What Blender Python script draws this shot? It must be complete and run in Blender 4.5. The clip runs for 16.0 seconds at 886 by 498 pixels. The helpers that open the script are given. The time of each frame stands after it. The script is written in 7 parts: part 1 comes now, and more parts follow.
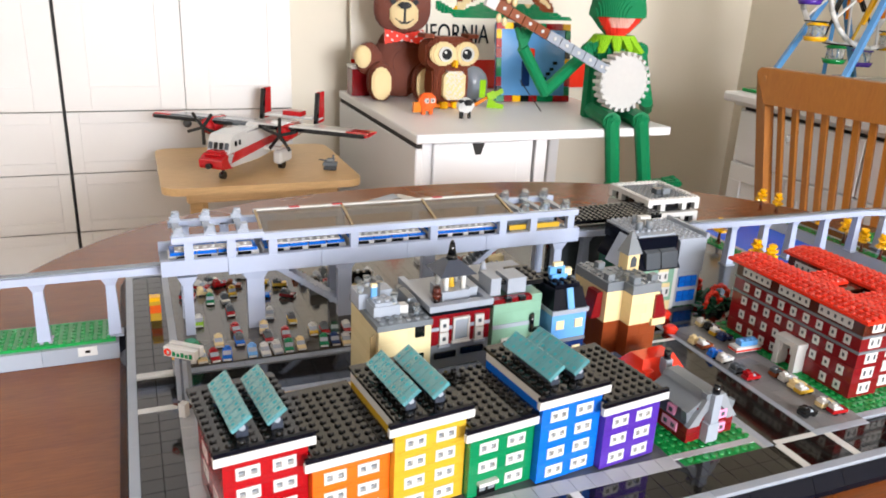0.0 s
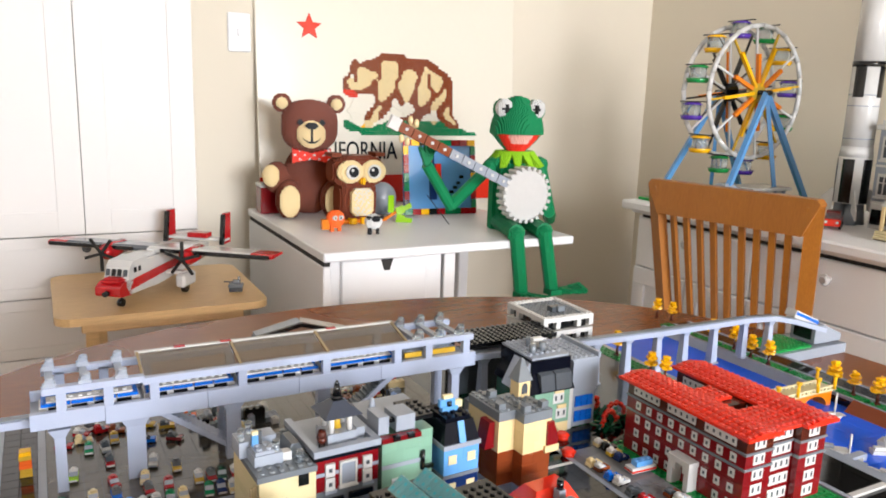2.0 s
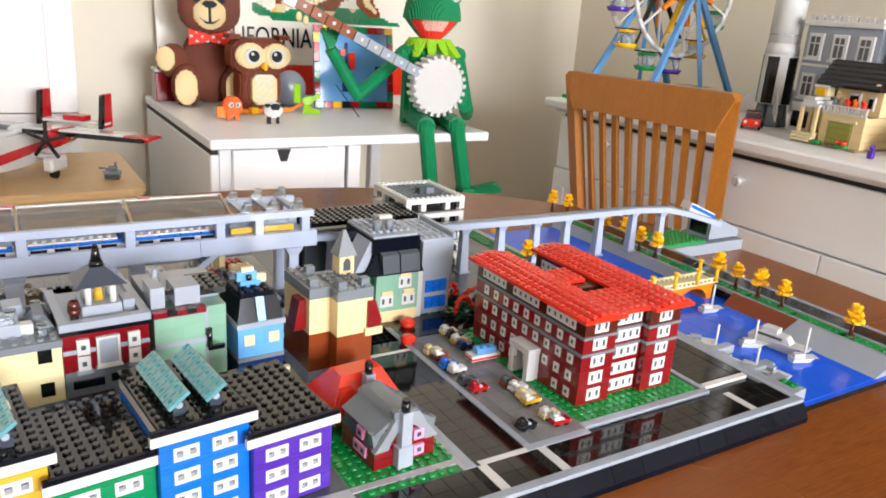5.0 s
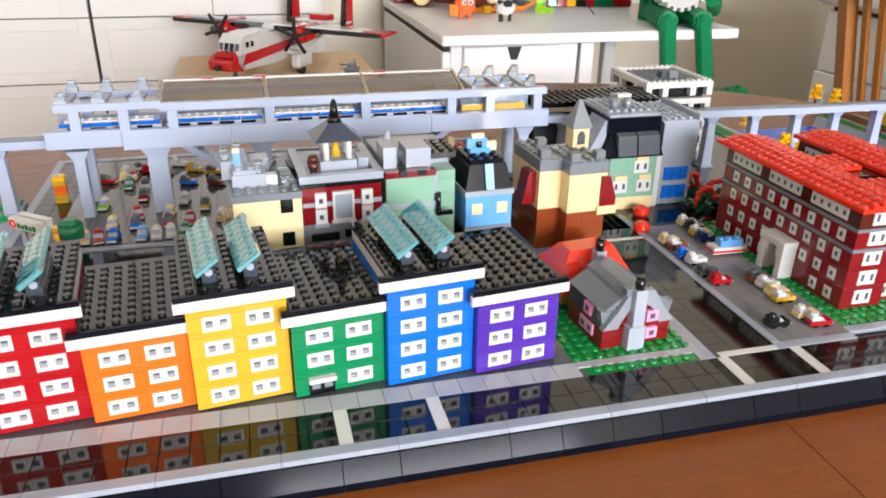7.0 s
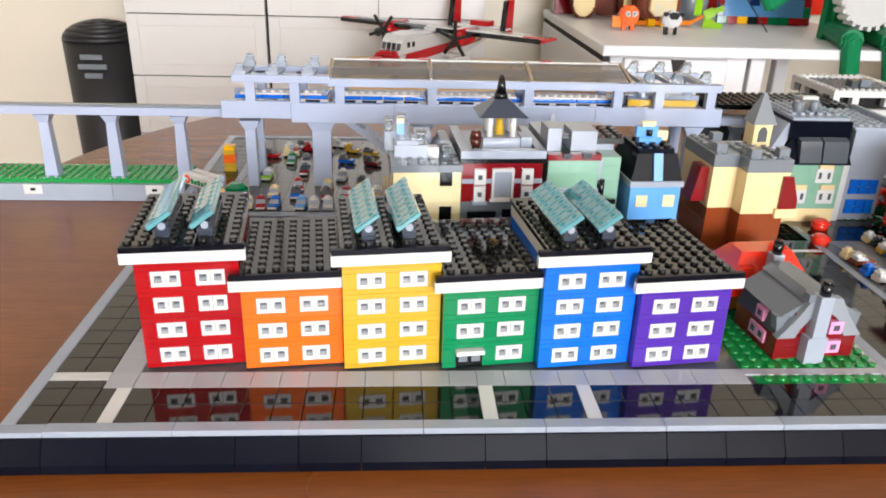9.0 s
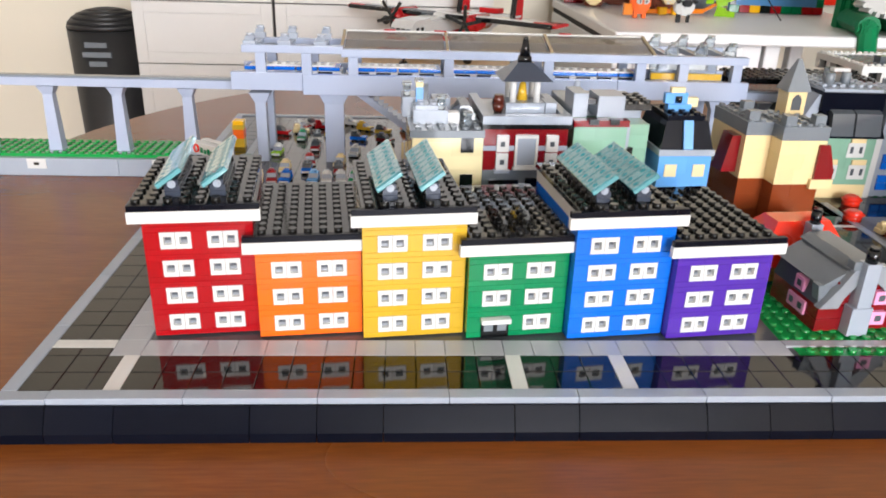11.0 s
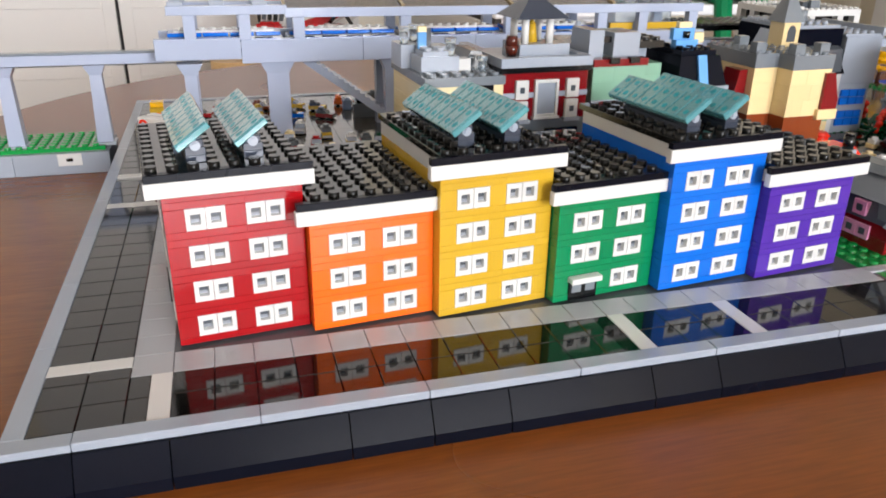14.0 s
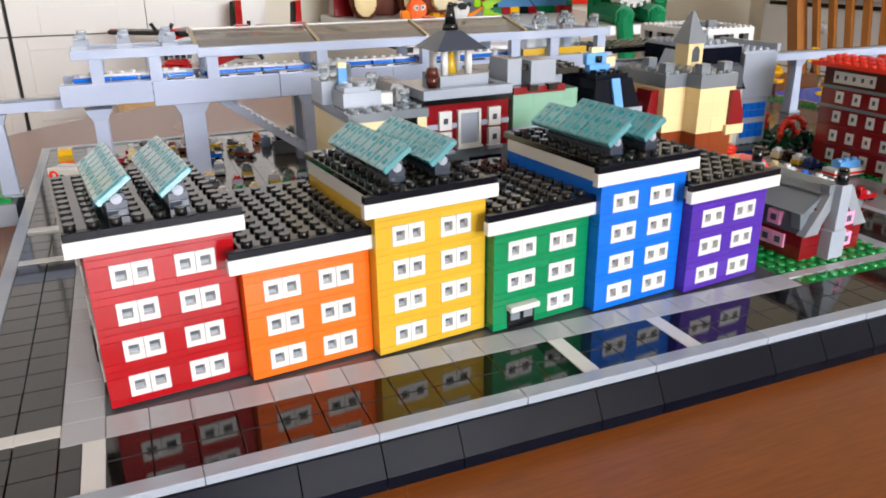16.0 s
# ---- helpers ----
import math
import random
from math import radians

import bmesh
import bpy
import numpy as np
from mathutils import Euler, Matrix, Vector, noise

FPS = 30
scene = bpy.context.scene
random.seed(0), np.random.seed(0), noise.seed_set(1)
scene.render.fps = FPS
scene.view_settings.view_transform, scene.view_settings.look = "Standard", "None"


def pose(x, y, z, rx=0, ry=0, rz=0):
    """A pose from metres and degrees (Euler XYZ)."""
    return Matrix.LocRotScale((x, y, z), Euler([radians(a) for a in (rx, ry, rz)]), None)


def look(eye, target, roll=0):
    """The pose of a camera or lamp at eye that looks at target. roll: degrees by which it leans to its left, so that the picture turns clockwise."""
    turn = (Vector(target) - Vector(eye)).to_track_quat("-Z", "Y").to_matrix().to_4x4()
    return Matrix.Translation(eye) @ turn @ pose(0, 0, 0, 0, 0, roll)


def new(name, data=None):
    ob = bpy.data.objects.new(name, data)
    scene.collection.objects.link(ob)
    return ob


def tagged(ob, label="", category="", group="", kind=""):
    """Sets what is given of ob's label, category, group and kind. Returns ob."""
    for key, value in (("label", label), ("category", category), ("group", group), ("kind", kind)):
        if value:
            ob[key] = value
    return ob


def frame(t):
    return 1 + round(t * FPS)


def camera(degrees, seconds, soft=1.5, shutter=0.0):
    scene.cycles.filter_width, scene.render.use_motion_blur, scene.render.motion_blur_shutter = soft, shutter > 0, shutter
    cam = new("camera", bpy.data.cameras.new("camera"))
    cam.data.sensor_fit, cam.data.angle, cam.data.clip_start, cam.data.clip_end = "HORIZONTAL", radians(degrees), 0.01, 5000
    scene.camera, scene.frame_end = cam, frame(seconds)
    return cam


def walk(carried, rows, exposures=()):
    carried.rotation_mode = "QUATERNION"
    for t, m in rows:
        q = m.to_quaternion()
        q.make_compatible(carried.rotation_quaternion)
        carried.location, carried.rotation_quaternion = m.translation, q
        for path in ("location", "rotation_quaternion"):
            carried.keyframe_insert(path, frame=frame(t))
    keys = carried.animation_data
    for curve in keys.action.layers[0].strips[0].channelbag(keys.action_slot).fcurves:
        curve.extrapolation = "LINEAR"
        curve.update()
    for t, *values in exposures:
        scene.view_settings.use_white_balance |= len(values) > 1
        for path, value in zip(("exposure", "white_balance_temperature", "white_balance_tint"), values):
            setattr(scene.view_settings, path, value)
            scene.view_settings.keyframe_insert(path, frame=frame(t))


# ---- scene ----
import collections
import itertools

cam = camera(60.8, 16.0, soft=1.8)
PATH = [
    (0, (0.0236, -0.3582, 1.1273), (0.7524, 1.3788, 0.4553), 2.77),
    (0.5, (0.0262, -0.3632, 1.1364), (0.7535, 1.4132, 0.5749), 2.85),
    (1, (0.0265, -0.3656, 1.1426), (0.7490, 1.4410, 0.6799), 2.81),
    (1.5, (0.0320, -0.3644, 1.1536), (0.8625, 1.4065, 0.7365), 2.89),
    (2, (0.0595, -0.3660, 1.1577), (0.9876, 1.3591, 0.7543), 1.97),
    (2.5, (0.0903, -0.3655, 1.1572), (1.1209, 1.2942, 0.7290), 1.55),
    (3, (0.1140, -0.3610, 1.1506), (1.2138, 1.2394, 0.6719), 1.68),
    (3.5, (0.1372, -0.3639, 1.1456), (1.2707, 1.2009, 0.6290), 1.57),
    (6, (0.2353, -0.3419, 1.0625), (1.0022, 1.3543, 0.3313), 3.76),
    (6.5, (0.2198, -0.3369, 1.0568), (0.8107, 1.3971, 0.2542), 1.79),
    (7, (0.2141, -0.3319, 1.0431), (0.6752, 1.4275, 0.2112), 0.91),
    (7.5, (0.2053, -0.3299, 1.0371), (0.6022, 1.4553, 0.2274), 1.76),
    (8, (0.2009, -0.3254, 1.0266), (0.4795, 1.4829, 0.2188), 1.83),
    (8.5, (0.2004, -0.3228, 1.0180), (0.3787, 1.5050, 0.2258), 1.20),
    (9, (0.1996, -0.3238, 1.0102), (0.3184, 1.5091, 0.2186), 1.70),
    (9.5, (0.1973, -0.3213, 1.0037), (0.3030, 1.5111, 0.2092), 1.79),
    (12, (0.1767, -0.2917, 0.9615), (0.3074, 1.5390, 0.1668), 1.91),
    (12.5, (0.1665, -0.2768, 0.9499), (0.4198, 1.5349, 0.1415), 0.98),
    (13, (0.1504, -0.2622, 0.9434), (0.5128, 1.5431, 0.1626), 0.95),
    (13.5, (0.1185, -0.2511, 0.9353), (0.5536, 1.5111, 0.0954), -0.31),
    (14, (0.0839, -0.2410, 0.9356), (0.5994, 1.5250, 0.1511), 0.90),
    (14.5, (0.0725, -0.2415, 0.9409), (0.6989, 1.4978, 0.1777), 1.06),
    (15, (0.0784, -0.2413, 0.9404), (0.7541, 1.5022, 0.2308), -0.00),
    (15.5, (0.0785, -0.2381, 0.9387), (0.7730, 1.4935, 0.2182), -0.82),
    (16, (0.0797, -0.2354, 0.9392), (0.7934, 1.4873, 0.2159), -0.63),
]
walk(cam, [(t, look(eye, target, roll)) for t, eye, target, roll in PATH], [(0, 0.57), (1, 0.56), (2, 0.44), (3.5, 0.5), (6, 0.54), (7.5, 0.46), (9.5, 0.35), (12, 0.24), (13.5, 0.12), (14.5, 0.24), (16, 0.26)])
# ---- world and light ----
world = bpy.data.worlds.new("world")
scene.world = world
world.use_nodes = True
_wn = world.node_tree
_sky = _wn.nodes.new("ShaderNodeTexSky")
_sky.sky_type = "NISHITA"
_sky.sun_disc = False
_sky.sun_elevation, _sky.sun_rotation = radians(42), radians(200)
_wn.links.new(_sky.outputs[0], _wn.nodes["Background"].inputs[0])
_wn.nodes["Background"].inputs[1].default_value = 0.12


def window_light(name, eye, target, w, h, power, colour):
    data = bpy.data.lights.new(name, "AREA")
    data.shape, data.size, data.size_y, data.energy, data.color = "RECTANGLE", w, h, power, colour
    ob = new(name, data)
    ob.matrix_world = look(eye, target)
    return ob


# daylight that comes in through the wide window opening in the far wall
window_light("daylight_south", (1.18, -4.52, 1.7), (1.0, 0, 1.45), 2.05, 1.36, 245, (0.955, 0.97, 1.04))

# ---- materials ----
S, PL, G = 0.008, 0.0032, 0.77


def lin(h):
    c = [int(h[i:i + 2], 16) / 255 for i in (0, 2, 4)]
    return tuple(((v + 0.055) / 1.055) ** 2.4 if v > 0.04045 else v / 12.92 for v in c)


def make_mat(name):
    m = bpy.data.materials.new(name)
    m.use_nodes = True
    nt = m.node_tree
    return m, nt, nt.nodes["Principled BSDF"]


def node(nt, kind, **vals):
    n = nt.nodes.new(kind)
    for k, v in vals.items():
        n.inputs[k].default_value = v
    return n


def mixer(nt, fac, a, b, blend="MIX"):
    n = nt.nodes.new("ShaderNodeMix")
    n.data_type, n.blend_type = "RGBA", blend
    for sock, v in ((n.inputs[0], fac), (n.inputs[6], a), (n.inputs[7], b)):
        if isinstance(v, bpy.types.NodeSocket):
            nt.links.new(v, sock)
        else:
            sock.default_value = v if isinstance(v, (int, float)) else (*v[:3], 1)
    return n.outputs[2]


def surface(name, a, b, scale, rough=0.5, rough2=0.6, bump=0.1, fine=400.0, spec=0.5, metal=0.0, stretch=(1, 1, 1), dist=0.0004):
    """Two tones in a broad noise, a fine grain in the relief and an uneven gloss."""
    m, nt, p = make_mat(name)
    tc = nt.nodes.new("ShaderNodeTexCoord")
    mp = nt.nodes.new("ShaderNodeMapping")
    mp.inputs["Scale"].default_value = stretch
    nt.links.new(tc.outputs["Object"], mp.inputs[0])
    n1 = node(nt, "ShaderNodeTexNoise", Scale=scale, Detail=5.0)
    n2 = node(nt, "ShaderNodeTexNoise", Scale=fine, Detail=3.0)
    for n in (n1, n2):
        nt.links.new(mp.outputs[0], n.inputs["Vector"])
    nt.links.new(mixer(nt, n1.outputs[0], a, b), p.inputs["Base Color"])
    r = nt.nodes.new("ShaderNodeMapRange")
    r.inputs[3].default_value, r.inputs[4].default_value = rough, rough2
    nt.links.new(n1.outputs[0], r.inputs[0])
    nt.links.new(r.outputs[0], p.inputs["Roughness"])
    bp = node(nt, "ShaderNodeBump", Strength=bump, Distance=dist)
    nt.links.new(n2.outputs[0], bp.inputs["Height"])
    nt.links.new(bp.outputs[0], p.inputs["Normal"])
    p.inputs["Specular IOR Level"].default_value = spec
    p.inputs["Metallic"].default_value = metal
    return m


def plastic(name, hexcol, rough=0.11, vary=0.09, trans=0.0, alpha=1.0):
    """Moulded plastic: small differences from piece to piece, faint waviness and scuffs."""
    m, nt, p = make_mat(name)
    c = lin(hexcol)
    info = nt.nodes.new("ShaderNodeObjectInfo")
    tc = nt.nodes.new("ShaderNodeTexCoord")
    n1 = node(nt, "ShaderNodeTexNoise", Scale=60.0, Detail=4.0)
    n2 = node(nt, "ShaderNodeTexNoise", Scale=900.0, Detail=2.0)
    for n in (n1, n2):
        nt.links.new(tc.outputs["Object"], n.inputs["Vector"])
    add = nt.nodes.new("ShaderNodeMath")
    add.operation = "ADD"
    nt.links.new(info.outputs["Random"], add.inputs[0])
    nt.links.new(n1.outputs[0], add.inputs[1])
    half = nt.nodes.new("ShaderNodeMath")
    half.operation = "MULTIPLY"
    half.inputs[1].default_value = 0.5
    nt.links.new(add.outputs[0], half.inputs[0])
    lo, hi = [v * (1 - vary) for v in c], [min(1, v * (1 + vary) + 0.003) for v in c]
    nt.links.new(mixer(nt, half.outputs[0], lo, hi), p.inputs["Base Color"])
    r = nt.nodes.new("ShaderNodeMapRange")
    r.inputs[3].default_value, r.inputs[4].default_value = rough * 0.75, rough * 1.35
    nt.links.new(n1.outputs[0], r.inputs[0])
    nt.links.new(r.outputs[0], p.inputs["Roughness"])
    bp = node(nt, "ShaderNodeBump", Strength=0.05, Distance=0.0002)
    nt.links.new(n2.outputs[0], bp.inputs["Height"])
    nt.links.new(bp.outputs[0], p.inputs["Normal"])
    p.inputs["IOR"].default_value = 1.53
    p.inputs["Transmission Weight"].default_value = trans
    p.inputs["Alpha"].default_value = alpha
    return m


def timber(name, dark, light, rough, ring=26.0, along=(1, 12, 12), coat=0.0):
    m, nt, p = make_mat(name)
    tc = nt.nodes.new("ShaderNodeTexCoord")
    mp = nt.nodes.new("ShaderNodeMapping")
    mp.inputs["Scale"].default_value = along
    nt.links.new(tc.outputs["Object"], mp.inputs[0])
    n1 = node(nt, "ShaderNodeTexNoise", Scale=ring / 10, Detail=6.0, Distortion=0.6)
    n2 = node(nt, "ShaderNodeTexNoise", Scale=ring, Detail=8.0, Distortion=0.3)
    n3 = node(nt, "ShaderNodeTexNoise", Scale=1.7, Detail=3.0)
    for n in (n1, n2):
        nt.links.new(mp.outputs[0], n.inputs["Vector"])
    nt.links.new(tc.outputs["Object"], n3.inputs["Vector"])
    broad = mixer(nt, n1.outputs[0], dark, light)
    fine = mixer(nt, n2.outputs[0], [v * 0.5 for v in dark], [min(1, v * 1.3) for v in light])
    col = mixer(nt, 0.55, broad, fine)
    nt.links.new(col, p.inputs["Base Color"])
    r = nt.nodes.new("ShaderNodeMapRange")
    r.inputs[3].default_value, r.inputs[4].default_value = rough * 0.7, rough * 1.4
    nt.links.new(n3.outputs[0], r.inputs[0])
    nt.links.new(r.outputs[0], p.inputs["Roughness"])
    bp = node(nt, "ShaderNodeBump", Strength=0.06, Distance=0.0004)
    nt.links.new(n2.outputs[0], bp.inputs["Height"])
    nt.links.new(bp.outputs[0], p.inputs["Normal"])
    p.inputs["Coat Weight"].default_value = coat
    p.inputs["Coat Roughness"].default_value = 0.12
    return m


COL = dict(red="9C0B13", dred="760F15", orange="EE661A", yellow="C29C2A", green="067A4A", dgreen="0E4A30", blue="0A63C9", purple="4B2A96",
           white="CACAC7", lgray="959DA8", mgray="6F767C", dgray="4C5156", black="0D0E10", tan="DCC694", dtan="8F7D5C", brown="7C3A1B",
           sand="7EA68F", mblue="5E9BD6", dblue="122A5C", lime="8CC01C", bred="DE2E18", pink="E99AC0", sky="5A93C8", gold="F0B408",
           bgreen="0C8A3E", orangeb="E07A12", bluegray="8FA3C4", cream="D6C99E", rbrown="4A1A0E", crimson="B5161C", blush="DFA99B")
P = {k: plastic("plastic_" + k, v) for k, v in COL.items()}
P["tileblack"] = plastic("gloss_tile_black", "0D0C0A", rough=0.06, vary=0.2)
P["tilegray"] = plastic("gloss_tile_gray", "A2A5A9", rough=0.12, vary=0.06)
P["parkgray"] = plastic("satin_park_grey", "77787A", rough=0.22, vary=0.06)
P["tiledark"] = plastic("gloss_tile_dark", "4A4338", rough=0.12, vary=0.12)
P["roofblack"] = plastic("gloss_roof_black", "100E0A", rough=0.06, vary=0.15)
P["edgeblack"] = plastic("gloss_edge_black", "080B16", rough=0.1, vary=0.2)
P["edgeblack"].node_tree.nodes["Principled BSDF"].inputs["Specular IOR Level"].default_value = 0.08
# duller copy of the roof black, so the stud sides carry no white glints
P["studside"] = plastic("dull_stud_black", "0C0B09", rough=0.3, vary=0.2)
P["studside"].node_tree.nodes["Principled BSDF"].inputs["Specular IOR Level"].default_value = 0.25
P["clear"] = plastic("clear_plastic", "D8E4EC", rough=0.05, trans=0.9)
P["paleclear"] = plastic("pale_translucent_plastic", "B9C2CF", rough=0.1, trans=0.35)
P["smoke"] = plastic("smoked_clear_plastic", "6E6252", rough=0.06, alpha=0.55)
P["solar"] = plastic("translucent_teal", "80D8E2", rough=0.06, trans=0.64)
P["ribdot"] = plastic("plastic_rib_dot", "2E8F98")
P["bracket"] = plastic("plastic_slate_grey", "363C48")
P["roofedge"] = plastic("navy_black_edge", "080A14", rough=0.12, vary=0.2)
P["roofedge"].node_tree.nodes["Principled BSDF"].inputs["Specular IOR Level"].default_value = 0.15
P["solar"].node_tree.nodes["Principled BSDF"].inputs["Coat Weight"].default_value = 1.0
for _k, _w in (("roofblack", 0.15), ("tileblack", 0.1), ("tiledark", 0.3)):
    _p = P[_k].node_tree.nodes["Principled BSDF"]
    _p.inputs["Coat Weight"].default_value = _w
    _p.inputs["Coat IOR"].default_value = 1.52
    _p.inputs["Coat Roughness"].default_value = 0.03
for _k in ("brown", "tan", "orange", "white", "black", "gold", "bred", "green", "lime", "blush"):
    P["figure_" + _k] = plastic("figure_plastic_" + _k, "6C2E12" if _k == "brown" else COL[_k], rough=0.42)
    P["figure_" + _k].node_tree.nodes["Principled BSDF"].inputs["Specular IOR Level"].default_value = 0.2
P["windowgray"] = plastic("plastic_window_grey", "858A90")
P["chrome"] = surface("chrome", (0.75, 0.75, 0.76), (0.85, 0.85, 0.86), 30, 0.06, 0.14, 0.02, metal=1.0)
MT = dict(
    table=timber("polished_brown_wood", (0.126, 0.032, 0.0055), (0.27, 0.078, 0.0125), 0.26, 44, (1, 13, 13), coat=0.0),
    oak=timber("honey_oak", (0.275, 0.088, 0.010), (0.42, 0.158, 0.022), 0.36, 40, (14, 14, 1.2)),
    beech=timber("pale_beech", (0.56, 0.35, 0.15), (0.70, 0.48, 0.23), 0.4, 26, (1, 10, 10)),
    wall=surface("matt_wall_paint", (0.73, 0.67, 0.55), (0.76, 0.70, 0.58), 3, 0.75, 0.85, 0.2, 260, spec=0.2),
    backwall=surface("muted_wall_paint", (0.70, 0.67, 0.61), (0.74, 0.71, 0.65), 3, 0.8, 0.9, 0.2, 260, spec=0.2),
    ceiling=surface("ceiling_paint", (0.66, 0.65, 0.62), (0.70, 0.69, 0.66), 3, 0.8, 0.9, 0.2, 240, spec=0.2),
    floor=timber("floor_boards", (0.19, 0.10, 0.05), (0.30, 0.17, 0.085), 0.35, 24, (1, 8, 8)),
    white=surface("white_furniture_paint", (0.80, 0.805, 0.81), (0.85, 0.855, 0.86), 4, 0.32, 0.45, 0.08, 300),
    closet=surface("closet_white_paint", (0.63, 0.62, 0.60), (0.67, 0.66, 0.64), 3, 0.4, 0.5, 0.1, 260),
    # near-black tone that stands in for shade in furniture gaps and grips
    dark=surface("shadow_gap", (0.015, 0.014, 0.013), (0.03, 0.028, 0.025), 8, 0.7, 0.8, 0.1),
    glass=surface("knob_glass", (0.8, 0.82, 0.82), (0.9, 0.9, 0.9), 20, 0.03, 0.08, 0.0, metal=0.6),
    bin=surface("black_bin_plastic", (0.012, 0.012, 0.013), (0.022, 0.022, 0.024), 12, 0.35, 0.5, 0.1),
    screen=surface("dark_glass", (0.008, 0.008, 0.009), (0.012, 0.012, 0.013), 5, 0.08, 0.15, 0.0),
)


# ---- mesh building ----
class Mesh:
    """Collects faces; k scales x, y and z (studs and plates for the brick model, metres elsewhere)."""

    def __init__(self, lego=False):
        self.k = (S, S, PL) if lego else (1, 1, 1)
        self.v, self.f, self.m, self.s = [], [], [], []

    def add(self, verts, faces, m=0, smooth=()):
        o = len(self.v)
        self.v += [tuple(c) for c in verts]
        for i, f in enumerate(faces):
            self.f.append(tuple(o + j for j in f))
            self.m.append(m)
            self.s.append(i in smooth)
        return self

    def box(self, x0, x1, y0, y1, z0, z1, m=0, b=0.0):
        if not b:
            v = [(x, y, z) for z in (z0, z1) for y in (y0, y1) for x in (x0, x1)]
            return self.add(v, [(0, 2, 3, 1), (4, 5, 7, 6), (0, 1, 5, 4), (2, 6, 7, 3), (0, 4, 6, 2), (1, 3, 7, 5)], m)
        bx, by, bz = (b / self.k[0], b / self.k[1], b / self.k[2])
        bx, by, bz = min(bx, (x1 - x0) * .45), min(by, (y1 - y0) * .45), min(bz, (z1 - z0) * .45)
        pts = []
        for x, dx in ((x0, bx), (x1, -bx)):
            for y, dy in ((y0, by), (y1, -by)):
                for z, dz in ((z0, bz), (z1, -bz)):
                    pts += [(x, y + dy, z + dz), (x + dx, y, z + dz), (x + dx, y + dy, z)]
        q = lambda i, j, k, a: ((i * 2 + j) * 2 + k) * 3 + a
        f = []
        for i in (0, 1):
            c = [q(i, 0, 0, 0), q(i, 1, 0, 0), q(i, 1, 1, 0), q(i, 0, 1, 0)]
            f.append(c[::-1] if i == 0 else c)
            c = [q(0, i, 0, 1), q(1, i, 0, 1), q(1, i, 1, 1), q(0, i, 1, 1)]
            f.append(c if i == 0 else c[::-1])
            c = [q(0, 0, i, 2), q(1, 0, i, 2), q(1, 1, i, 2), q(0, 1, i, 2)]
            f.append(c[::-1] if i == 0 else c)
        for i in (0, 1):
            for j in (0, 1):
                e = [q(i, j, 0, 0), q(i, j, 0, 1), q(i, j, 1, 1), q(i, j, 1, 0)]
                f.append(e if (i + j) % 2 == 0 else e[::-1])
                e = [q(i, 0, j, 0), q(i, 0, j, 2), q(i, 1, j, 2), q(i, 1, j, 0)]
                f.append(e[::-1] if (i + j) % 2 == 0 else e)
                e = [q(0, i, j, 1), q(0, i, j, 2), q(1, i, j, 2), q(1, i, j, 1)]
                f.append(e if (i + j) % 2 == 0 else e[::-1])
                for k in (0, 1):
                    t = [q(i, j, k, 0), q(i, j, k, 1), q(i, j, k, 2)]
                    f.append(t if (i + j + k) % 2 else t[::-1])
        return self.add(pts, f, m)

    def frustum(self, a, z0, b, z1, m=0):
        """From rectangle a = (x0, x1, y0, y1) at z0 to rectangle b at z1."""
        v = [(x, y, z0) for y in a[2:] for x in a[:2]] + [(x, y, z1) for y in b[2:] for x in b[:2]]
        return self.add(v, [(0, 2, 3, 1), (4, 5, 7, 6), (0, 1, 5, 4), (2, 6, 7, 3), (0, 4, 6, 2), (1, 3, 7, 5)], m)

    def cyl(self, x, y, z0, z1, r, m=0, n=12, r2=None):
        r2 = r if r2 is None else r2
        c = [(math.cos(2 * math.pi * i / n), math.sin(2 * math.pi * i / n)) for i in range(n)]
        v = [(x + r * a, y + r * b, z0) for a, b in c] + [(x + r2 * a, y + r2 * b, z1) for a, b in c]
        f = [(i, (i + 1) % n, n + (i + 1) % n, n + i) for i in range(n)]
        return self.add(v, f + [tuple(range(n))[::-1], tuple(range(n, 2 * n))], m, set(range(n)))

    def studs(self, x0, x1, y0, y1, z, m=0, n=8, side=None):
        """A stud on each unit of the grid from x0 to x1 and y0 to y1."""
        c = [(0.3 * math.cos(2 * math.pi * (i + .5) / n), 0.3 * math.sin(2 * math.pi * (i + .5) / n)) for i in range(n)]
        sides = [(i, (i + 1) % n, n + (i + 1) % n, n + i) for i in range(n)] + [tuple(range(n, 2 * n))]
        sm = set(range(n))
        nx, ny = int(round(x1 - x0)), int(round(y1 - y0))
        for i in range(nx):
            for j in range(ny):
                cx, cy = x0 + i + .5, y0 + j + .5
                self.add([(cx + a, cy + b, z) for a, b in c] + [(cx + a, cy + b, z + .53) for a, b in c], sides, m, sm)
                if side is not None:
                    self.m[-n - 1:-1] = [side] * n
        return self

    def prism(self, pts, axis, a0, a1, m=0):
        """A polygon pulled along an axis; pts are the two other coordinates, in order."""
        n = len(pts)

        def at(p, a):
            c = list(p)
            c.insert("xyz".index(axis), a)
            return c
        v = [at(p, a0) for p in pts] + [at(p, a1) for p in pts]
        f = [(i, (i + 1) % n, n + (i + 1) % n, n + i) for i in range(n)] + [tuple(range(n))[::-1], tuple(range(n, 2 * n))]
        return self.add(v, f, m)

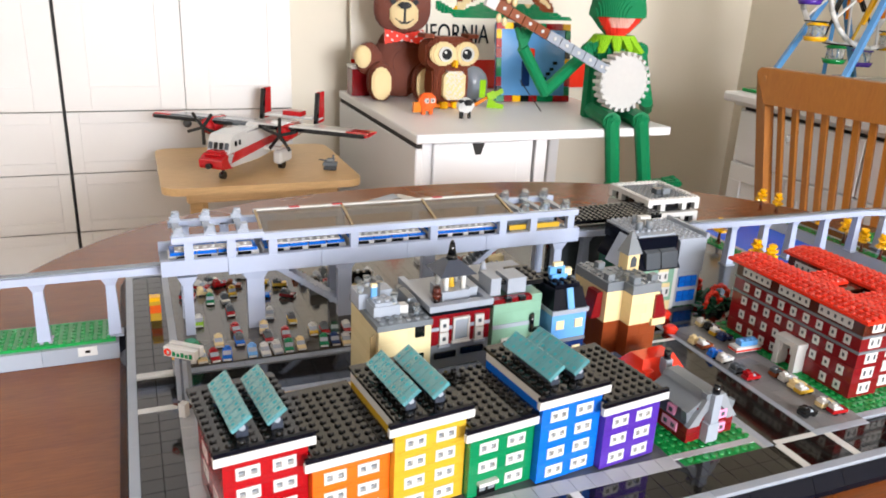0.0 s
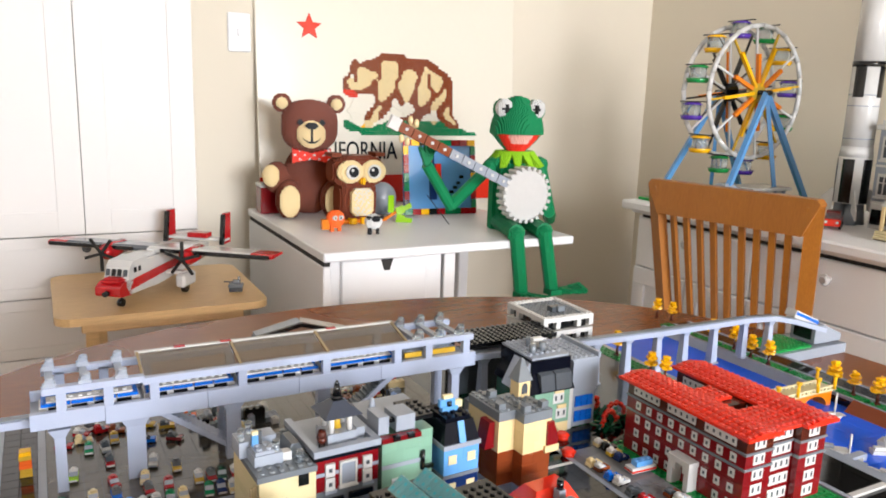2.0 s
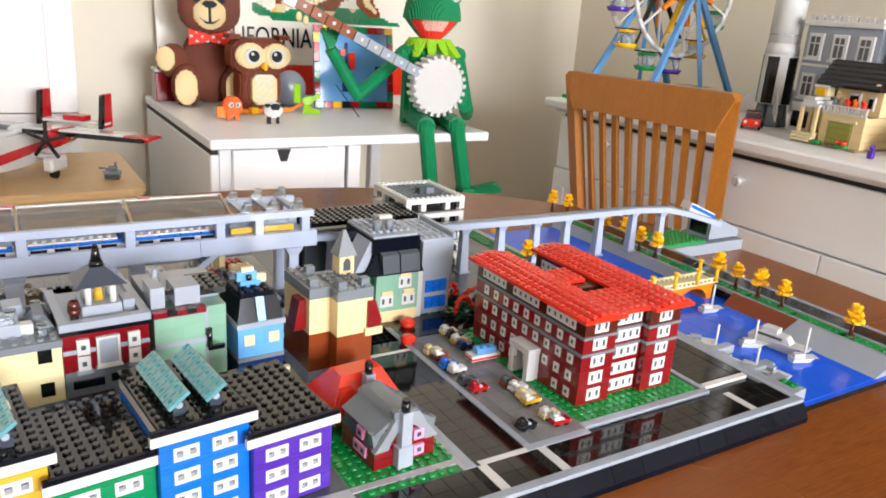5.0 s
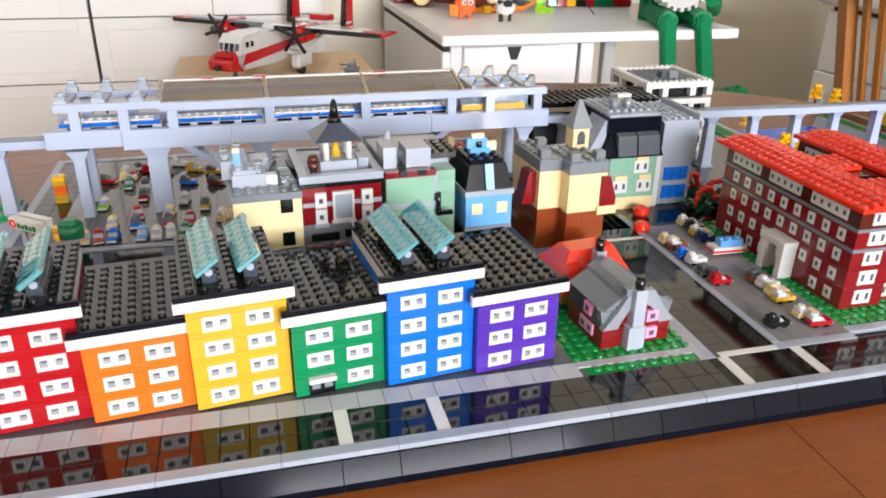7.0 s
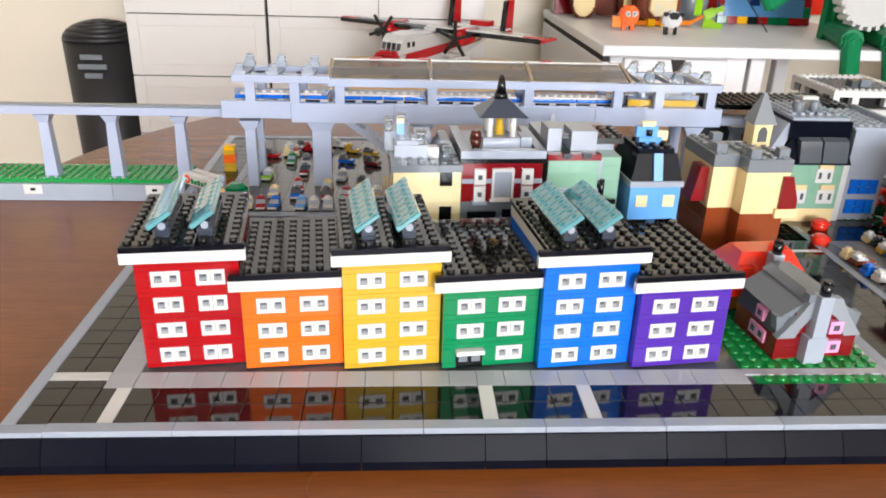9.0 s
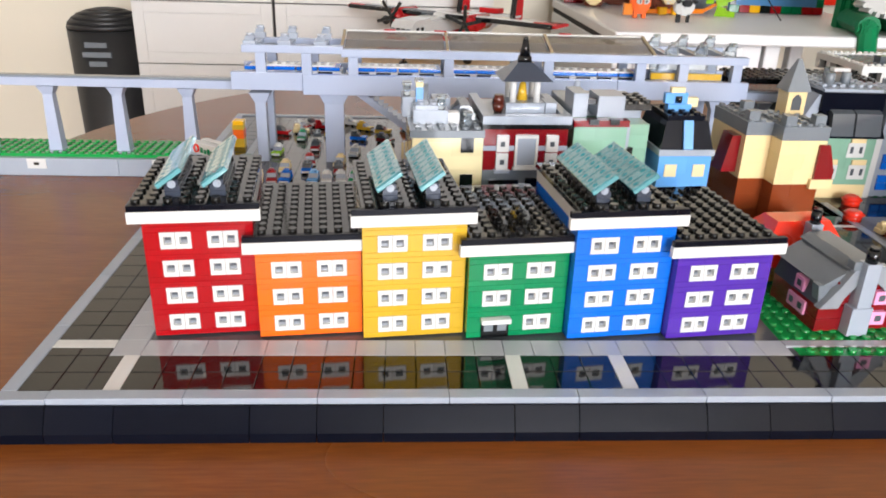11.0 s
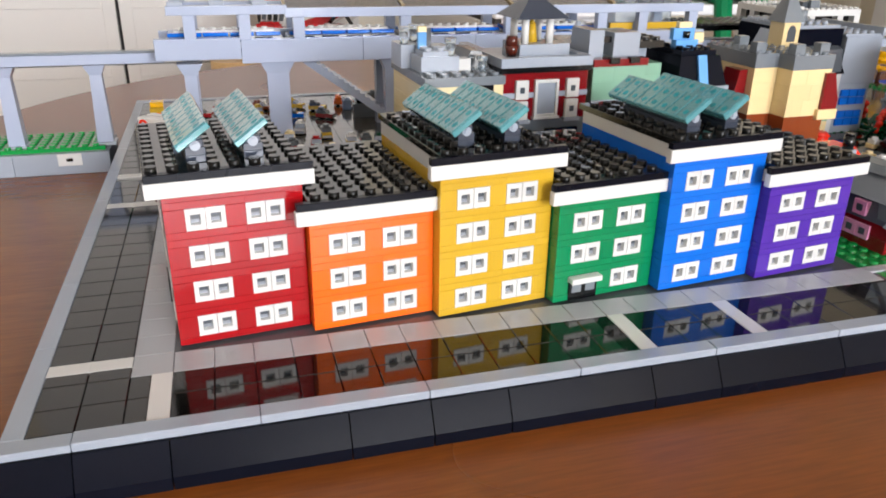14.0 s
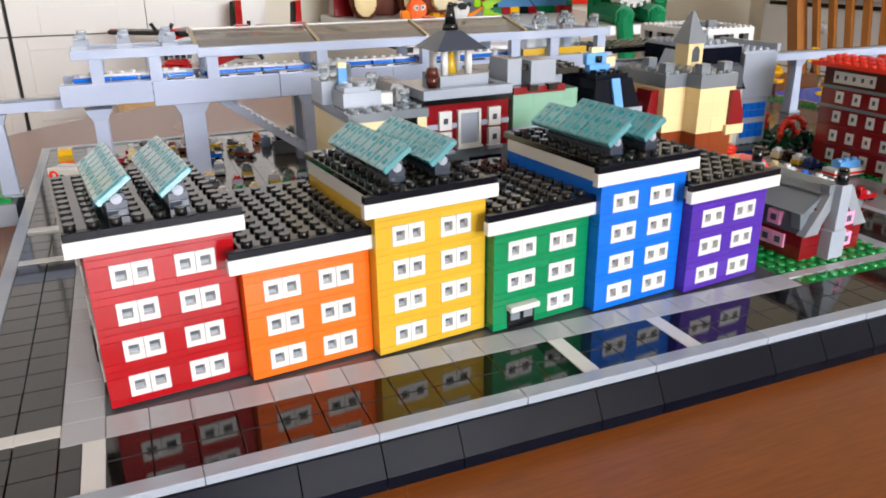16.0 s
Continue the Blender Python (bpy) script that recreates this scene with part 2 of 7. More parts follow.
    def tube(self, p, q, r, m=0, n=8, r2=None):
        p, q = Vector(p), Vector(q)
        d = (q - p).normalized()
        u = d.orthogonal().normalized()
        w = d.cross(u)
        r2 = r if r2 is None else r2
        c = [(math.cos(2 * math.pi * i / n), math.sin(2 * math.pi * i / n)) for i in range(n)]
        v = [p + (u * a + w * b) * r for a, b in c] + [q + (u * a + w * b) * r2 for a, b in c]
        f = [(i, (i + 1) % n, n + (i + 1) % n, n + i) for i in range(n)]
        return self.add(v, f + [tuple(range(n))[::-1], tuple(range(n, 2 * n))], m, set(range(n)))

    def beam(self, p, q, w, h, m=0):
        """A bar of width w and height h from p to q."""
        p, q = Vector(p), Vector(q)
        d = (q - p).normalized()
        u = d.cross(Vector((0, 0, 1)))
        u = u.normalized() if u.length > 1e-4 else Vector((1, 0, 0))
        t = u.cross(d).normalized()
        v = [a + u * (i * w / 2) + t * (j * h / 2) for a in (p, q) for j in (-1, 1) for i in (-1, 1)]
        return self.add(v, [(0, 1, 3, 2), (4, 6, 7, 5), (0, 4, 5, 1), (2, 3, 7, 6), (0, 2, 6, 4), (1, 5, 7, 3)], m)

    def ball(self, x, y, z, rx, ry, rz, m=0, n=14, k=9):
        v, f = [], []
        for j in range(k + 1):
            a = math.pi * j / k
            for i in range(n):
                b = 2 * math.pi * i / n
                v.append((x + rx * math.sin(a) * math.cos(b), y + ry * math.sin(a) * math.sin(b), z + rz * math.cos(a)))
        for j in range(k):
            for i in range(n):
                f.append((j * n + i, (j + 1) * n + i, (j + 1) * n + (i + 1) % n, j * n + (i + 1) % n))
        return self.add(v, f, m, set(range(len(f))))

    def data(self, name, mats):
        me = bpy.data.meshes.new(name)
        a, b, c = self.k
        me.from_pydata([(x * a, y * b, z * c) for x, y, z in self.v], [], self.f)
        for mt in mats:
            me.materials.append(mt)
        me.polygons.foreach_set("material_index", self.m)
        me.polygons.foreach_set("use_smooth", self.s)
        me.update()
        bm = bmesh.new()
        bm.from_mesh(me)
        bmesh.ops.recalc_face_normals(bm, faces=bm.faces)
        bm.to_mesh(me)
        bm.free()
        return me


def mats_of(m):
    return [P[x] if isinstance(x, str) else x for x in (m if isinstance(m, (list, tuple)) else [m])]


def part(name, mesh, material, parent, label="", at=None, turn=(0, 0, 0)):
    ob = new(name, mesh.data(name, mats_of(material)) if isinstance(mesh, Mesh) else mesh)
    ob.parent = parent
    if at is not None:
        ob.location = at
    ob.rotation_euler = [radians(a) for a in turn]
    return tagged(ob, label)


# size and offset of the corner of the room that is being furnished
SPOT = [1.0, Vector((0, 0, 0))]


def furnish(size, x, y, z):
    SPOT[:] = [size, Vector((x, y, z))]


def thing(name, label, category, at=(0, 0, 0), turn=0.0, group="", kind=""):
    ob = new(name)
    ob.empty_display_size = 0.02
    ob.location = Vector(at) * SPOT[0] + SPOT[1]
    ob.scale = (SPOT[0],) * 3
    ob.rotation_euler = (0, 0, radians(turn))
    return tagged(ob, label, category, group, kind)


def solid(name, mesh, material, label, category, at=(0, 0, 0), turn=0.0, group="", kind=""):
    ob = new(name, mesh.data(name, mats_of(material)))
    ob.location = Vector(at) * SPOT[0] + SPOT[1]
    ob.scale = (SPOT[0],) * 3
    ob.rotation_euler = (0, 0, radians(turn))
    return tagged(ob, label, category, group, kind)


def at(x, y, p=0.0):
    return (x * S, y * S, G + p * PL)


SHARED = {}


def piece(name, parent, x, y, p, w, d, h, colour, bevel=0.0001):
    """One brick, plate or tile: w by d studs, h plates high, with its corner at x, y, p from its parent."""
    tile = name.endswith("tile")
    key = (w, d, h, colour, tile)
    if key not in SHARED:
        g = (0.0001 if tile else 0.00001) / S
        bevel = 0.0003 if tile else bevel
        SHARED[key] = Mesh(True).box(g, w - g, g, d - g, 0.01, h - 0.01, 0, bevel).data(name, mats_of(colour))
    ob = new(name, SHARED[key])
    ob.parent = parent
    ob.location = (x * S, y * S, p * PL)
    return ob


# ---- the room ----
def structure(name, mesh, material, label):
    return solid(name, mesh, material, label, name.split("_")[0], kind="structure")


RX0, RX1, RY0, RY1, RH = -1.8, 2.27, -4.6, 2.04, 2.5
structure("floor", Mesh().box(RX0, RX1, RY0, RY1, -0.1, 0), MT["floor"], "brown wooden floor boards")
structure("ceiling", Mesh().box(RX0 - .15, RX1 + .15, RY0 - .15, RY1 + .15, RH, RH + .1), MT["ceiling"], "plain white painted ceiling")
structure("wall_north", Mesh().box(RX0 - .15, RX1 + .15, RY1, RY1 + .15, -.1, RH), MT["wall"], "cream painted wall behind the desk")
structure("wall_east", Mesh().box(RX1, RX1 + .15, RY0 - .15, RY1, -.1, RH), MT["wall"], "cream painted wall behind the dresser")
m = Mesh()
m.box(RX0 - .15, RX0, RY0 - .15, RY1, -.1, RH)
structure("wall_west", m, MT["backwall"], "plain muted painted wall")
m = Mesh()
m.box(RX0, .15, RY0 - .15, RY0, -.1, RH).box(2.22, RX1, RY0 - .15, RY0, -.1, RH)
m.box(.15, 2.22, RY0 - .15, RY0, -.1, 1.0).box(.15, 2.22, RY0 - .15, RY0, 2.4, RH)
structure("wall_south", m, MT["backwall"], "muted painted wall with a wide window opening")


furnish(.783, .034, -.078, .244)


def closet():
    """Built-in white wardrobe: tall doors over wide drawers."""
    t = thing("wardrobe", "white built-in wardrobe with panelled doors and drawers", "wardrobe", (0, 0, 0))
    y0, y1, foot = 2.22, 2.7, -.311
    part("carcass", Mesh().box(-.655, .49, y0 + .022, y1, foot, 2.3), MT["closet"], t)
    # dark sheet behind the fronts, painting the shade seen through their joints
    part("shadow_gap", Mesh().box(-.65, .485, y0 + .018, y0 + .0225, .02, 2.28), MT["dark"], t)

    def front(name, x0, x1, z0, z1, rim):
        d = part(name, Mesh().box(x0, x1, y0 + .0035, y0 + .018, z0, z1), MT["closet"], t)
        for a, b, c, e in ((x0, x0 + rim, z0, z1), (x1 - rim, x1, z0, z1), (x0 + rim, x1 - rim, z0, z0 + rim), (x0 + rim, x1 - rim, z1 - rim, z1)):
            part("rail", Mesh().box(a, b, y0, y0 + .0033, c, e, 0, .001), MT["closet"], d)
        return d
    for x0, x1 in ((-.652, -.216), (-.206, .1445), (.1465, .487)):
        front("door", x0, x1, .694, 2.27, .075)
    for x0, x1 in ((-.652, -.216), (-.206, .487)):
        for z0, z1 in ((.499, .6905), (.306, .4955), (.09, .3025)):
            front("drawer", x0, x1, z0, z1, .035)
    part("plinth", Mesh().box(-.652, .487, y0 + .01, y0 + .018, foot, .08), MT["closet"], t)


closet()
furnish(1, 0, 0, 0)
m = Mesh().box(-.035, .035, -.008, 0, -.058, .058, 0, .004).box(-.006, .006, -.014, -.008, -.012, .012, 0, .002)
solid("light_switch", m, MT["white"], "white plastic light switch on the cream wall", "light switch", (.621, RY1, 1.319))


def round_table():
    """Oval dining table, two leaves meeting in a straight joint."""
    t = thing("dining_table", "oval polished brown wooden dining table", "table", (0, 0, 0))
    cx, cy, ax, ay, n = .522, .275, .735, .70, 96
    z0, z1 = .722, .75
    for side in (-1, 1):
        pts = []
        for i in range(n + 1):
            a = math.pi * i / n - math.pi / 2 if side > 0 else math.pi * i / n + math.pi / 2
            e = 2 / 2.35
            c, s = math.cos(a), math.sin(a)
            pts.append((cx + side * .0004 + ax * math.copysign(abs(c) ** e, c), cy + ay * math.copysign(abs(s) ** e, s)))
        k = len(pts)
        m = Mesh()
        rings = []
        for z, inset in ((z0, .012), (z0 + .008, .0), (z1 - .006, .0), (z1 - .0015, .0025), (z1, .007)):
            o = len(m.v)
            m.v += [(cx + side * .0004 + (x - cx - side * .0004) * (1 - inset / ax), cy + (y - cy) * (1 - inset / ay), z) for x, y in pts]
            rings.append(o)
        for a, b in zip(rings, rings[1:]):
            for i in range(k):
                m.f.append((a + i, a + (i + 1) % k, b + (i + 1) % k, b + i))
                m.m.append(0)
                m.s.append(i < k - 1)
        m.f += [tuple(rings[-1] + i for i in range(k)), tuple(rings[0] + i for i in range(k))[::-1]]
        m.m += [0, 0]
        m.s += [False, False]
        part("table_leaf", m, MT["table"], t)
    part("apron", Mesh().box(cx - .45, cx + .45, cy - .42, cy + .42, .64, .721, 0, .004), MT["table"], t)
    m = Mesh().cyl(cx, cy, .09, .64, .07, 0, 24, .055)
    part("pedestal", m, MT["table"], t)
    for a in range(4):
        c, s = math.cos(a * math.pi / 2 + .78), math.sin(a * math.pi / 2 + .78)
        part("foot", Mesh().beam((cx + .03 * c, cy + .03 * s, .13), (cx + .42 * c, cy + .42 * s, .035), .07, .07), MT["table"], t)


round_table()


furnish(.92, .022, -.047, .107)


def gateleg_desk():
    t = thing("gateleg_desk", "white drop-leaf desk with a small drawer", "desk", (0, 0, 0))
    x0, x1, y0, y1 = .652, 1.43, 1.415, 2.19
    part("top", Mesh().box(x0, x1, y0, y1, .716, .74, 0, .003), MT["white"], t)
    part("left_leaf", Mesh().box(x0 + .002, x0 + .022, y0 + .01, y1, .1, .702, 0, .003), MT["white"], t)
    # dark strip filling the leaf gap in place of its shade
    part("hinge_gap", Mesh().box(x0 + .004, x0 + .02, y0 + .012, y1 - .01, .703, .7155), MT["dark"], t)
    bx0, bx1 = x0 + .06, x0 + .325
    part("body", Mesh().box(bx0 - .025, bx1 + .04, y0 + .06, y1 - .05, -.07, .715, 0, .002), MT["white"], t)
    for i in range(3):
        z1 = .705 - i * .2
        d = part("drawer_front", Mesh().box(bx0 + .005, bx1 - .012, y0 + .046, y0 + .0595, z1 - .19, z1, 0, .0025), MT["white"], t)
        # raised near-black patch paints the shade of a cut-out; the front stays solid
        part("finger_notch", Mesh().prism([((bx0 + bx1) / 2 - .018, z1 - .001), ((bx0 + bx1) / 2 + .018, z1 - .001), ((bx0 + bx1) / 2 + .008, z1 - .032), ((bx0 + bx1) / 2 - .008, z1 - .032)], "y", y0 + .0445, y0 + .047), MT["dark"], d, "dark patch painting the shade of a finger grip")
    part("leg_panel", Mesh().box(bx1 + .05, bx1 + .085, y0 + .06, y1 - .05, -.116, .715, 0, .002), MT["white"], t)
    part("gate_leg", Mesh().box(1.21, 1.245, y0 + .3, y0 + .335, -.116, .715, 0, .003), MT["white"], t)
    part("gate_leg", Mesh().box(1.21, 1.245, y1 - .12, y1 - .085, -.116, .715, 0, .003), MT["white"], t)


gateleg_desk()


furnish(.82, .03, -.071, .208)


def tray_table():
    t = thing("folding_tray_table", "pale beech folding tray table with rounded corners", "side table", (0, 0, 0))
    x0, x1, y0, y1, r = .04, .558, 1.575, 2.05, .045
    pts = []
    for cx, cy, a0 in ((x1 - r, y0 + r, -90), (x1 - r, y1 - r, 0), (x0 + r, y1 - r, 90), (x0 + r, y0 + r, 180)):
        pts += [(cx + r * math.cos(radians(a0 + 15 * i)), cy + r * math.sin(radians(a0 + 15 * i))) for i in range(7)]
    part("top", Mesh().prism(pts, "z", .58, .6), MT["beech"], t)
    for y in (y0 + .05, y1 - .08):
        part("rail", Mesh().box(x0 + .06, x1 - .06, y, y + .03, .545, .579, 0, .003), MT["beech"], t)
    for x in (x0 + .07, x1 - .1):
        part("leg", Mesh().beam((x + .015, y0 + .08, .56), (x + .015, y1 - .1, -.24), .03, .03), MT["beech"], t)
        part("leg", Mesh().beam((x + .05, y1 - .08, .56), (x + .05, y0 + .1, -.24), .03, .03), MT["beech"], t)
    part("stretcher", Mesh().box(x0 + .07, x1 - .07, y0 + .2, y0 + .225, .25, .29, 0, .003), MT["beech"], t)


tray_table()


furnish(.92, .016, -.05, .118)


def slat_chair():
    """Mission-style chair, drawn up to the table end."""
    t = thing("dining_chair", "honey oak dining chair with a slatted back", "chair", (1.667, 1.0, 0), 101)
    w = .2
    for s in (-1, 1):
        part("back_post", Mesh().beam((s * (w - .012), .02, .44), (s * (w + .018), .098, .905), .038, .026).beam((s * (w - .012), .0, -.128), (s * (w - .012), .02, .45), .036, .034), MT["oak"], t)
        part("front_leg", Mesh().box(s * w - .018, s * w + .018, -.4, -.364, -.128, .44, 0, .003), MT["oak"], t)
        part("side_rail", Mesh().box(s * w - .011, s * w + .011, -.364, .0, .37, .43, 0, .002), MT["oak"], t)
    pts = [(-w - .034, .91), (-w - .024, .922), (w + .024, .922), (w + .034, .91), (w - .002, .832), (-w + .002, .832)]
    part("top_rail", Mesh().prism(pts, "y", .08, .114), MT["oak"], t)
    for i in range(9):
        x = -w + .04 + i * (2 * w - .08) / 8
        part("slat", Mesh().beam((x * .9, .024, .47), (x, .094, .838), .016, .01), MT["oak"], t)
    part("lower_rail", Mesh().box(-w + .02, w - .02, .012, .034, .45, .5, 0, .002), MT["oak"], t)
    part("seat", Mesh().box(-w - .02, w + .02, -.42, -.0, .44, .465, 0, .006), MT["oak"], t)


slat_chair()


furnish(.9, .015, -.056, .143)


def dresser():
    t = thing("dresser", "white painted dresser with glass knobs", "dresser", (0, 0, 0))
    x0, x1, y0, y1, zt = 1.80, 2.42, -.75, 1.56, .80
    part("top", Mesh().box(x0 - .03, x1, y0 - .03, y1 + .04, zt - .03, zt, 0, .006), MT["white"], t)
    part("cornice", Mesh().box(x0 + .004, x1, y0 - .01, y1 + .02, zt - .042, zt - .0305, 0, .003), MT["white"], t)
    part("carcass", Mesh().box(x0 + .02, x1, y0, y1, .06, zt - .0505), MT["white"], t)
    part("plinth", Mesh().box(x0 + .04, x1, y0 + .02, y1 - .02, -.159, .06), MT["white"], t)
    # dark sheet that gives the drawer and door gaps their shade
    part("shadow_gap", Mesh().box(x0 + .0165, x0 + .0205, y0 + .02, y1 - .02, .08, zt - .0425), MT["dark"], t)

    def knob(parent, y, z):
        k = Mesh().tube((0, 0, 0), (-.012, 0, 0), .006, 0, 12).tube((-.012, 0, 0), (-.022, 0, 0), .009, 0, 10, .016).tube((-.022, 0, 0), (-.03, 0, 0), .016, 0, 10, .008)
        part("knob", k, MT["glass"], parent, "faceted clear glass knob", (x0 - .0005, y, z))
    for ya, yb in ((-.73, .113), (.117, 1.073), (1.077, 1.54)):
        d = part("drawer", Mesh().box(x0, x0 + .016, ya, yb, .586, .747, 0, .003), MT["white"], t)
        for ky in ((.247, .75) if yb - ya > .6 else (.5,)):
            knob(d, ya + (yb - ya) * ky, .699)
        half = (ya + yb) / 2
        for a, b in ((ya, half - .0015), (half + .0015, yb)):
            door = part("door", Mesh().box(x0, x0 + .016, a, b, .09, .5825, 0, .002), MT["white"], t)
            rim = .055
            for bx in ((a, b, .5825 - rim, .5825), (a, b, .09, .09 + rim), (a, a + rim, .09 + rim, .5825 - rim), (b - rim, b, .09 + rim, .5825 - rim)):
                part("door_rail", Mesh().box(x0 - .006, x0 - .0002, bx[0], bx[1], bx[2], bx[3], 0, .0015), MT["white"], door)


dresser()


furnish(1.135, .112, -.33, 0)


def bin_can():
    t = thing("waste_bin", "tall black plastic bin with a domed lid", "bin", (-.64, 1.93, 0))
    m = Mesh().cyl(0, 0, 0, .61, .08, 0, 32, .09)
    part("body", m, MT["bin"], t)
    lid = Mesh()
    for i in range(6):
        a, b = radians(15 * i), radians(15 * (i + 1))
        lid.cyl(0, 0, .612 + .045 * math.sin(a), .612 + .045 * math.sin(b), .091 * math.cos(a), 0, 32, max(.002, .09 * math.cos(b)))
    part("lid", lid, MT["bin"], t)
    m = Mesh()
    for i, (w, z) in enumerate(((.05, .575), (.065, .553), (.04, .532))):
        m.box(-w / 2, w / 2, -.0905, -.08, z, z + .012)
    part("printed_mark", m, P["mgray"], t, "two pale grey bars of print")


bin_can()
furnish(.9, .015, -.056, .143)
t = thing("wall_screen", "wide black-framed screen on the cream wall", "television", (2.505, .3, 1.245))
part("frame", Mesh().box(-.03, 0, -.5, .9, 0, .05, 0, .004).box(-.03, 0, -.5, -.45, .05, .75, 0, .004).box(-.03, 0, .85, .9, .05, .75, 0, .004).box(-.03, 0, -.5, .9, .75, .8, 0, .004), MT["screen"], t)
part("glass", Mesh().box(-.02, -.002, -.45, .85, .05, .75), MT["bin"], t)


furnish(1, 0, 0, 0)

# ---- the brick city: ground ----
# city coordinates: x and y in studs, heights in plates over the pavement
city = thing("city_base", "black-edged base of the brick city with tiled streets", "model base", (-.35 * S, -.35 * S, G))
TB = -6.25
m = Mesh(True)
m.box(0, 105, 0, 72, TB + .02, -1.02)
part("base_slab", m, "black", city)
for x0, x1, y0, y1, z in ((.05, 62.6, 40, 72, -.3), (62.6, 105, 31, 72, -.3), (5, 62, 5, 40, -.35)):
    part("ground_plate", Mesh(True).box(x0, x1, y0, y1, -1.0, z), "dgray", city)


def slope_run(x, w):
    m = Mesh(True)
    m.prism([(0, -1.0), (-.12, -1.0), (-.95, TB + 1.7), (-.95, TB + .05), (0, TB + .05)], "x", .03, w - .03)
    part("edge_slope", m, "edgeblack", city, "", (x * S, 0, 0))


x = 3
for w in (4, 8, 4, 4, 8, 4, 8, 4, 4, 4, 8, 4, 8, 4, 8, 4, 8, 6):
    slope_run(x, w)
    x += w
m = Mesh(True).prism([(0, -1.0), (-.12, -1.0), (-.95, TB + 1.7), (-.95, TB + .05), (0, TB + .05)], "x", -.9, 2.98)
part("edge_slope", m, "edgeblack", city)
for y in range(0, 72, 8):
    m = Mesh(True).prism([(0, -1.0), (-.12, -1.0), (-.9, TB + 1.7), (-.9, TB + .05), (0, TB + .05)], "y", .01, 7.99)
    part("edge_slope", m, "edgeblack", city, "", (0, y * S, 0))
# kerbs, streets and pavements, tile by tile
for x in range(3, 105, 8):
    piece("kerb_tile", city, x, 0, -1, min(8, 105 - x), 1, 1.15, "lgray")
piece("kerb_tile", city, 0, 0, -1, 3, 1, 1.0, "lgray")
for y in range(1, 72, 8):
    piece("kerb_tile", city, 0, y, -1, 1, min(8, 72 - y), 1.0, "lgray")
for y in (1, 3):
    for x in range(7, 30, 2):
        piece("road_tile", city, x, y, -1, 2, 2, 1, "tileblack")
    for x in range(32, 38, 2):
        piece("road_tile", city, x, y, -1, 2, 2, 1, "tileblack")
    for x in range(39, 62, 2):
        piece("road_tile", city, x, y, -1, 2, 2, 1, "tileblack")
    for x in (64, 66, 68):
        piece("road_tile", city, x, y, -1, 2, 2, 1, "tileblack")
    for x in range(71, 97, 2):
        piece("road_tile", city, x, y, -1, 2, 2, 1, "tileblack")
    for x in range(98, 104, 2):
        piece("road_tile", city, x, y, -1, 2, 2, 1, "tileblack")
    piece("road_tile", city, 5, y, -1, 1, 2, 1, "tileblack")
for x in (6, 31, 38, 63, 70, 97):
    piece("road_marking", city, x, 1, -1, 1, 4, 1.03, "white")
piece("road_tile", city, 62, 1, -1, 1, 4, 1, "tileblack")
piece("road_tile", city, 30, 1, -1, 1, 4, 1, "tileblack")
for x in (1, 3):
    piece("road_marking", city, x, 6, -1, 2, 1, 1.03, "white")
    piece("road_tile", city, x, 5, -1, 2, 1, 1, "tileblack")
    piece("road_marking", city, x, 31, -1, 2, 1, 1.03, "white")
    piece("road_marking", city, x, 39, -1, 2, 1, 1.03, "white")
    for y in [1, 3] + list(range(7, 31, 2)) + list(range(32, 38, 2)) + list(range(40, 70, 2)):
        piece("road_tile", city, x, y, -1, 2, 2, 1, "tileblack")
for y in range(5, 31, 2):
    piece("pavement_tile", city, 5, y, -1, 2, 2, 1, "tilegray")
for x in range(7, 51, 2):
    piece("pavement_tile", city, x, 5, -1, 2, 2, 1, "tilegray")
m = Mesh(True)
for x in range(5, 62, 2):
    for y in (32, 34, 36):
        m.box(x + .02, x + 1.98, y + .02, y + 1.98, -1, 0)
for y in range(5, 36, 2):
    for x in (63, 65, 67):
        m.box(x + .02, x + 1.98, y + .02, y + 1.98, -1, 0)
for y in range(8, 31, 2):
    for x in (96.4, 98.4, 100.4, 102.2):
        m.box(x + .02, x + 1.98, y + .02, y + 1.98, -1, 0)
for x in range(62, 104, 2):
    for y in (32, 34, 36):
        m.box(x + .02, x + 1.98, y + .02, y + 1.98, -1, 0)
tagged(part("side_street", m, "tileblack", city), kind="stuff")
for x0, x1, y0, y1, h in ((5, 62, 38.6, 39.6, 1.15), (5, 52, 31, 32, 1.15), (62, 63, 5, 31, 1.1), (69, 69.8, 6, 36, 1.2), (95.4, 96.2, 7, 31, 1.15), (69, 77, 5.0, 6, 1.1), (77, 96, 6, 7, 1.12), (104, 105, 1, 40, 1.15), (5, 6, 39.6, 70, 1.1), (0, 62, 71, 72, 1.1)):
    n = max(1, round(max(x1 - x0, y1 - y0) / 8))
    for i in range(n):
        if x1 - x0 > y1 - y0:
            piece("kerb_tile", city, x0 + (x1 - x0) * i / n, y0, -1, (x1 - x0) / n, y1 - y0, h, "lgray")
        else:
            piece("kerb_tile", city, x0, y0 + (y1 - y0) * i / n, -1, x1 - x0, (y1 - y0) / n, h, "lgray")
for y in (29, 37.5):
    piece("road_marking", city, 63, y, -1, 6, .6, 1.04, "white")
piece("road_marking", city, 63.4, 5.0, -1, 5.6, .7, 1.05, "white")
piece("road_marking", city, 96.4, 7, -1, 7.4, .8, 1.05, "white")
m = Mesh(True)
for x in range(6, 61, 2):
    for y in range(40, 70, 2):
        m.box(x + .02, x + 1.98, y + .02, y + 1.98, -1, 0)
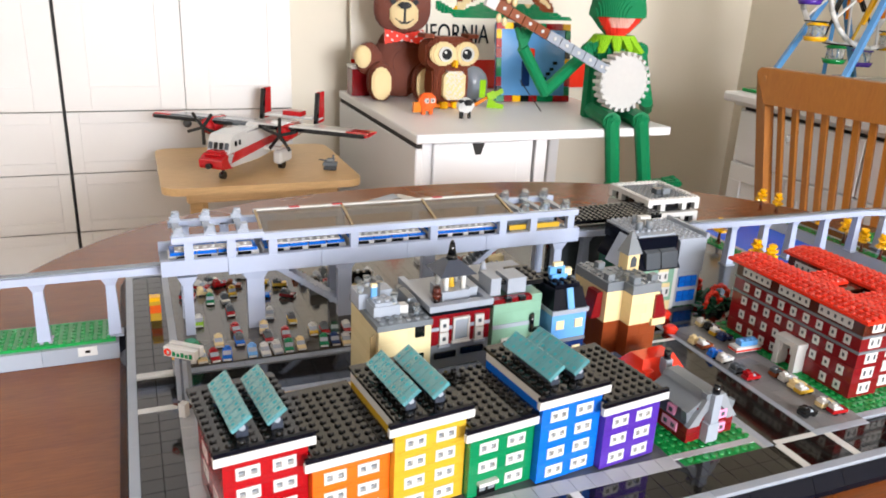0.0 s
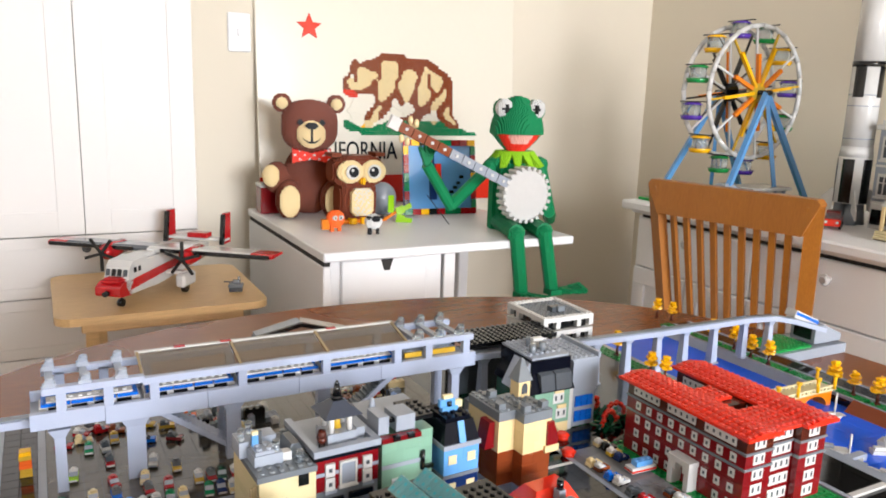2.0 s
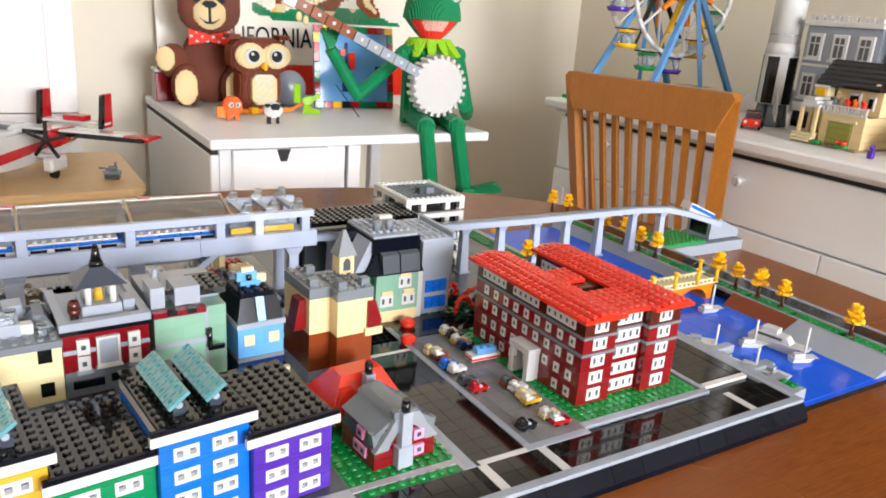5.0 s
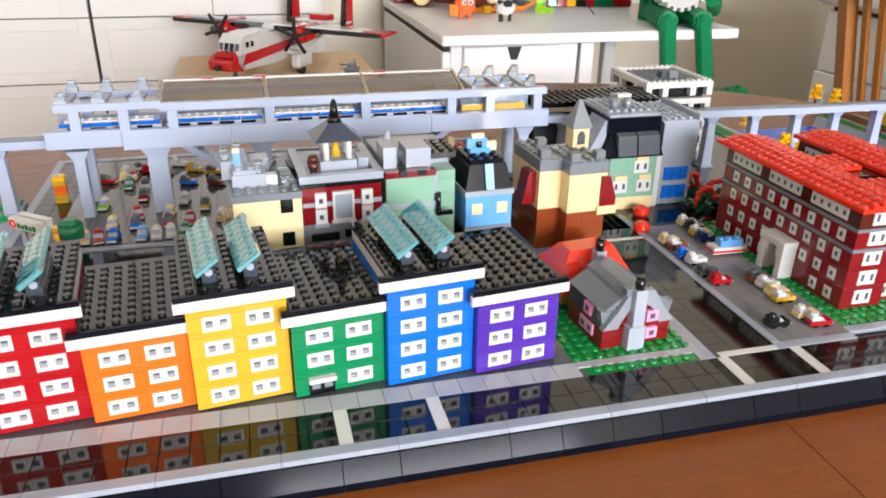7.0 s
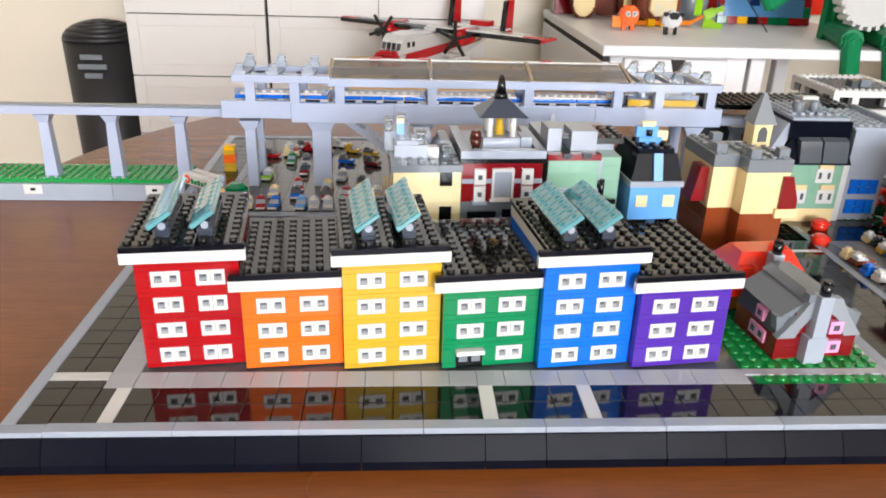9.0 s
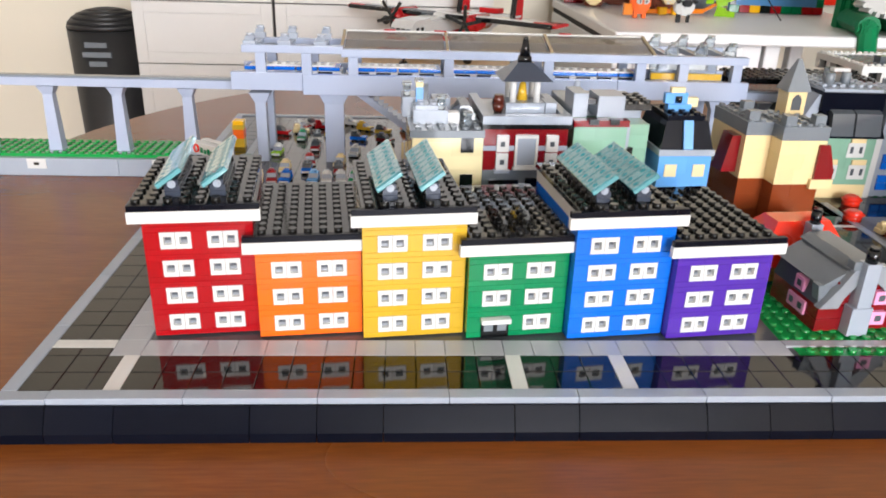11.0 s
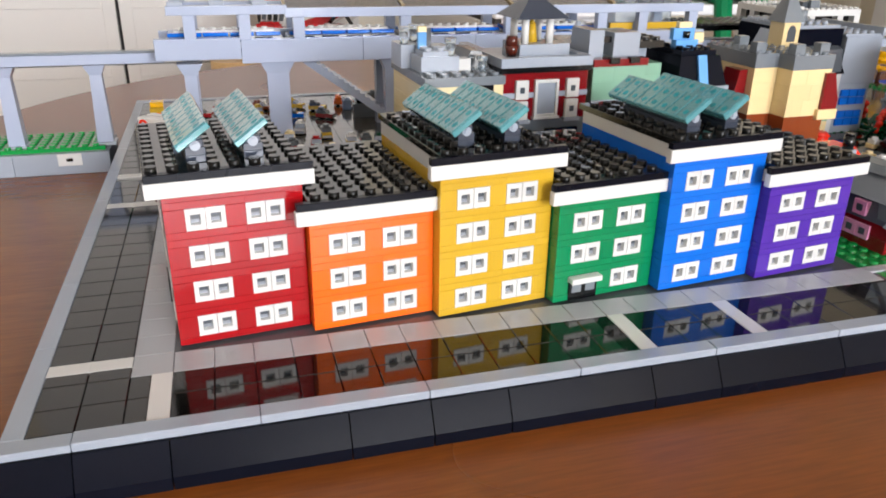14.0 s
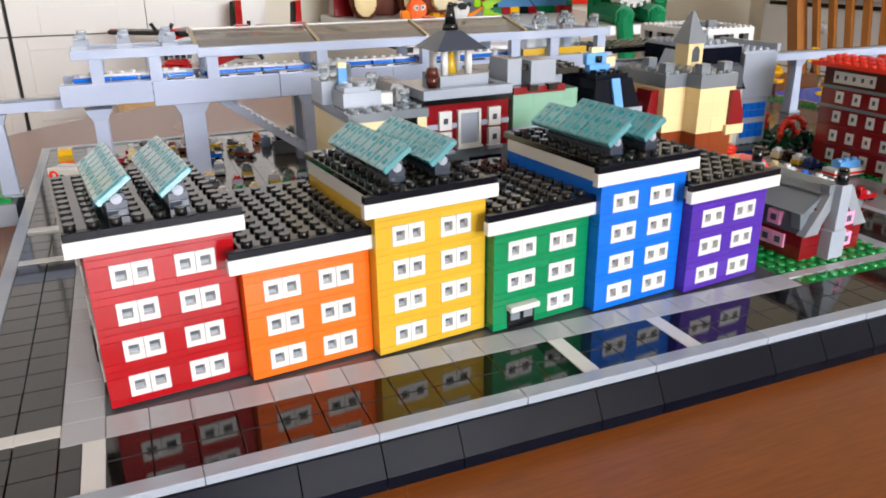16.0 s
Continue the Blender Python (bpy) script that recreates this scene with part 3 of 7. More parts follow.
tagged(part("car_park", m, "tiledark", city), kind="stuff")
m = Mesh(True)
for x in (69.2, 71.2, 73.2, 75.2):
    for y in range(6, 32, 2):
        m.box(x + .02, x + 1.98, y + .02, y + 1.98, -1, .0)
tagged(part("parking_lane", m, "parkgray", city), kind="stuff")
m = Mesh(True).box(7, 62, 17, 31, -1, -.02)
part("yard", m, "tan", city, "tan plates behind the houses")
m = Mesh(True).box(51, 62, 7, 22, -1, -.3).studs(51, 62, 7, 22, -.3).box(51.5, 61.5, 5, 6.3, -1, -.3).studs(52, 61, 5.2, 6.2, -.3)
part("lawn", m, "bgreen", city, "green studded plates")
m = Mesh(True).box(51, 62.2, 6.25, 7, -1, .0).box(61.5, 62.5, 5, 31, -1, .02)
part("lawn_path", m, "tilegray", city)
m = Mesh(True).box(77, 95.2, 7, 32, -1, -.3).studs(77, 95, 7, 32, -.3)
part("lawn", m, "bgreen", city, "green studded plates")
m = Mesh(True).box(62, 82, 38, 58, -1, -.25).studs(76, 82, 38, 44, -.25)
part("lawn", m, "dgreen", city, "dark green studded plates")


# ---- the row of coloured houses ----
def window_block():
    """A white block with a square hole through its face, and the pale pane that closes the hole, its upper part painted
    dark as shade.
    """
    def ring(x0, x1, z0, z1, y):
        return [(x0, y, z0), (x1, y, z0), (x1, y, z1), (x0, y, z1)]
    v = ring(.02, .98, .04, 2.96, .3) + ring(.01, .99, .02, 2.98, .0) + ring(.025, .975, .06, 2.94, -.02) + ring(.24, .76, .8, 2.2, -.02) + ring(.25, .75, .84, 2.16, .01) + ring(.29, .71, .9, 2.1, .27)
    f = []
    for k in range(5):
        for i in range(4):
            j = (i + 1) % 4
            f.append((k * 4 + i, k * 4 + j, k * 4 + 4 + j, k * 4 + 4 + i))
    block = Mesh(True).add(v, f).data("window", [P["white"]])
    v = [(x, .262, z) for z in (.88, 1.38, 2.12) for x in (.27, .73)]
    # upper quad in dark grey paints the shade under the top of the hole
    pane = Mesh(True).add(v, [(0, 1, 3, 2)]).add(v, [(2, 3, 5, 4)], 1)
    return block, pane.data("pane", [P["windowgray"], P["dgray"]])


WINDOW, PANE = window_block()


def twin_window(name, t, where, turn=0):
    """Two window blocks side by side."""
    c, n = math.cos(radians(turn)), math.sin(radians(turn))
    for i in (0, 1):
        w = part(name, WINDOW, None, t, "", (where[0] + i * S * c, where[1] + i * S * n, where[2]), (0, 0, turn))
        part("pane", PANE, None, w, "grey window pane, its top darkened to paint the hole's shade")


RIB_DOTS = Mesh(True).cyl(-.5, 0, 0, .05, .2, 0, 8).cyl(.5, 0, 0, .05, .2, 0, 8).data("rib_dots", [P["ribdot"]])


def row_house(name, colour, x, y, turn, floors, label, panels, door=False):
    t = thing(name, label, "toy house", at(x, y), turn, group="row of coloured houses")
    W = 6.97
    p = 0

    def course(h, cuts):
        for a, b in zip(cuts, cuts[1:]):
            piece("brick", t, a, 0, p, b - a, 1, h, colour)
    course(1, (0, 3, W))
    p = 1
    for f in range(floors):
        for a, b in ((0, 1), (3, 4), (6, W)):
            piece("brick", t, a, 0, p, b - a, 1, 3, colour)
        for wx in (1, 4):
            if door and f == 0 and wx == 1:
                d = part("door", Mesh(True).box(1.02, 2.98, -.1, .3, -1, 2.0, 0, .0002).box(1.2, 1.85, -.14, -.08, .3, 1.6, 1).box(2.15, 2.8, -.14, -.08, .3, 1.6, 1), ["black", "mgray"], t, "black double door", (0, 0, p * PL))
                part("awning", Mesh(True).box(.95, 3.05, -.55, .05, 2.05, 2.95, 0, .0003), "white", d, "white awning plate")
                piece("brick", t, 1, .4, p, 2, .6, 3, colour)
            else:
                twin_window("window", t, (wx * S, 0, p * PL))
                piece("brick", t, wx, .32, p, 2, .6, 3, colour)
        p += 3
        for k in (0, 1):
            course(1, (0, 4, W) if (f + k) % 2 else (0, 2, W))
            p += 1
    top = p
    for sx in (0, W - 1):
        z = 0
        k = 0
        while z < top:
            h = min(3, top - z)
            for a, b in ((1, 5), (5, 10)) if k % 2 else ((1, 7), (7, 10)):
                piece("side_brick", t, sx, a, z, 1, b - a, h, colour)
            z += h
            k += 1
    part("back_wall", Mesh(True).box(1, W - 1, 9.2, 10, 0, top), colour, t)
    part("cornice", Mesh(True).box(-.75, 7.55, -.5, -.02, top, top + 2, 0, .0003).box(-.02, 7, 0, 10, top, top + 1.98), "white", t, "white cornice strip")
    west = -.02 if x > 7 else -.7
    r = Mesh(True).box(west, 7, -.02, 10.6, top + 2.0, top + 3, 0, .0002)
    if x > 7:
        r.studs(0, 7, 0, 10, top + 3, 0, 8, 1)
    else:
        r.studs(-.78, 7.22, 0, 10, top + 3, 0, 8, 1)
    roof = part("roof", r, ["roofblack", "studside"], t, "black studded roof plate")
    part("roof_edge", Mesh(True).box(-.7, 7.5, -.45, -.02, top + 2.0, top + 3.02, 0, .0002), "roofedge", roof, "smooth blue-black edge tile")
    for k in range(2 if panels else 0):
        px = 1.95 + 2.85 * k
        twist = 1 if colour == "red" else 0
        b = Mesh(True).box(-.5, .5, .5, 7.0, .02, 1.0, 0, .0002).box(-.5, .5, .5, 1.5, 1.0, 2.0, 0, .0002).box(-.4, .4, .55, 1.4, 2.0, 2.9, 0, .0002).box(-.34, .34, 1.5, 7.0, 1.0, 2.6, 1, .0002)
        br = part("bracket", b, ["bracket", "bracket"], t, "dark grey hinge bracket", (px * S, .6 * S, (top + 3) * PL))
        part("hinge_knob", Mesh().tube((0, .0034, .0072), (0, .0046, .0072), .0021, 0, 16).tube((0, .0028, .0072), (0, .0034, .0072), .0012, 0, 12), "lgray", br)
        pan = part("solar_panel", Mesh(True).box(-1.0, 1.0, 0, 8, 0, .8, 0, .0003), "solar", t, "translucent teal panel", (px * S, .75 * S, (top + 3 + 3.15) * PL), (0, -36, twist))
        for i in range(8):
            part("panel_rib", Mesh(True).box(-.98, .98, i + .05, i + .95, .805, 1.0, 0, .0003), "solar", pan)
            part("rib_dot", RIB_DOTS, None, pan, "", (0, (i + .5) * S, .99 * PL))
    return t


row_house("row_house", "red", 6.96, 7.17, 6.2, 4, "red brick-built row house with black roof and teal panels", True)
for wy, p in ((2.2, 1), (6.2, 6), (2.2, 6), (6.2, 11)):
    twin_window("side_window", bpy.data.objects["row_house"], (-.03 * S, (wy + 2) * S, p * PL), -90)
part("side_door", Mesh(True).box(-.12, .05, 5.4, 7.0, .1, 4.2, 0, .0002), "black", bpy.data.objects["row_house"], "black side door")
row_house("row_house", "orange", 14.04, 7.06, 6.0, 3, "orange brick-built row house with black studded roof", False)
row_house("row_house", "yellow", 21.1, 6.9, 6.7, 4, "yellow brick-built row house with black roof and teal panels", True)
row_house("row_house", "green", 28.2, 6.9, 6.9, 3, "green brick-built row house with a black door", False, True)
row_house("row_house", "blue", 35.28, 6.86, 6.6, 4, "blue brick-built row house with black roof and teal panels", True)
row_house("row_house", "purple", 42.36, 6.9, 6.5, 3, "purple brick-built row house with black studded roof", False)


# ---- the big red building ----
def small_window(n=1, h=3.0):
    key = ("sw", n, h)
    if key not in SHARED:
        m = Mesh(True)
        m.box(.03, n - .03, -.06, .1, .05, h - .05, 0, .0002)
        for i in range(n):
            m.box(i + .33, i + .67, -.075, -.05, 1.0, h - .9, 1)
        SHARED[key] = m.data("window", [P["white"], P["dgray"]])
    return SHARED[key]


def civic_hall():
    t = thing("civic_building", "large dark red brick-built building with red roof", "toy building", at(78.5, 9.4))
    L = 20.5
    # plan: west wing, south wing with a recess, east wing
    wings = ((0, 4.6, 0, L), (9.2, 14, -.3, L), (4.6, 9.2, .7, 6))
    for x0, x1, y0, y1 in wings:
        for f in range(5):
            z = f * 5
            mm = Mesh(True).box(x0, x1, y0, y1, z + .02, z + 4.98, 0, .0002)
            part("storey_wall", mm, "dred" if f < 4 else "rbrown", t, "" if f < 4 else "brown top storey")
        part("belt_course", Mesh(True).box(x0 - .15, x1 + .15, y0 - .15, y1 + .15, 14.6, 15.4, 0, .0001), "mgray", t, "grey plate band")
        part("belt_course", Mesh(True).box(x0 - .15, x1 + .15, y0 - .15, y1 + .15, 19.6, 20.4, 0, .0001), "mgray", t, "grey plate band")
    roof = Mesh(True)
    for x0, x1, y0, y1 in ((5, 9, -.3, 6), (5, 8, 9.5, 13.5)):
        roof.box(x0, x1, y0, y1, 25.2, 26.2, 0, .0001)
    roof.studs(5, 9, 0, 6, 26.2).studs(5, 8, 9.5, 13.5, 26.2)
    for x0, y0 in ((-1, -1), (9, -1.2)):
        for c, z in enumerate((26.2, 26.7, 27.2, 27.2, 26.7, 26.2)):
            roof.box(x0 + c, x0 + c + .99, y0, L + 1, 25.2, z, 0, .0001).studs(x0 + c, x0 + c + 1, y0, y0 + 22, z)
    part("roof", roof, "bred", t, "red studded stepped roof")
    part("courtyard_wall", Mesh(True).box(4.7, 9.1, 8, 14.5, 0, 25), "rbrown", t)
    for f in range(4):
        for i in range(9):
            if not (f == 0 and i in (5, 6)):
                part("window", small_window(1), None, t, "", (0, (L - 1.8 - 2.05 * i) * S, (f * 5 + 1) * PL), (0, 0, -90))
    for i in range(3):
        part("window_band", small_window(5), None, t, "white strip of five small windows", (0, (L - 1.2 - 6.4 * i) * S, 21 * PL), (0, 0, -90))
    for f in range(5):
        z = (f * 5 + 1) * PL
        part("window", small_window(2, 3.7), None, t, "", (1.3 * S, 0, z))
        part("window", small_window(4, 3.7), None, t, "", (4.9 * S, .7 * S, z))
        part("window", small_window(2, 3.7), None, t, "", (10.6 * S, -.3 * S, z))
    for i in range(3):
        part("window_band", small_window(5), None, t, "", (9.2 * S, (L - 1.2 - 6.4 * i) * S, 21 * PL), (0, 0, -90))
    p = Mesh(True).box(-1.6, 0, 6.8, 7.6, 0, 8.2, 0, .0002).box(-1.6, 0, 9.6, 10.4, 0, 8.2, 0, .0002).box(-1.7, 0, 6.7, 10.5, 8.2, 10, 0, .0002).box(-1.5, 0, 7.6, 8.0, 5.5, 8.2).box(-1.5, 0, 9.2, 9.6, 5.5, 8.2)
    part("porch", p, "white", t, "white arched entrance porch")


civic_hall()


# ---- small houses on the lawn ----
def gable_cottage():
    t = thing("cottage", "small red brick cottage with grey gable roof", "toy house", at(53.6, 7.9), 5)
    for x0, x1 in ((0, 2.0), (2.0, 6.6)):
        part("wall", Mesh(True).box(x0, x1 - .02, 0, 6, .02, 2.48, 0, .0002), "dred", t)
        part("wall", Mesh(True).box(x0, x1 - .02, .01, 6, 2.5, 4.98, 0, .0002), "dred", t)
    part("gable_wall", Mesh(True).box(1.2, 5.4, .12, 1.2, 5, 9.6, 0, .0002), "dred", t)
    part("steep_slope", Mesh(True).prism([(-.05, 5), (.35, 8.7), (6.25, 8.7), (6.65, 5)], "y", .4, 6), "dgray", t, "dark grey steep lower roof")
    part("roof", Mesh(True).prism([(.0, 8.7), (2.1, 11.9), (4.5, 11.9), (6.6, 8.7)], "y", .3, 6.3), "mgray", t, "grey sloped roof")
    part("ridge", Mesh(True).prism([(1.75, 11.94), (2.5, 13.1), (4.1, 13.1), (4.85, 11.94)], "y", .1, 6.4), "mgray", t)
    for side in (0, 1):
        fx = (lambda v: 6.6 - v) if side else (lambda v: v)
        front = [(fx(a), z) for a, z in ((-.15, 4.9), (1.3, 4.9), (1.6, 6.8), (2.2, 8.8), (3.0, 10.2), (3.0, 12.9), (2.1, 12.9), (1.2, 9.2))]
        part("front_slope", Mesh(True).prism(front, "y", -.25, .42), "windowgray", t, "grey stepped gable slope")
        part("corner_slope", Mesh(True).prism([(fx(-.2), 8.9), (fx(.1), 5.1), (fx(.9), 8.9)], "y", .3, 1.1), "mgray", t)
    part("chimney", Mesh(True).box(2.0, 3.6, -.9, .1, 0, 5.5, 0, .0002).box(2.3, 3.4, -.85, .15, 5.5, 14, 0, .0002), "lgray", t, "light grey chimney stack")
    part("chimney_shoulder", Mesh(True).box(1.7, 2.3, -.3, .5, 12.4, 14, 0, .0002), "mgray", t)
    part("chimney_pot", Mesh(True).cyl(2.85, -.35, 14, 16.4, .42, 0, 16).cyl(2.85, -.35, 16.4, 16.9, .34, 0, 16), "black", t, "black round chimney pot")
    for wx, z in ((4.1, 1.3), (4.0, 5.4)):
        w = Mesh(True).box(wx, wx + 1.1, -.3, .2, z, z + 2.6, 0, .0001).box(wx + .3, wx + .8, -.32, -.28, z + .7, z + 1.9, 1)
        part("window", w, ["pink", "dgray"], t, "pink framed window")
    for wy, z in ((1.4, 1.6), (2.5, 1.6), (2.0, 5.6)):
        w = Mesh(True).box(-.16, .25, wy, wy + 1.09, z, z + 2.6, 0, .0001).box(-.18, -.14, wy + .3, wy + .8, z + .7, z + 1.9, 1)
        part("window", w, ["pink", "dgray"], t, "pink framed window")


gable_cottage()


def red_roof_cottage():
    t = thing("cottage", "small yellow house with a red hipped roof", "toy house", at(52.6, 15.2), 5)
    part("wall", Mesh(True).box(.8, 7.2, .8, 5.4, 0, 5.5, 0, .0002), "yellow", t)
    r = Mesh(True).frustum((0, 8, 0, 6.2), 5.5, (2.0, 6.6, 2.0, 4.2), 12.2).frustum((0, 2.4, -.6, 3), 4.9, (1.4, 2.6, .6, 2.4), 10)
    part("roof", r, "bred", t, "red sloped roof")
    part("chimney", Mesh(True).box(3.9, 4.9, .3, 1.3, 5, 13, 0, .0002), "lgray", t)
    part("chimney_pot", Mesh(True).cyl(4.4, .8, 13, 15.6, .42, 0, 16).cyl(4.4, .8, 15.6, 16.1, .34, 0, 16), "black", t)


red_roof_cottage()


# ---- the middle row of old town houses ----
def courses(t, name, x0, x1, y0, y1, z0, z1, colour, h=3.0, split=None):
    """A block of wall laid course by course, each course in two or three bricks along the front."""
    z, k = z0, 0
    while z < z1 - .05:
        hh = min(h, z1 - z)
        w = x1 - x0
        cuts = [0, w * (.55 if k % 2 else .4), w] if w > 2.5 else [0, w]
        for a, b in zip(cuts, cuts[1:]):
            part(name, Mesh(True).box(x0 + a + .002, x0 + b - .002, y0, y1, z + .004, z + hh - .004, 0, .00008), colour, t)
        z += hh
        k += 1


def frame_window(t, x, y, z, w, h, label="", hole=True, back="dgray", face="white"):
    m = Mesh(True).box(x, x + .22, y - .22, y + .1, z, z + h, 0, .0001).box(x + w - .22, x + w, y - .22, y + .1, z, z + h, 0, .0001)
    m.box(x + .22, x + w - .22, y - .22, y + .1, z, z + .6).box(x + .22, x + w - .22, y - .22, y + .1, z + h - .6, z + h)
    m.box(x + .2, x + w - .2, y - .08, y + .05, z + .5, z + h - .5, 1).box(x - .12, x + w + .12, y - .34, y + .1, z - .35, z + .1, 0)
    return part("window", m, [face, back], t, label)


def tan_house():
    t = thing("town_house", "tan brick town house with a cluttered grey roof", "toy building", at(24.5, 22.7), 3, group="old town row")
    courses(t, "wall", 0, 6, 0, 9, 0, 25, "cream")
    part("cornice", Mesh(True).box(-.2, 6.1, -.15, 9, 25, 26.6, 0, .0001).studs(0, 6, 0, 9, 26.6), "mgray", t, "grey studded roof plate")
    for z in (13.8, 21.8):
        part("window", Mesh(True).box(4.1, 5.2, -.08, .05, z, z + 3.2), "black", t, "dark window")
    r = Mesh(True).box(.2, 3.2, 2, 4.6, 26.6, 29.6, 0, .0002).box(-.6, 1.8, 4.6, 7.4, 26.6, 31, 0, .0002).box(2.2, 3.8, 6, 8, 26.6, 30, 0, .0002).box(.4, 2.4, 2.2, 4.2, 29.6, 30.5).studs(.4, 2.4, 2.2, 4.2, 30.5)
    part("roof_block", r, "lgray", t, "light grey roof blocks")
    part("glazed_block", Mesh(True).box(3.0, 4.2, 2.2, 3.2, 26.6, 29, 0, .0002), "white", t)
    part("skylight", Mesh(True).frustum((3.6, 6, 2.6, 6), 26.6, (4.4, 5.2, 2.8, 5.8), 30.2), "dgray", t, "dark grey sloped roof light")
    part("sign_pole", Mesh(True).box(1.1, 1.6, 4.0, 4.3, 30, 34.2, 0, .0001), "dgray", t)
    part("sign_panel", Mesh(True).box(.5, 1.15, 3.7, 4.1, 30.5, 33.6, 0, .0001).box(.5, 1.15, 3.7, 4.1, 33.6, 34.6, 1), ["sky", "cream"], t, "blue and cream upright sign")
    for gx, gy, gz in ((2.6, 2.4, 29.6), (1.0, 6.6, 31), (4.8, 1.4, 26.6), (-.2, 5.2, 31), (4.9, 6.8, 26.6)):
        part("glass_lantern", Mesh(True).cyl(gx, gy, gz, gz + 2.4, .34, 0, 12).cyl(gx, gy, gz + 2.4, gz + 3.2, .44, 0, 12), "clear", t, "clear round piece")
    m = Mesh(True)
    for i in range(3):
        m.box(-.9 + i * .3, -.7 + i * .3, -.1 + i * .25, .1 + i * .25, 2, 24)
    part("trellis", m, "dtan", t, "dark tan upright bars")


tan_house()


def bell_house():
    t = thing("town_house", "dark red and white town house with bell cupola", "toy building", at(30.6, 23.7), 3, group="old town row")
    part("wall", Mesh(True).box(0, 7.3, 0, 9, 0, 17.4, 0, .0002), "mgray", t, "grey lower storey")
    part("shop_front", Mesh(True).box(.6, 3.2, -.25, .1, 13.4, 15.2, 0, .0001).box(3.8, 6.6, -.25, .1, 13.8, 15.6, 0, .0001), "black", t)
    courses(t, "wall", 0, 7.3, 0, 9, 17.4, 26.6, "dred", 3.1)
    part("band", Mesh(True).box(-.02, 7.32, -.1, .2, 21.8, 22.8), "lgray", t)
    for wx in (1.1, 5.4):
        m = Mesh(True)
        for z in (17.6, 21.6):
            m.box(wx, wx + 1.05, -.3, .1, z, z + 3.6, 0, .0001).box(wx + .33, wx + .72, -.32, -.28, z + 1.2, z + 2.3, 1)
        part("window", m, ["white", "dgray"], t, "white stacked windows")
        part("sill", Mesh(True).box(wx - .15, wx + 1.2, -.5, .1, 17.0, 17.7), "lgray", t)
    frame_window(t, 2.7, -.1, 18.0, 2.0, 7.2, "large white framed window", True, "lgray")
    part("cornice", Mesh(True).box(-.2, 7.5, -.3, 9, 26.6, 27.6, 0, .0001), "black", t)
    part("parapet", Mesh(True).box(-.2, 7.5, -.3, .6, 27.6, 29.4, 0, .0002).box(-.2, .6, .6, 9, 27.6, 29.4, 0, .0002).box(6.7, 7.5, .6, 9, 27.6, 29.4, 0, .0002).box(.6, 6.7, .6, 9, 27.6, 28).studs(1, 6, 1, 3, 28), "lgray", t, "light grey parapet")
    part("tower_base", Mesh(True).box(2.0, 5.4, 1.4, 4.8, 28, 31.2, 0, .0002).box(5.6, 6.6, 2, 4, 28, 31, 0, .0002), "lgray", t)
    for a in (2.45, 4.55):
        for b in (1.8, 3.9):
            part("cupola_post", Mesh(True).cyl(a + .2, b + .2, 31.2, 36.0, .3, 0, 10), "white", t)
    part("bell", Mesh(True).cyl(3.7, 3.05, 31.2, 34.6, .5, 0, 14, .28).cyl(3.7, 3.05, 34.6, 35.4, .3, 0, 14, .1), "yellow", t, "golden bell")
    part("cupola_roof", Mesh(True).frustum((1.5, 5.9, .9, 5.2), 36.0, (2.7, 4.7, 2.1, 4.0), 38.6).frustum((2.7, 4.7, 2.1, 4.0), 38.6, (3.05, 4.35, 2.45, 3.65), 39.4), "bracket", t, "dark grey sloped cupola roof")
    part("finial", Mesh(True).cyl(3.7, 3.05, 39.4, 40.6, .66, 0, 14, .58).cyl(3.7, 3.05, 40.6, 43.8, .48, 0, 14, .28).cyl(3.7, 3.05, 43.8, 44.6, .28, 0, 12, .12), "black", t, "black turned finial")
    part("barrel", Mesh(True).cyl(1.35, 1.5, 28, 29.5, .35, 1, 12).cyl(1.35, 1.5, 29.5, 31.2, .42, 0, 14, .58).cyl(1.35, 1.5, 31.2, 33, .58, 0, 14, .4), ["rbrown", "black"], t, "brown barrel on a black stand")


bell_house()


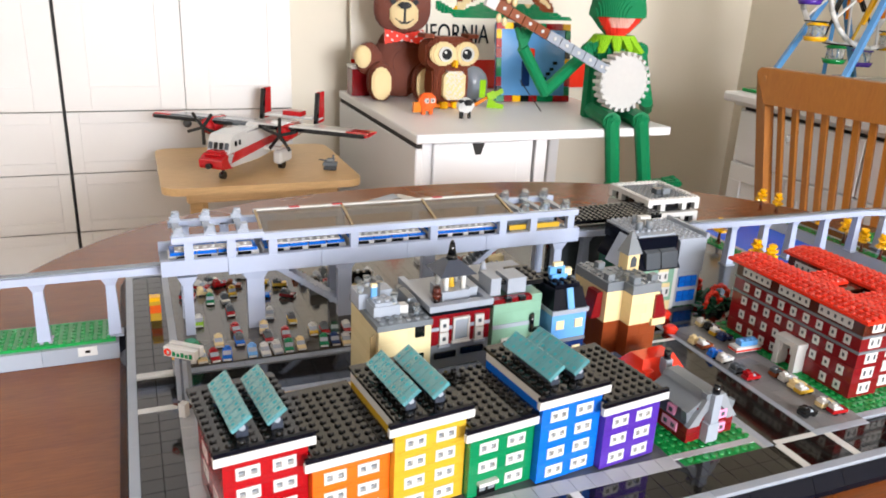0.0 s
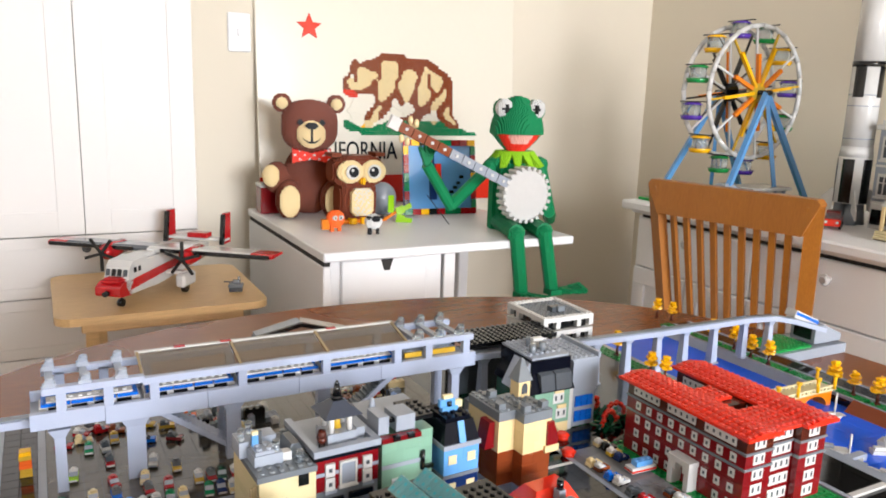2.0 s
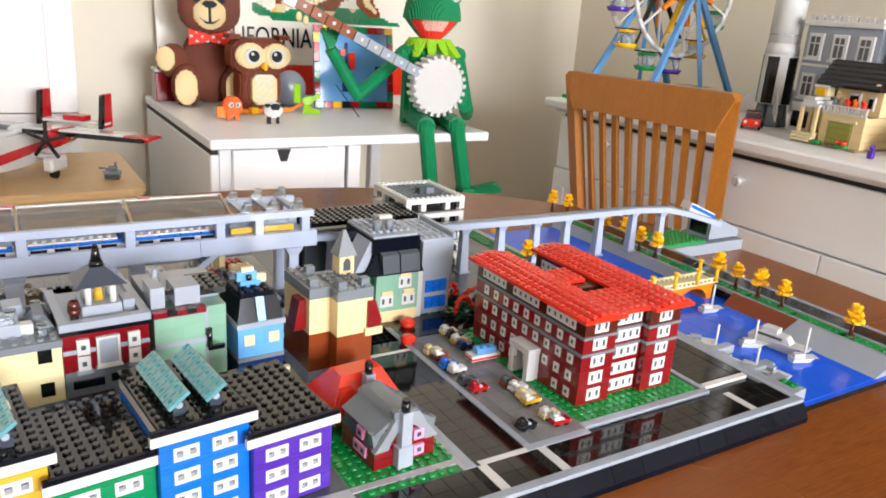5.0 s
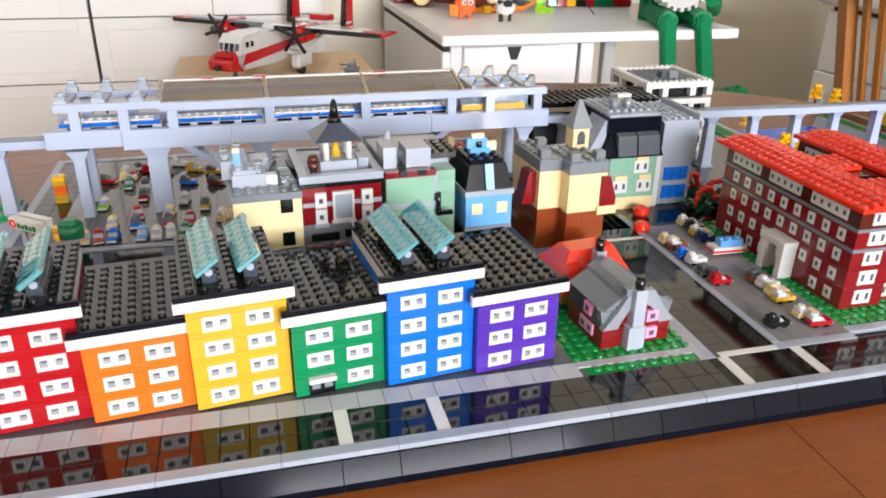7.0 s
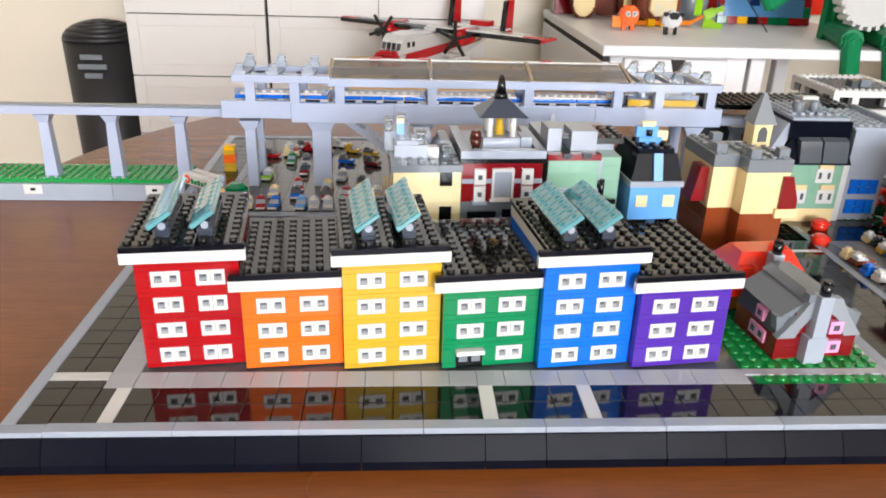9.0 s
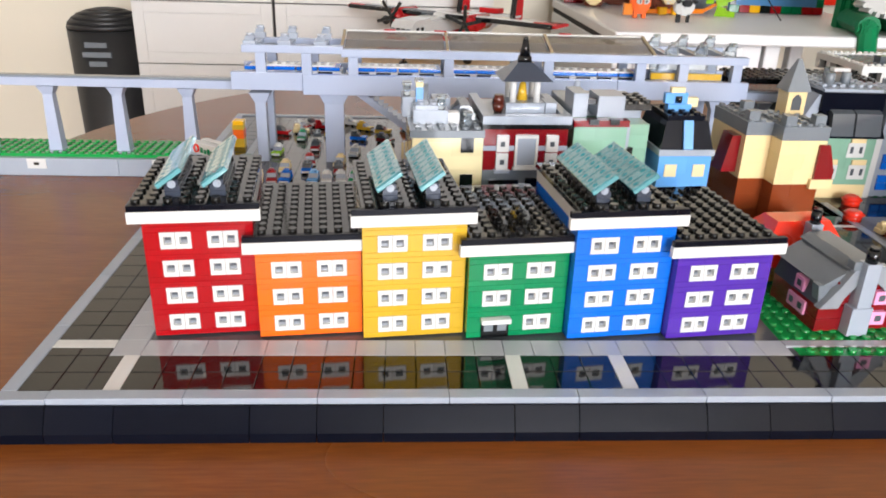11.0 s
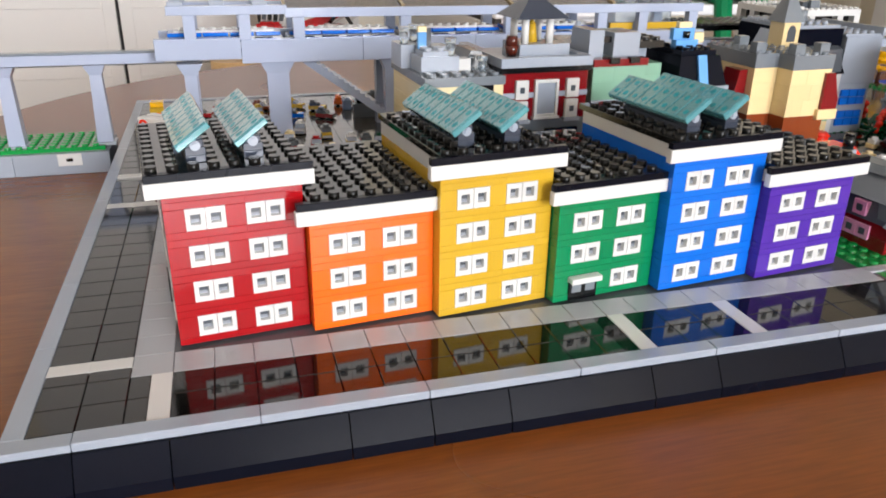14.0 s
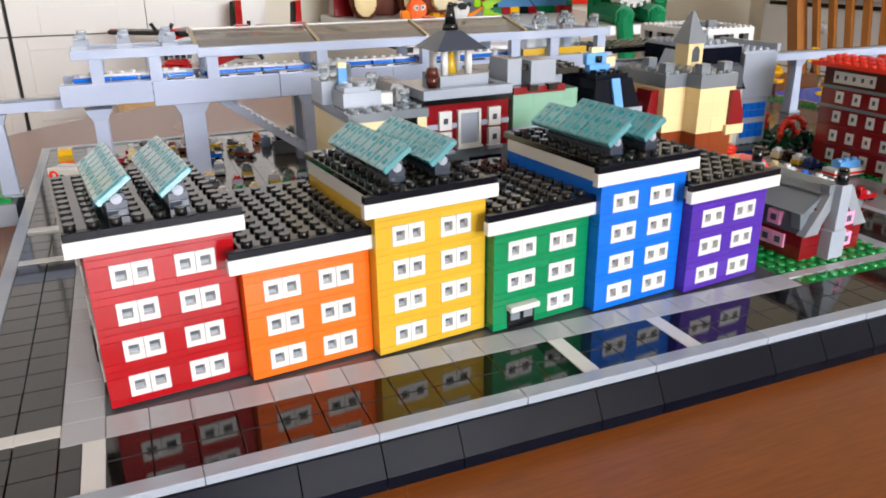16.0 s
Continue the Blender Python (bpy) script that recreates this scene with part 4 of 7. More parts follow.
def green_house():
    t = thing("town_house", "sand green town house with grey roof blocks", "toy building", at(38.4, 24.2), 3, group="old town row")
    courses(t, "wall", 0, 4.7, 0, 9, 0, 27, "sand")
    courses(t, "wall", 5.4, 7.3, 1.6, 9, 0, 26.5, "sand")
    part("recess", Mesh(True).box(4.7, 5.4, 1.2, 9, 0, 26.5), "lgray", t)
    part("band", Mesh(True).box(-.02, 4.72, -.1, .2, 19.2, 20.4), "lgray", t)
    part("cornice", Mesh(True).box(-.1, 4.8, -.2, .8, 27, 28.4, 0, .0001), "dred", t, "dark red eaves strip")
    part("shutter_block", Mesh(True).box(1.2, 2.0, -.5, .1, 27.6, 28.8).box(3.0, 3.8, -.5, .1, 27.6, 28.8), "black", t)
    frame_window(t, 1.2, 0, 12, 1.6, 4, "white framed window")
    part("roof_block", Mesh(True).box(0, 1.3, 1, 4, 28.4, 33.6, 0, .0002).box(2.2, 4.6, 1, 4, 28.4, 33.0, 0, .0002).box(0, 7.3, 4, 9, 26.5, 30.2, 0, .0002), "lgray", t, "light grey roof blocks")
    part("flat_roof", Mesh(True).box(4.6, 7.3, 1.6, 6.4, 29.6, 31, 0, .0001).studs(4.6, 7.6, 2, 6, 31), "black", t, "black studded flat roof")
    part("telescope", Mesh(True).box(1.2, 2.4, 1.4, 1.9, 31, 32.2), "black", t)
    part("tap", Mesh(True).box(4.9, 5.3, -.2, 1.2, 20, 21.2).box(5.0, 6.6, -.1, .3, 16.5, 17.6).cyl(5.1, -.1, 17.5, 22.5, .26, 0, 10), "black", t, "black outdoor pipework")
    part("spire_block", Mesh(True).cyl(1.6, 6, 30.2, 34, .55, 0, 14, .2), "lgray", t)


green_house()


def blue_house():
    t = thing("town_house", "bright blue town house with a black mansard roof", "toy building", at(46.3, 24.5), 3, group="old town row")
    courses(t, "wall", 0, 4.8, 0, 6.5, 0, 11.5, "dblue")
    part("band", Mesh(True).box(-.05, 4.85, -.1, 6.5, 11.5, 12.6), "mgray", t)
    courses(t, "wall", 0, 4.8, 0, 6.5, 12.6, 20.6, "mblue", 4)
    for wx in (.6, 3.2):
        part("window", Mesh(True).box(wx, wx + 1.1, -.1, .1, 15.8, 18.6, 0, .0001), "cream", t, "tan window tile")
        part("window", Mesh(True).box(wx, wx + 1.1, -.1, .1, 7, 9.8, 0, .0001), "cream", t, "tan window tile")
    part("cornice", Mesh(True).box(-.15, 4.95, -.2, 6.7, 20.6, 22.0, 0, .0001), "lgray", t)
    part("roof", Mesh(True).frustum((0, 4.8, 0, 6.5), 22, (.5, 4.3, .7, 5.8), 28).box(.7, 4.1, 1.0, 5.4, 28, 29).studs(1, 4, 1, 5, 29), "edgeblack", t, "glossy black sloped roof")
    part("dormer_strip", Mesh(True).prism([(-.05, 22), (-.25, 22.2), (.5, 28.2), (.75, 28)], "x", 2.0, 2.85), "mblue", t, "blue strip up the roof slope")
    part("globe_sign", Mesh(True).box(1.2, 3.4, 2.6, 3.4, 29, 30.6, 0, .0003).box(.9, 3.0, 2.7, 3.3, 30.6, 33, 0, .0004).box(1.4, 2.7, 2.75, 3.25, 33, 34.2, 1, .0003).box(3.0, 4.0, 2.7, 3.3, 29.8, 32, 1, .0003), ["mblue", "cream"], t, "blue and cream roof ornament")
    part("roof_pipe", Mesh(True).cyl(2.1, 2.6, 31.0, 32.4, .3, 0, 12), "black", t)
    part("lamp", Mesh(True).box(5.0, 5.4, -.2, .2, 0, 6, 0).cyl(5.2, 0, 6, 8, .34, 1, 12), ["black", "cream"], t, "black street lamp with cream globe")


blue_house()


def castle_house():
    t = thing("corner_house", "brown and tan corner house with grey battlements", "toy building", at(56.6, 23.6), 3, "old town row")
    blocks = ((0, 4.2, 0, 6.5, 25, 28), (-2.4, 0, 1.8, 8.5, 25, 28))
    for x0, x1, y0, y1, z1, z2 in blocks:
        part("plinth", Mesh(True).box(x0, x1, y0, y1, 0, 4, 0, .0002), "bluegray", t)
        courses(t, "wall", x0, x1, y0, y1, 4, 15, "brown", 3.7)
        courses(t, "wall", x0, x1, y0, y1, 15, z1, "tan", 3.4)
        part("battlement", Mesh(True).box(x0 - .05, x1 + .05, y0 - .05, y1 + .05, z1, z2, 0, .0002).studs(x0, x1, y0, y1, z2), "mgray", t, "grey studded battlement")
    for x, y in ((.2, .3), (3.0, .5), (-2.2, 2.2), (-.9, 6)):
        part("merlon", Mesh(True).box(x, x + 1.0, y, y + .9, 28, 30.2, 0, .0002), "mgray", t)
    part("red_sail", Mesh(True).prism([(3.5, 16.4), (5.2, 16.4), (5.2, 18.4), (4.4, 24.2), (3.5, 24.2)], "y", -.3, .8), "dred", t, "dark red sloped bay")
    part("bay_sill", Mesh(True).box(3.2, 5.3, -.4, 1.2, 14.2, 16.4, 0, .0002), "tan", t)
    part("red_sail", Mesh(True).prism([(-3.8, 16), (-2.4, 16), (-2.4, 24.4), (-3.2, 24.4)], "y", 2.6, 4.6), "dred", t)
    part("spire_base", Mesh(True).box(2.3, 4.1, 4.4, 6.2, 28, 33.4, 0, .0002).box(2.75, 3.65, 4.36, 4.42, 29.2, 31.6, 1).prism([(2.75, 31.6), (3.65, 31.6), (3.45, 32.5), (3.2, 32.8), (2.95, 32.5)], "y", 4.36, 4.42, 1), ["tan", "dgray"], t, "tan turret with an arched opening")
    part("spire", Mesh(True).frustum((2.05, 4.35, 4.2, 6.4), 33.4, (3.05, 3.35, 5.15, 5.45), 40.4), "mgray", t, "grey pointed spire")


castle_house()


def victorian():
    t = thing("corner_house", "sand green corner house with a black mansard roof", "toy building", at(68, 37.4))
    t.scale = (1, 1, 1.22)
    part("plinth", Mesh(True).box(0, 6.2, 0, 9, 0, 3.2, 0, .0002), "tan", t, "tan base course")
    courses(t, "wall", 0, 6.2, 0, 9, 3.2, 14, "sand", 3.6)
    part("side_wall", Mesh(True).box(-.9, 0, .8, 9, 0, 14, 0, .0002), "dgreen", t)
    for wx, z in ((.6, 4.4), (3.8, 4.4), (3.2, 9.4)):
        part("window", small_window(2, 3.4), None, t, "", (wx * S, 0, z * PL))
        part("lintel", Mesh(True).box(wx + .2, wx + 1.8, -.2, .1, z + 3.4, z + 4.6, 0, .0001), "tan", t)
    part("roof", Mesh(True).frustum((-1.4, 6.6, -.6, 9), 14, (0, 6.2, .8, 9), 19.4).box(-.4, 6.4, .5, 9, 19.4, 23.4, 0, .0002), "edgeblack", t, "black sloped mansard roof")
    part("dormer", Mesh(True).prism([(-.75, 14.5), (-.3, 19.2), (1.0, 20.2), (1.0, 14.5)], "x", .6, 3.0).prism([(-.75, 14.5), (-.3, 19.2), (1.0, 20.2), (1.0, 14.5)], "x", 3.2, 6.0), "dgray", t, "dark grey dormer slopes")
    part("side_slope", Mesh(True).prism([(-2.6, 14.5), (-1.0, 14.5), (.1, 22.4), (-.6, 22.8)], "y", 1, 5), "lgray", t, "light grey roof slope")
    part("roof_deck", Mesh(True).box(-.2, 6.2, .9, 9, 23.4, 24.0).studs(0, 6, 2, 9, 24.0), "lgray", t)
    for x, y in ((1.2, 3), (3.2, 3.4), (2.6, 6)):
        part("roof_vent", Mesh(True).cyl(x, y, 24.0, 26.8, .5, 0, 12), "mgray", t)
    part("vent_box", Mesh(True).box(2.4, 4.2, 4.5, 5.4, 24.0, 26, 0, .0001).box(2.4, 4.2, 4.5, 5.4, 26.4, 27.2, 0, .0001), "white", t)
    part("gutter_wall", Mesh(True).box(6.25, 7.0, .2, 9, 0, 14, 0, .0002), "white", t)
    # the pale blue-grey house built against it
    n = thing("corner_house", "pale blue-grey house with blue windows", "toy building", at(75.1, 38))
    n.scale = (1, 1, .98)
    part("wall", Mesh(True).box(0, 4.4, 0, 9, 0, 14, 0, .0002), "lgray", n)
    part("upper_wall", Mesh(True).box(-.3, 4.5, -.3, 9, 14, 27, 0, .0003).box(-.3, 2.0, -.36, -.3, 17, 26.5, 0), "lgray", n, "pale blue-grey smooth upper wall")
    part("roof", Mesh(True).box(-.5, 4.15, -.3, 9, 27.02, 27.6, 0, .0001).studs(0, 4, 0, 9, 27.6), "lgray", n, "light grey studded roof")
    part("parapet", Mesh(True).box(4.2, 4.7, -.4, 9, 27.02, 29.2, 0, .0002), "lgray", n, "light grey upright parapet")
    for z in (2.2, 8.2):
        for i in range(3):
            for j in (0, 1):
                part("window_block", Mesh(True).box(.6 + i * 1.1, 1.6 + i * 1.1, -.25, .05, z + j * 2.2, z + j * 2.2 + 2.0, 0, .0001), "blue", n, "blue window block")


victorian()


def white_office():
    t = thing("office_block", "white brick office block with dark windows", "toy building", at(81, 54))
    t.scale = (.88, .95, 1)
    L, h = 12, 29
    # solid black box paints the interior shade seen between the piers
    part("core", Mesh(True).box(1.0, L - 1, 1.0, L - 1, 0, h - 2), "black", t, "solid black core standing in for the unlit interior")
    for f in range(5):
        z = h - 6 * f
        for face in ("s", "w", "e"):
            for a, b in ((0, 1), (3, 4), (8, 9), (11, 12)):
                if face == "s":
                    m = Mesh(True).box(a, b, 0, 1, z - 5, z - 2)
                elif face == "w":
                    m = Mesh(True).box(0, 1, a, b, z - 5, z - 2)
                else:
                    m = Mesh(True).box(L - 1, L, a, b, z - 5, z - 2)
                if not (a == 0 and face in "we"):
                    part("pier", m, "white", t)
        part("floor_band", Mesh(True).box(0, L, 0, 1, z - 2, z, 0, .0001).box(0, 1, 1, L, z - 2, z, 0, .0001).box(L - 1, L, 1, L, z - 2, z, 0, .0001).box(1, L - 1, L - 1, L, z - 2, z) if z > 2 else Mesh(True).box(0, L, 0, L, 0, .5), "white", t)
    part("roof_studs", Mesh(True).studs(0, L, 0, 1, h).studs(0, L, L - 1, L, h).studs(0, 1, 1, L - 1, h).studs(L - 1, L, 1, L - 1, h), "white", t)
    part("roof", Mesh(True).box(1, L - 1, 1, L - 1, h - 1.4, h - .8).studs(1, L - 1, 1, L - 1, h - .8), "mgray", t, "grey studded roof")
    part("roof_hut", Mesh(True).box(5, 7.4, 4, 5.6, h - .8, h + 1.6, 0, .0001), "dgray", t)
    part("roof_sign", Mesh(True).box(6, 7.6, 3.4, 4, h - .2, h + 2.2, 0, .0001), "mgray", t)


white_office()
m = Mesh(True).box(0, 17, 0, 7, 24.4, 26, 0, .0002).studs(0, 17, 0, 7, 26).box(0, 1, 6, 7, 0, 24.4).box(16, 17, 6, 7, 0, 24.4).box(1, 16, 5, 7, 0, 19.4, 1)
solid("covered_market", m, ["black", "dgray"], "black studded flat roof over a dark hall", "toy building", at(64.2, 50.5))


# ---- the monorail and its station ----
P["stone"] = plastic("plastic_pale_blue_grey", "A3ADC2", vary=0.05)


def station():
    t = thing("monorail_station", "pale blue-grey raised monorail station with canopy", "toy station", at(4.4, 47.6, 2.4))
    L = 59.5
    for a, b, z0, z1 in ((0, 8, 18.9, 23.9), (8, 20, 17.8, 23.5), (20, 32, 17.8, 23.5), (32, 44, 17.9, 23.5), (44, L, 18.1, 23.5)):
        part("deck_panel", Mesh(True).box(a + .02, b - .02, 0, .9, z0, z1, 0, .0003), "stone", t)
    part("deck", Mesh(True).box(0, L, .9, 8.5, 19, 20.6), "lgray", t)
    part("back_panel", Mesh(True).box(0, L, 7.8, 8.5, 20.6, 23.5, 0, .0002), "stone", t)
    for x in (3.4, 8.5, 13.7, 24.5, 35.9, 46.6, 51.6, 57.9):
        z1 = 29.3 if x < 12 else 28.5
        part("pillar", Mesh(True).box(x - .55, x + .55, .05, 1.0, 23.5, z1, 0, .0002), "stone", t)
        part("pillar", Mesh(True).box(x - .55, x + .55, 7.6, 8.5, 23.5, z1, 0, .0002), "stone", t)
    part("top_beam", Mesh(True).box(1.4, 12.6, 0, 1.1, 29.3, 31.4, 0, .0003), "stone", t)
    part("top_beam", Mesh(True).box(12.4, 59, -.05, 1.05, 28.5, 30.7, 0, .0003), "stone", t)
    part("top_beam", Mesh(True).box(1.4, 59, 7.6, 8.5, 28.6, 30.7, 0, .0003), "stone", t)
    for x in (1.8, 5.6, 9.6, 49.6, 53, 56.4):
        part("cross_beam", Mesh(True).box(x, x + .9, 1.1, 7.6, 29.4, 30.8, 0, .0002), "lgray", t)
        for y in (.3, 6.9):
            lamp = part("roof_lamp", Mesh(True).box(x - .25, x + 1.15, y, y + .8, 30.8, 32.4, 0, .0004).frustum((x - .05, x + .95, y + .05, y + .75), 32.4, (x + .1, x + 1.1, y - .15, y + .55), 33.7), "clear" if x > 40 else "paleclear", t, "clear lantern block" if x > 40 else "pale lantern block")
            part("lamp_cap", Mesh(True).cyl(x + .6, y + .2, 33.7, 34.5, .46, 0, 12), "clear" if x > 40 else "paleclear", lamp)
    # smoked canopy that rises to the back, in three bays
    y0, y1, z0, z1 = .6, 6.2, 30.3, 33.3
    for i in range(3):
        a = 12.4 + i * 11.9
        part("canopy_pane", Mesh(True).add([(a + .3, y0, z0), (a + 11.6, y0, z0), (a + 11.6, y1, z1), (a + .3, y1, z1), (a + .3, y0, z0 + .35), (a + 11.6, y0, z0 + .35), (a + 11.6, y1, z1 + .35), (a + .3, y1, z1 + .35)], [(0, 3, 2, 1), (4, 5, 6, 7), (0, 1, 5, 4), (2, 3, 7, 6), (1, 2, 6, 5), (0, 4, 7, 3)]), "smoke", t, "smoked transparent canopy pane")
    for i in range(4):
        a = 12.25 + i * 11.9
        m = Mesh(True).add([(a, y0, z0), (a + .35, y0, z0), (a + .35, y1, z1), (a, y1, z1), (a, y0, z0 + .8), (a + .35, y0, z0 + .8), (a + .35, y1, z1 + .8), (a, y1, z1 + .8)], [(0, 3, 2, 1), (4, 5, 6, 7), (0, 1, 5, 4), (2, 3, 7, 6), (1, 2, 6, 5), (0, 4, 7, 3)])
        part("canopy_frame", m, "dtan", t)
    part("canopy_ridge", Mesh(True).box(12.2, 48.4, 6.2, 6.9, 32.9, 34.0, 0, .0002), "white", t, "white ridge strip")
    for x in (17, 23, 38):
        part("ridge_tile", Mesh(True).box(x, x + 1.4, 6.15, 6.85, 34.02, 34.4), "red", t)
    # columns with wider heads
    for x, y, w in ((3.0, 1.2, 1.2), (11.4, 1.2, 2.2), (23.4, 1.6, 1.9), (37.2, 5.5, 1.9), (56.4, 1.0, 1.3), (3.0, 6.6, 1.2), (56.4, 6.6, 1.3), (23.4, 6.6, 1.9)):
        part("column", Mesh(True).box(x - w / 2, x + w / 2, y - .6, y + .6, -2.4, 16.4, 0, .0002).frustum((x - w / 2, x + w / 2, y - .6, y + .6), 15, (x - w / 2 - .6, x + w / 2 + .6, y - .9, y + .9), 17.9), "stone", t)
    # staircase
    for i in range(19):
        x = 14.6 + i * .55
        part("stair_step", Mesh(True).box(x, x + .8, 1.6, 4.4, 16.4 - i, 17.4 - i, 0, .0001), "stone", t)
    part("stringer", Mesh(True).prism([(14, 17), (14.9, 17.6), (25.5, -1.8), (24.7, -2.4)], "y", 1.4, 1.75), "stone", t)
    for i in range(19):
        x = 46.4 - i * .55
        part("stair_step", Mesh(True).box(x - .8, x, 1.8, 4.2, 16.4 - i, 17.4 - i, 0, .0001), "mgray", t)
    part("stringer", Mesh(True).prism([(46.9, 17), (46.0, 17.6), (35.9, -1.8), (36.7, -2.4)], "y", 1.5, 1.8), "stone", t)
    part("yellow_rail", Mesh(True).box(48.2, 51.0, 1.2, 1.6, 23.6, 25.4, 0, .0001).box(52.2, 56.6, 1.2, 1.6, 23.6, 25.4, 0, .0001), "yellow", t, "yellow platform barrier")
    for x in (48.2, 52.4):
        part("glass_screen", Mesh(True).box(x, x + 3.8, 2.0, 2.3, 20.6, 28.4), "clear", t)
    part("bench", Mesh(True).box(16, 22, 2.0, 3, 20.6, 22.4, 0, .0001).box(28, 31, 2, 3, 20.6, 22.4, 0, .0001), "lgray", t)


station()


def train(name, x, y, p, cars, label):
    t = thing(name, label, "toy train", at(x, y, p))
    for i in range(cars):
        a = i * 11.7
        body = part("carriage", Mesh(True).box(a, a + 11.2, 0, 3, 0, 2.7, 0, .0004), "white", t)
        for b0, b1 in ((.2, 3.4), (3.5, 5.9), (6.1, 8.4), (8.6, 11.0)):
            part("blue_panel", Mesh(True).box(a + b0, a + b1, -.06, 3.06, 2.9, 3.8, 0, .0002), "blue", body, "bright blue upper panel")
        m = Mesh(True)
        for j in range(4):
            m.box(a + 1.0 + j * 2.5, a + 2.7 + j * 2.5, -.08, 3.08, 1.3, 2.6)
        part("window_strip", m, "black", body)
        part("roof_studs", Mesh(True).box(a + .8, a + 10.4, .3, 1.9, 3.82, 4.3).studs(a + 1, a + 10, .5, 1.5, 4.3), "white", body)


train("monorail_train", 5.4, 49.8, 23.2, 4, "white monorail train with blue stripe in the station")


def rail(name, pts, label):
    """Monorail beam through the given points, with a dark running groove."""
    t = thing(name, label, "toy track", at(0, 0))
    for a, b in zip(pts, pts[1:]):
        A, B = [Vector((p[0] * S, p[1] * S, p[2] * PL)) for p in (a, b)]
        part("beam", Mesh().beam(A - Vector((0, 0, .0058)), B - Vector((0, 0, .0058)), .016, .0075), "stone", t)
        part("running_strip", Mesh().beam(A - Vector((0, 0, .0014)), B - Vector((0, 0, .0014)), .008, .0016), "mgray", t, "grey running strip")
    return t


def rail_post(x, y, top=19.6):
    t = thing("rail_post", "pale blue-grey monorail support post", "toy post", at(x, y), group="monorail posts")
    part("shaft", Mesh(True).frustum((-.75, .75, -.75, .75), 0, (-.55, .55, -.55, .55), top - 2.5), "stone", t)
    part("head", Mesh(True).frustum((-.55, .55, -.55, .55), top - 2.5, (-1.0, 1.0, -.9, .9), top), "stone", t)
    part("foot", Mesh(True).box(-1, 1, -1, 1, -.25, .5, 0, .0002), "lgray", t)
    return t


rail("monorail_track", [(-42, 51.4, 23), (-10, 51.4, 22.9), (5, 51.4, 22.9)], "pale blue-grey monorail beam on posts over the table")
for x in (-33.5, -25.5, -17.6, -9.7, -1.6):
    rail_post(x, 51.6)
rail("monorail_track", [(63, 51.2, 22.6), (84, 50.6, 21.8), (104, 50, 21.4), (126, 49.7, 21.4), (133, 49.5, 20.4), (138, 48.8, 17.8), (146, 47.5, 12)], "pale blue-grey monorail beam curving down to its shed")
for x, y in ((68, 52), (90, 51), (97, 50.9), (104, 50.7), (110.5, 50.6), (118, 50.5), (126, 50.4), (133, 50.2)):
    rail_post(x, y, 18.4 if x < 130 else 17)


def track_strip():
    t = thing("track_base", "grey base strip with green studded plates", "model base", at(0, 0))
    for x in (-42, -26, -10):
        part("base_block", Mesh(True).box(x, min(x + 16, -1.2) - .03, 49.3, 56.5, TB + .05, -.9, 0, .0003), "lgray", t)
    m = Mesh(True).box(-42, -1.6, 50, 56.3, -.9, .1).studs(-42, -2, 50, 56, .1)
    part("green_plate", m, "bgreen", t, "green studded plate")
    for x in (-20.5, -6.0):
        part("marker_tile", Mesh(True).box(x, x + 2.2, 49.2, 49.5, -4.0, -1.0, 0, .0001).box(x + .8, x + 1.4, 49.14, 49.3, -2.9, -2.1, 1), ["white", "black"], t, "white tile with a dark dot")


track_strip()


def shed():
    t = thing("train_shed", "grey sloping monorail shed at the track end", "toy building", at(145, 49.5))
    part("base", Mesh(True).box(-11, 11, -1, 8.5, TB + .05, -1, 0, .0003), "lgray", t)
    part("green_plate", Mesh(True).box(-11, 1, 0, 8, -1, 0).studs(-11, 1, 0, 8, 0), "bgreen", t)
    part("shed_body", Mesh(True).prism([(2, 0), (2, 9), (4.5, 10), (10.5, 3.5), (10.5, 0)], "y", .2, 6), "lgray", t)
    part("shed_mouth", Mesh(True).box(1.6, 2.1, 1, 5, 2, 8.6), "black", t)
    part("coupling", Mesh(True).box(10.5, 11.6, 2.5, 3.5, 1.2, 2.4), "black", t)
    c = part("train_nose", Mesh().beam((-.028, .02, .056), (.02, .013, .036), .022, .012), "white", t, "white train on the slope")
    part("blue_stripe", Mesh().beam((-.028, .0088, .057), (.02, .0018, .037), .001, .005), "blue", c)


shed()

# ---- the harbour ----
harbour = thing("harbour_base", "blue harbour of the brick city with grey quays", "model base", (4.8 * S, 0, G))
SEA = -4.4
m = Mesh(True).box(100.02, 122.0, .3, 72, TB + .05, SEA - .02)
part("sea_base", m, "black", harbour)
m = Mesh(True).box(99.0, 121.9, .35, 72, SEA - 1, SEA)
for x in range(100, 119, 4):
    for y in range(1, 40, 6):
        m.box(x + .03, x + 3.97, y + .03, y + 5.97, SEA, SEA + .12)
P["water"] = plastic("blue_water_tile", "1F5AD8", rough=0.12, vary=0.12)
P["water"].node_tree.nodes["Principled BSDF"].inputs["Specular IOR Level"].default_value = 0.25
tagged(part("water", m, "water", harbour, "glossy blue tiles"), kind="stuff")
m = Mesh(True).box(121.8, 129.8, .5, 72, TB + .05, -1)
part("quay_slab", m, "black", harbour)
part("quay_wall", Mesh(True).prism([(117.2, SEA), (122.0, SEA), (122.0, .1), (121.4, .1)], "y", 1, 15.5).prism([(120.8, SEA), (122.0, SEA), (122.0, .1), (121.4, .1)], "y", 33, 72), "lgray", harbour, "grey sloped quay wall")
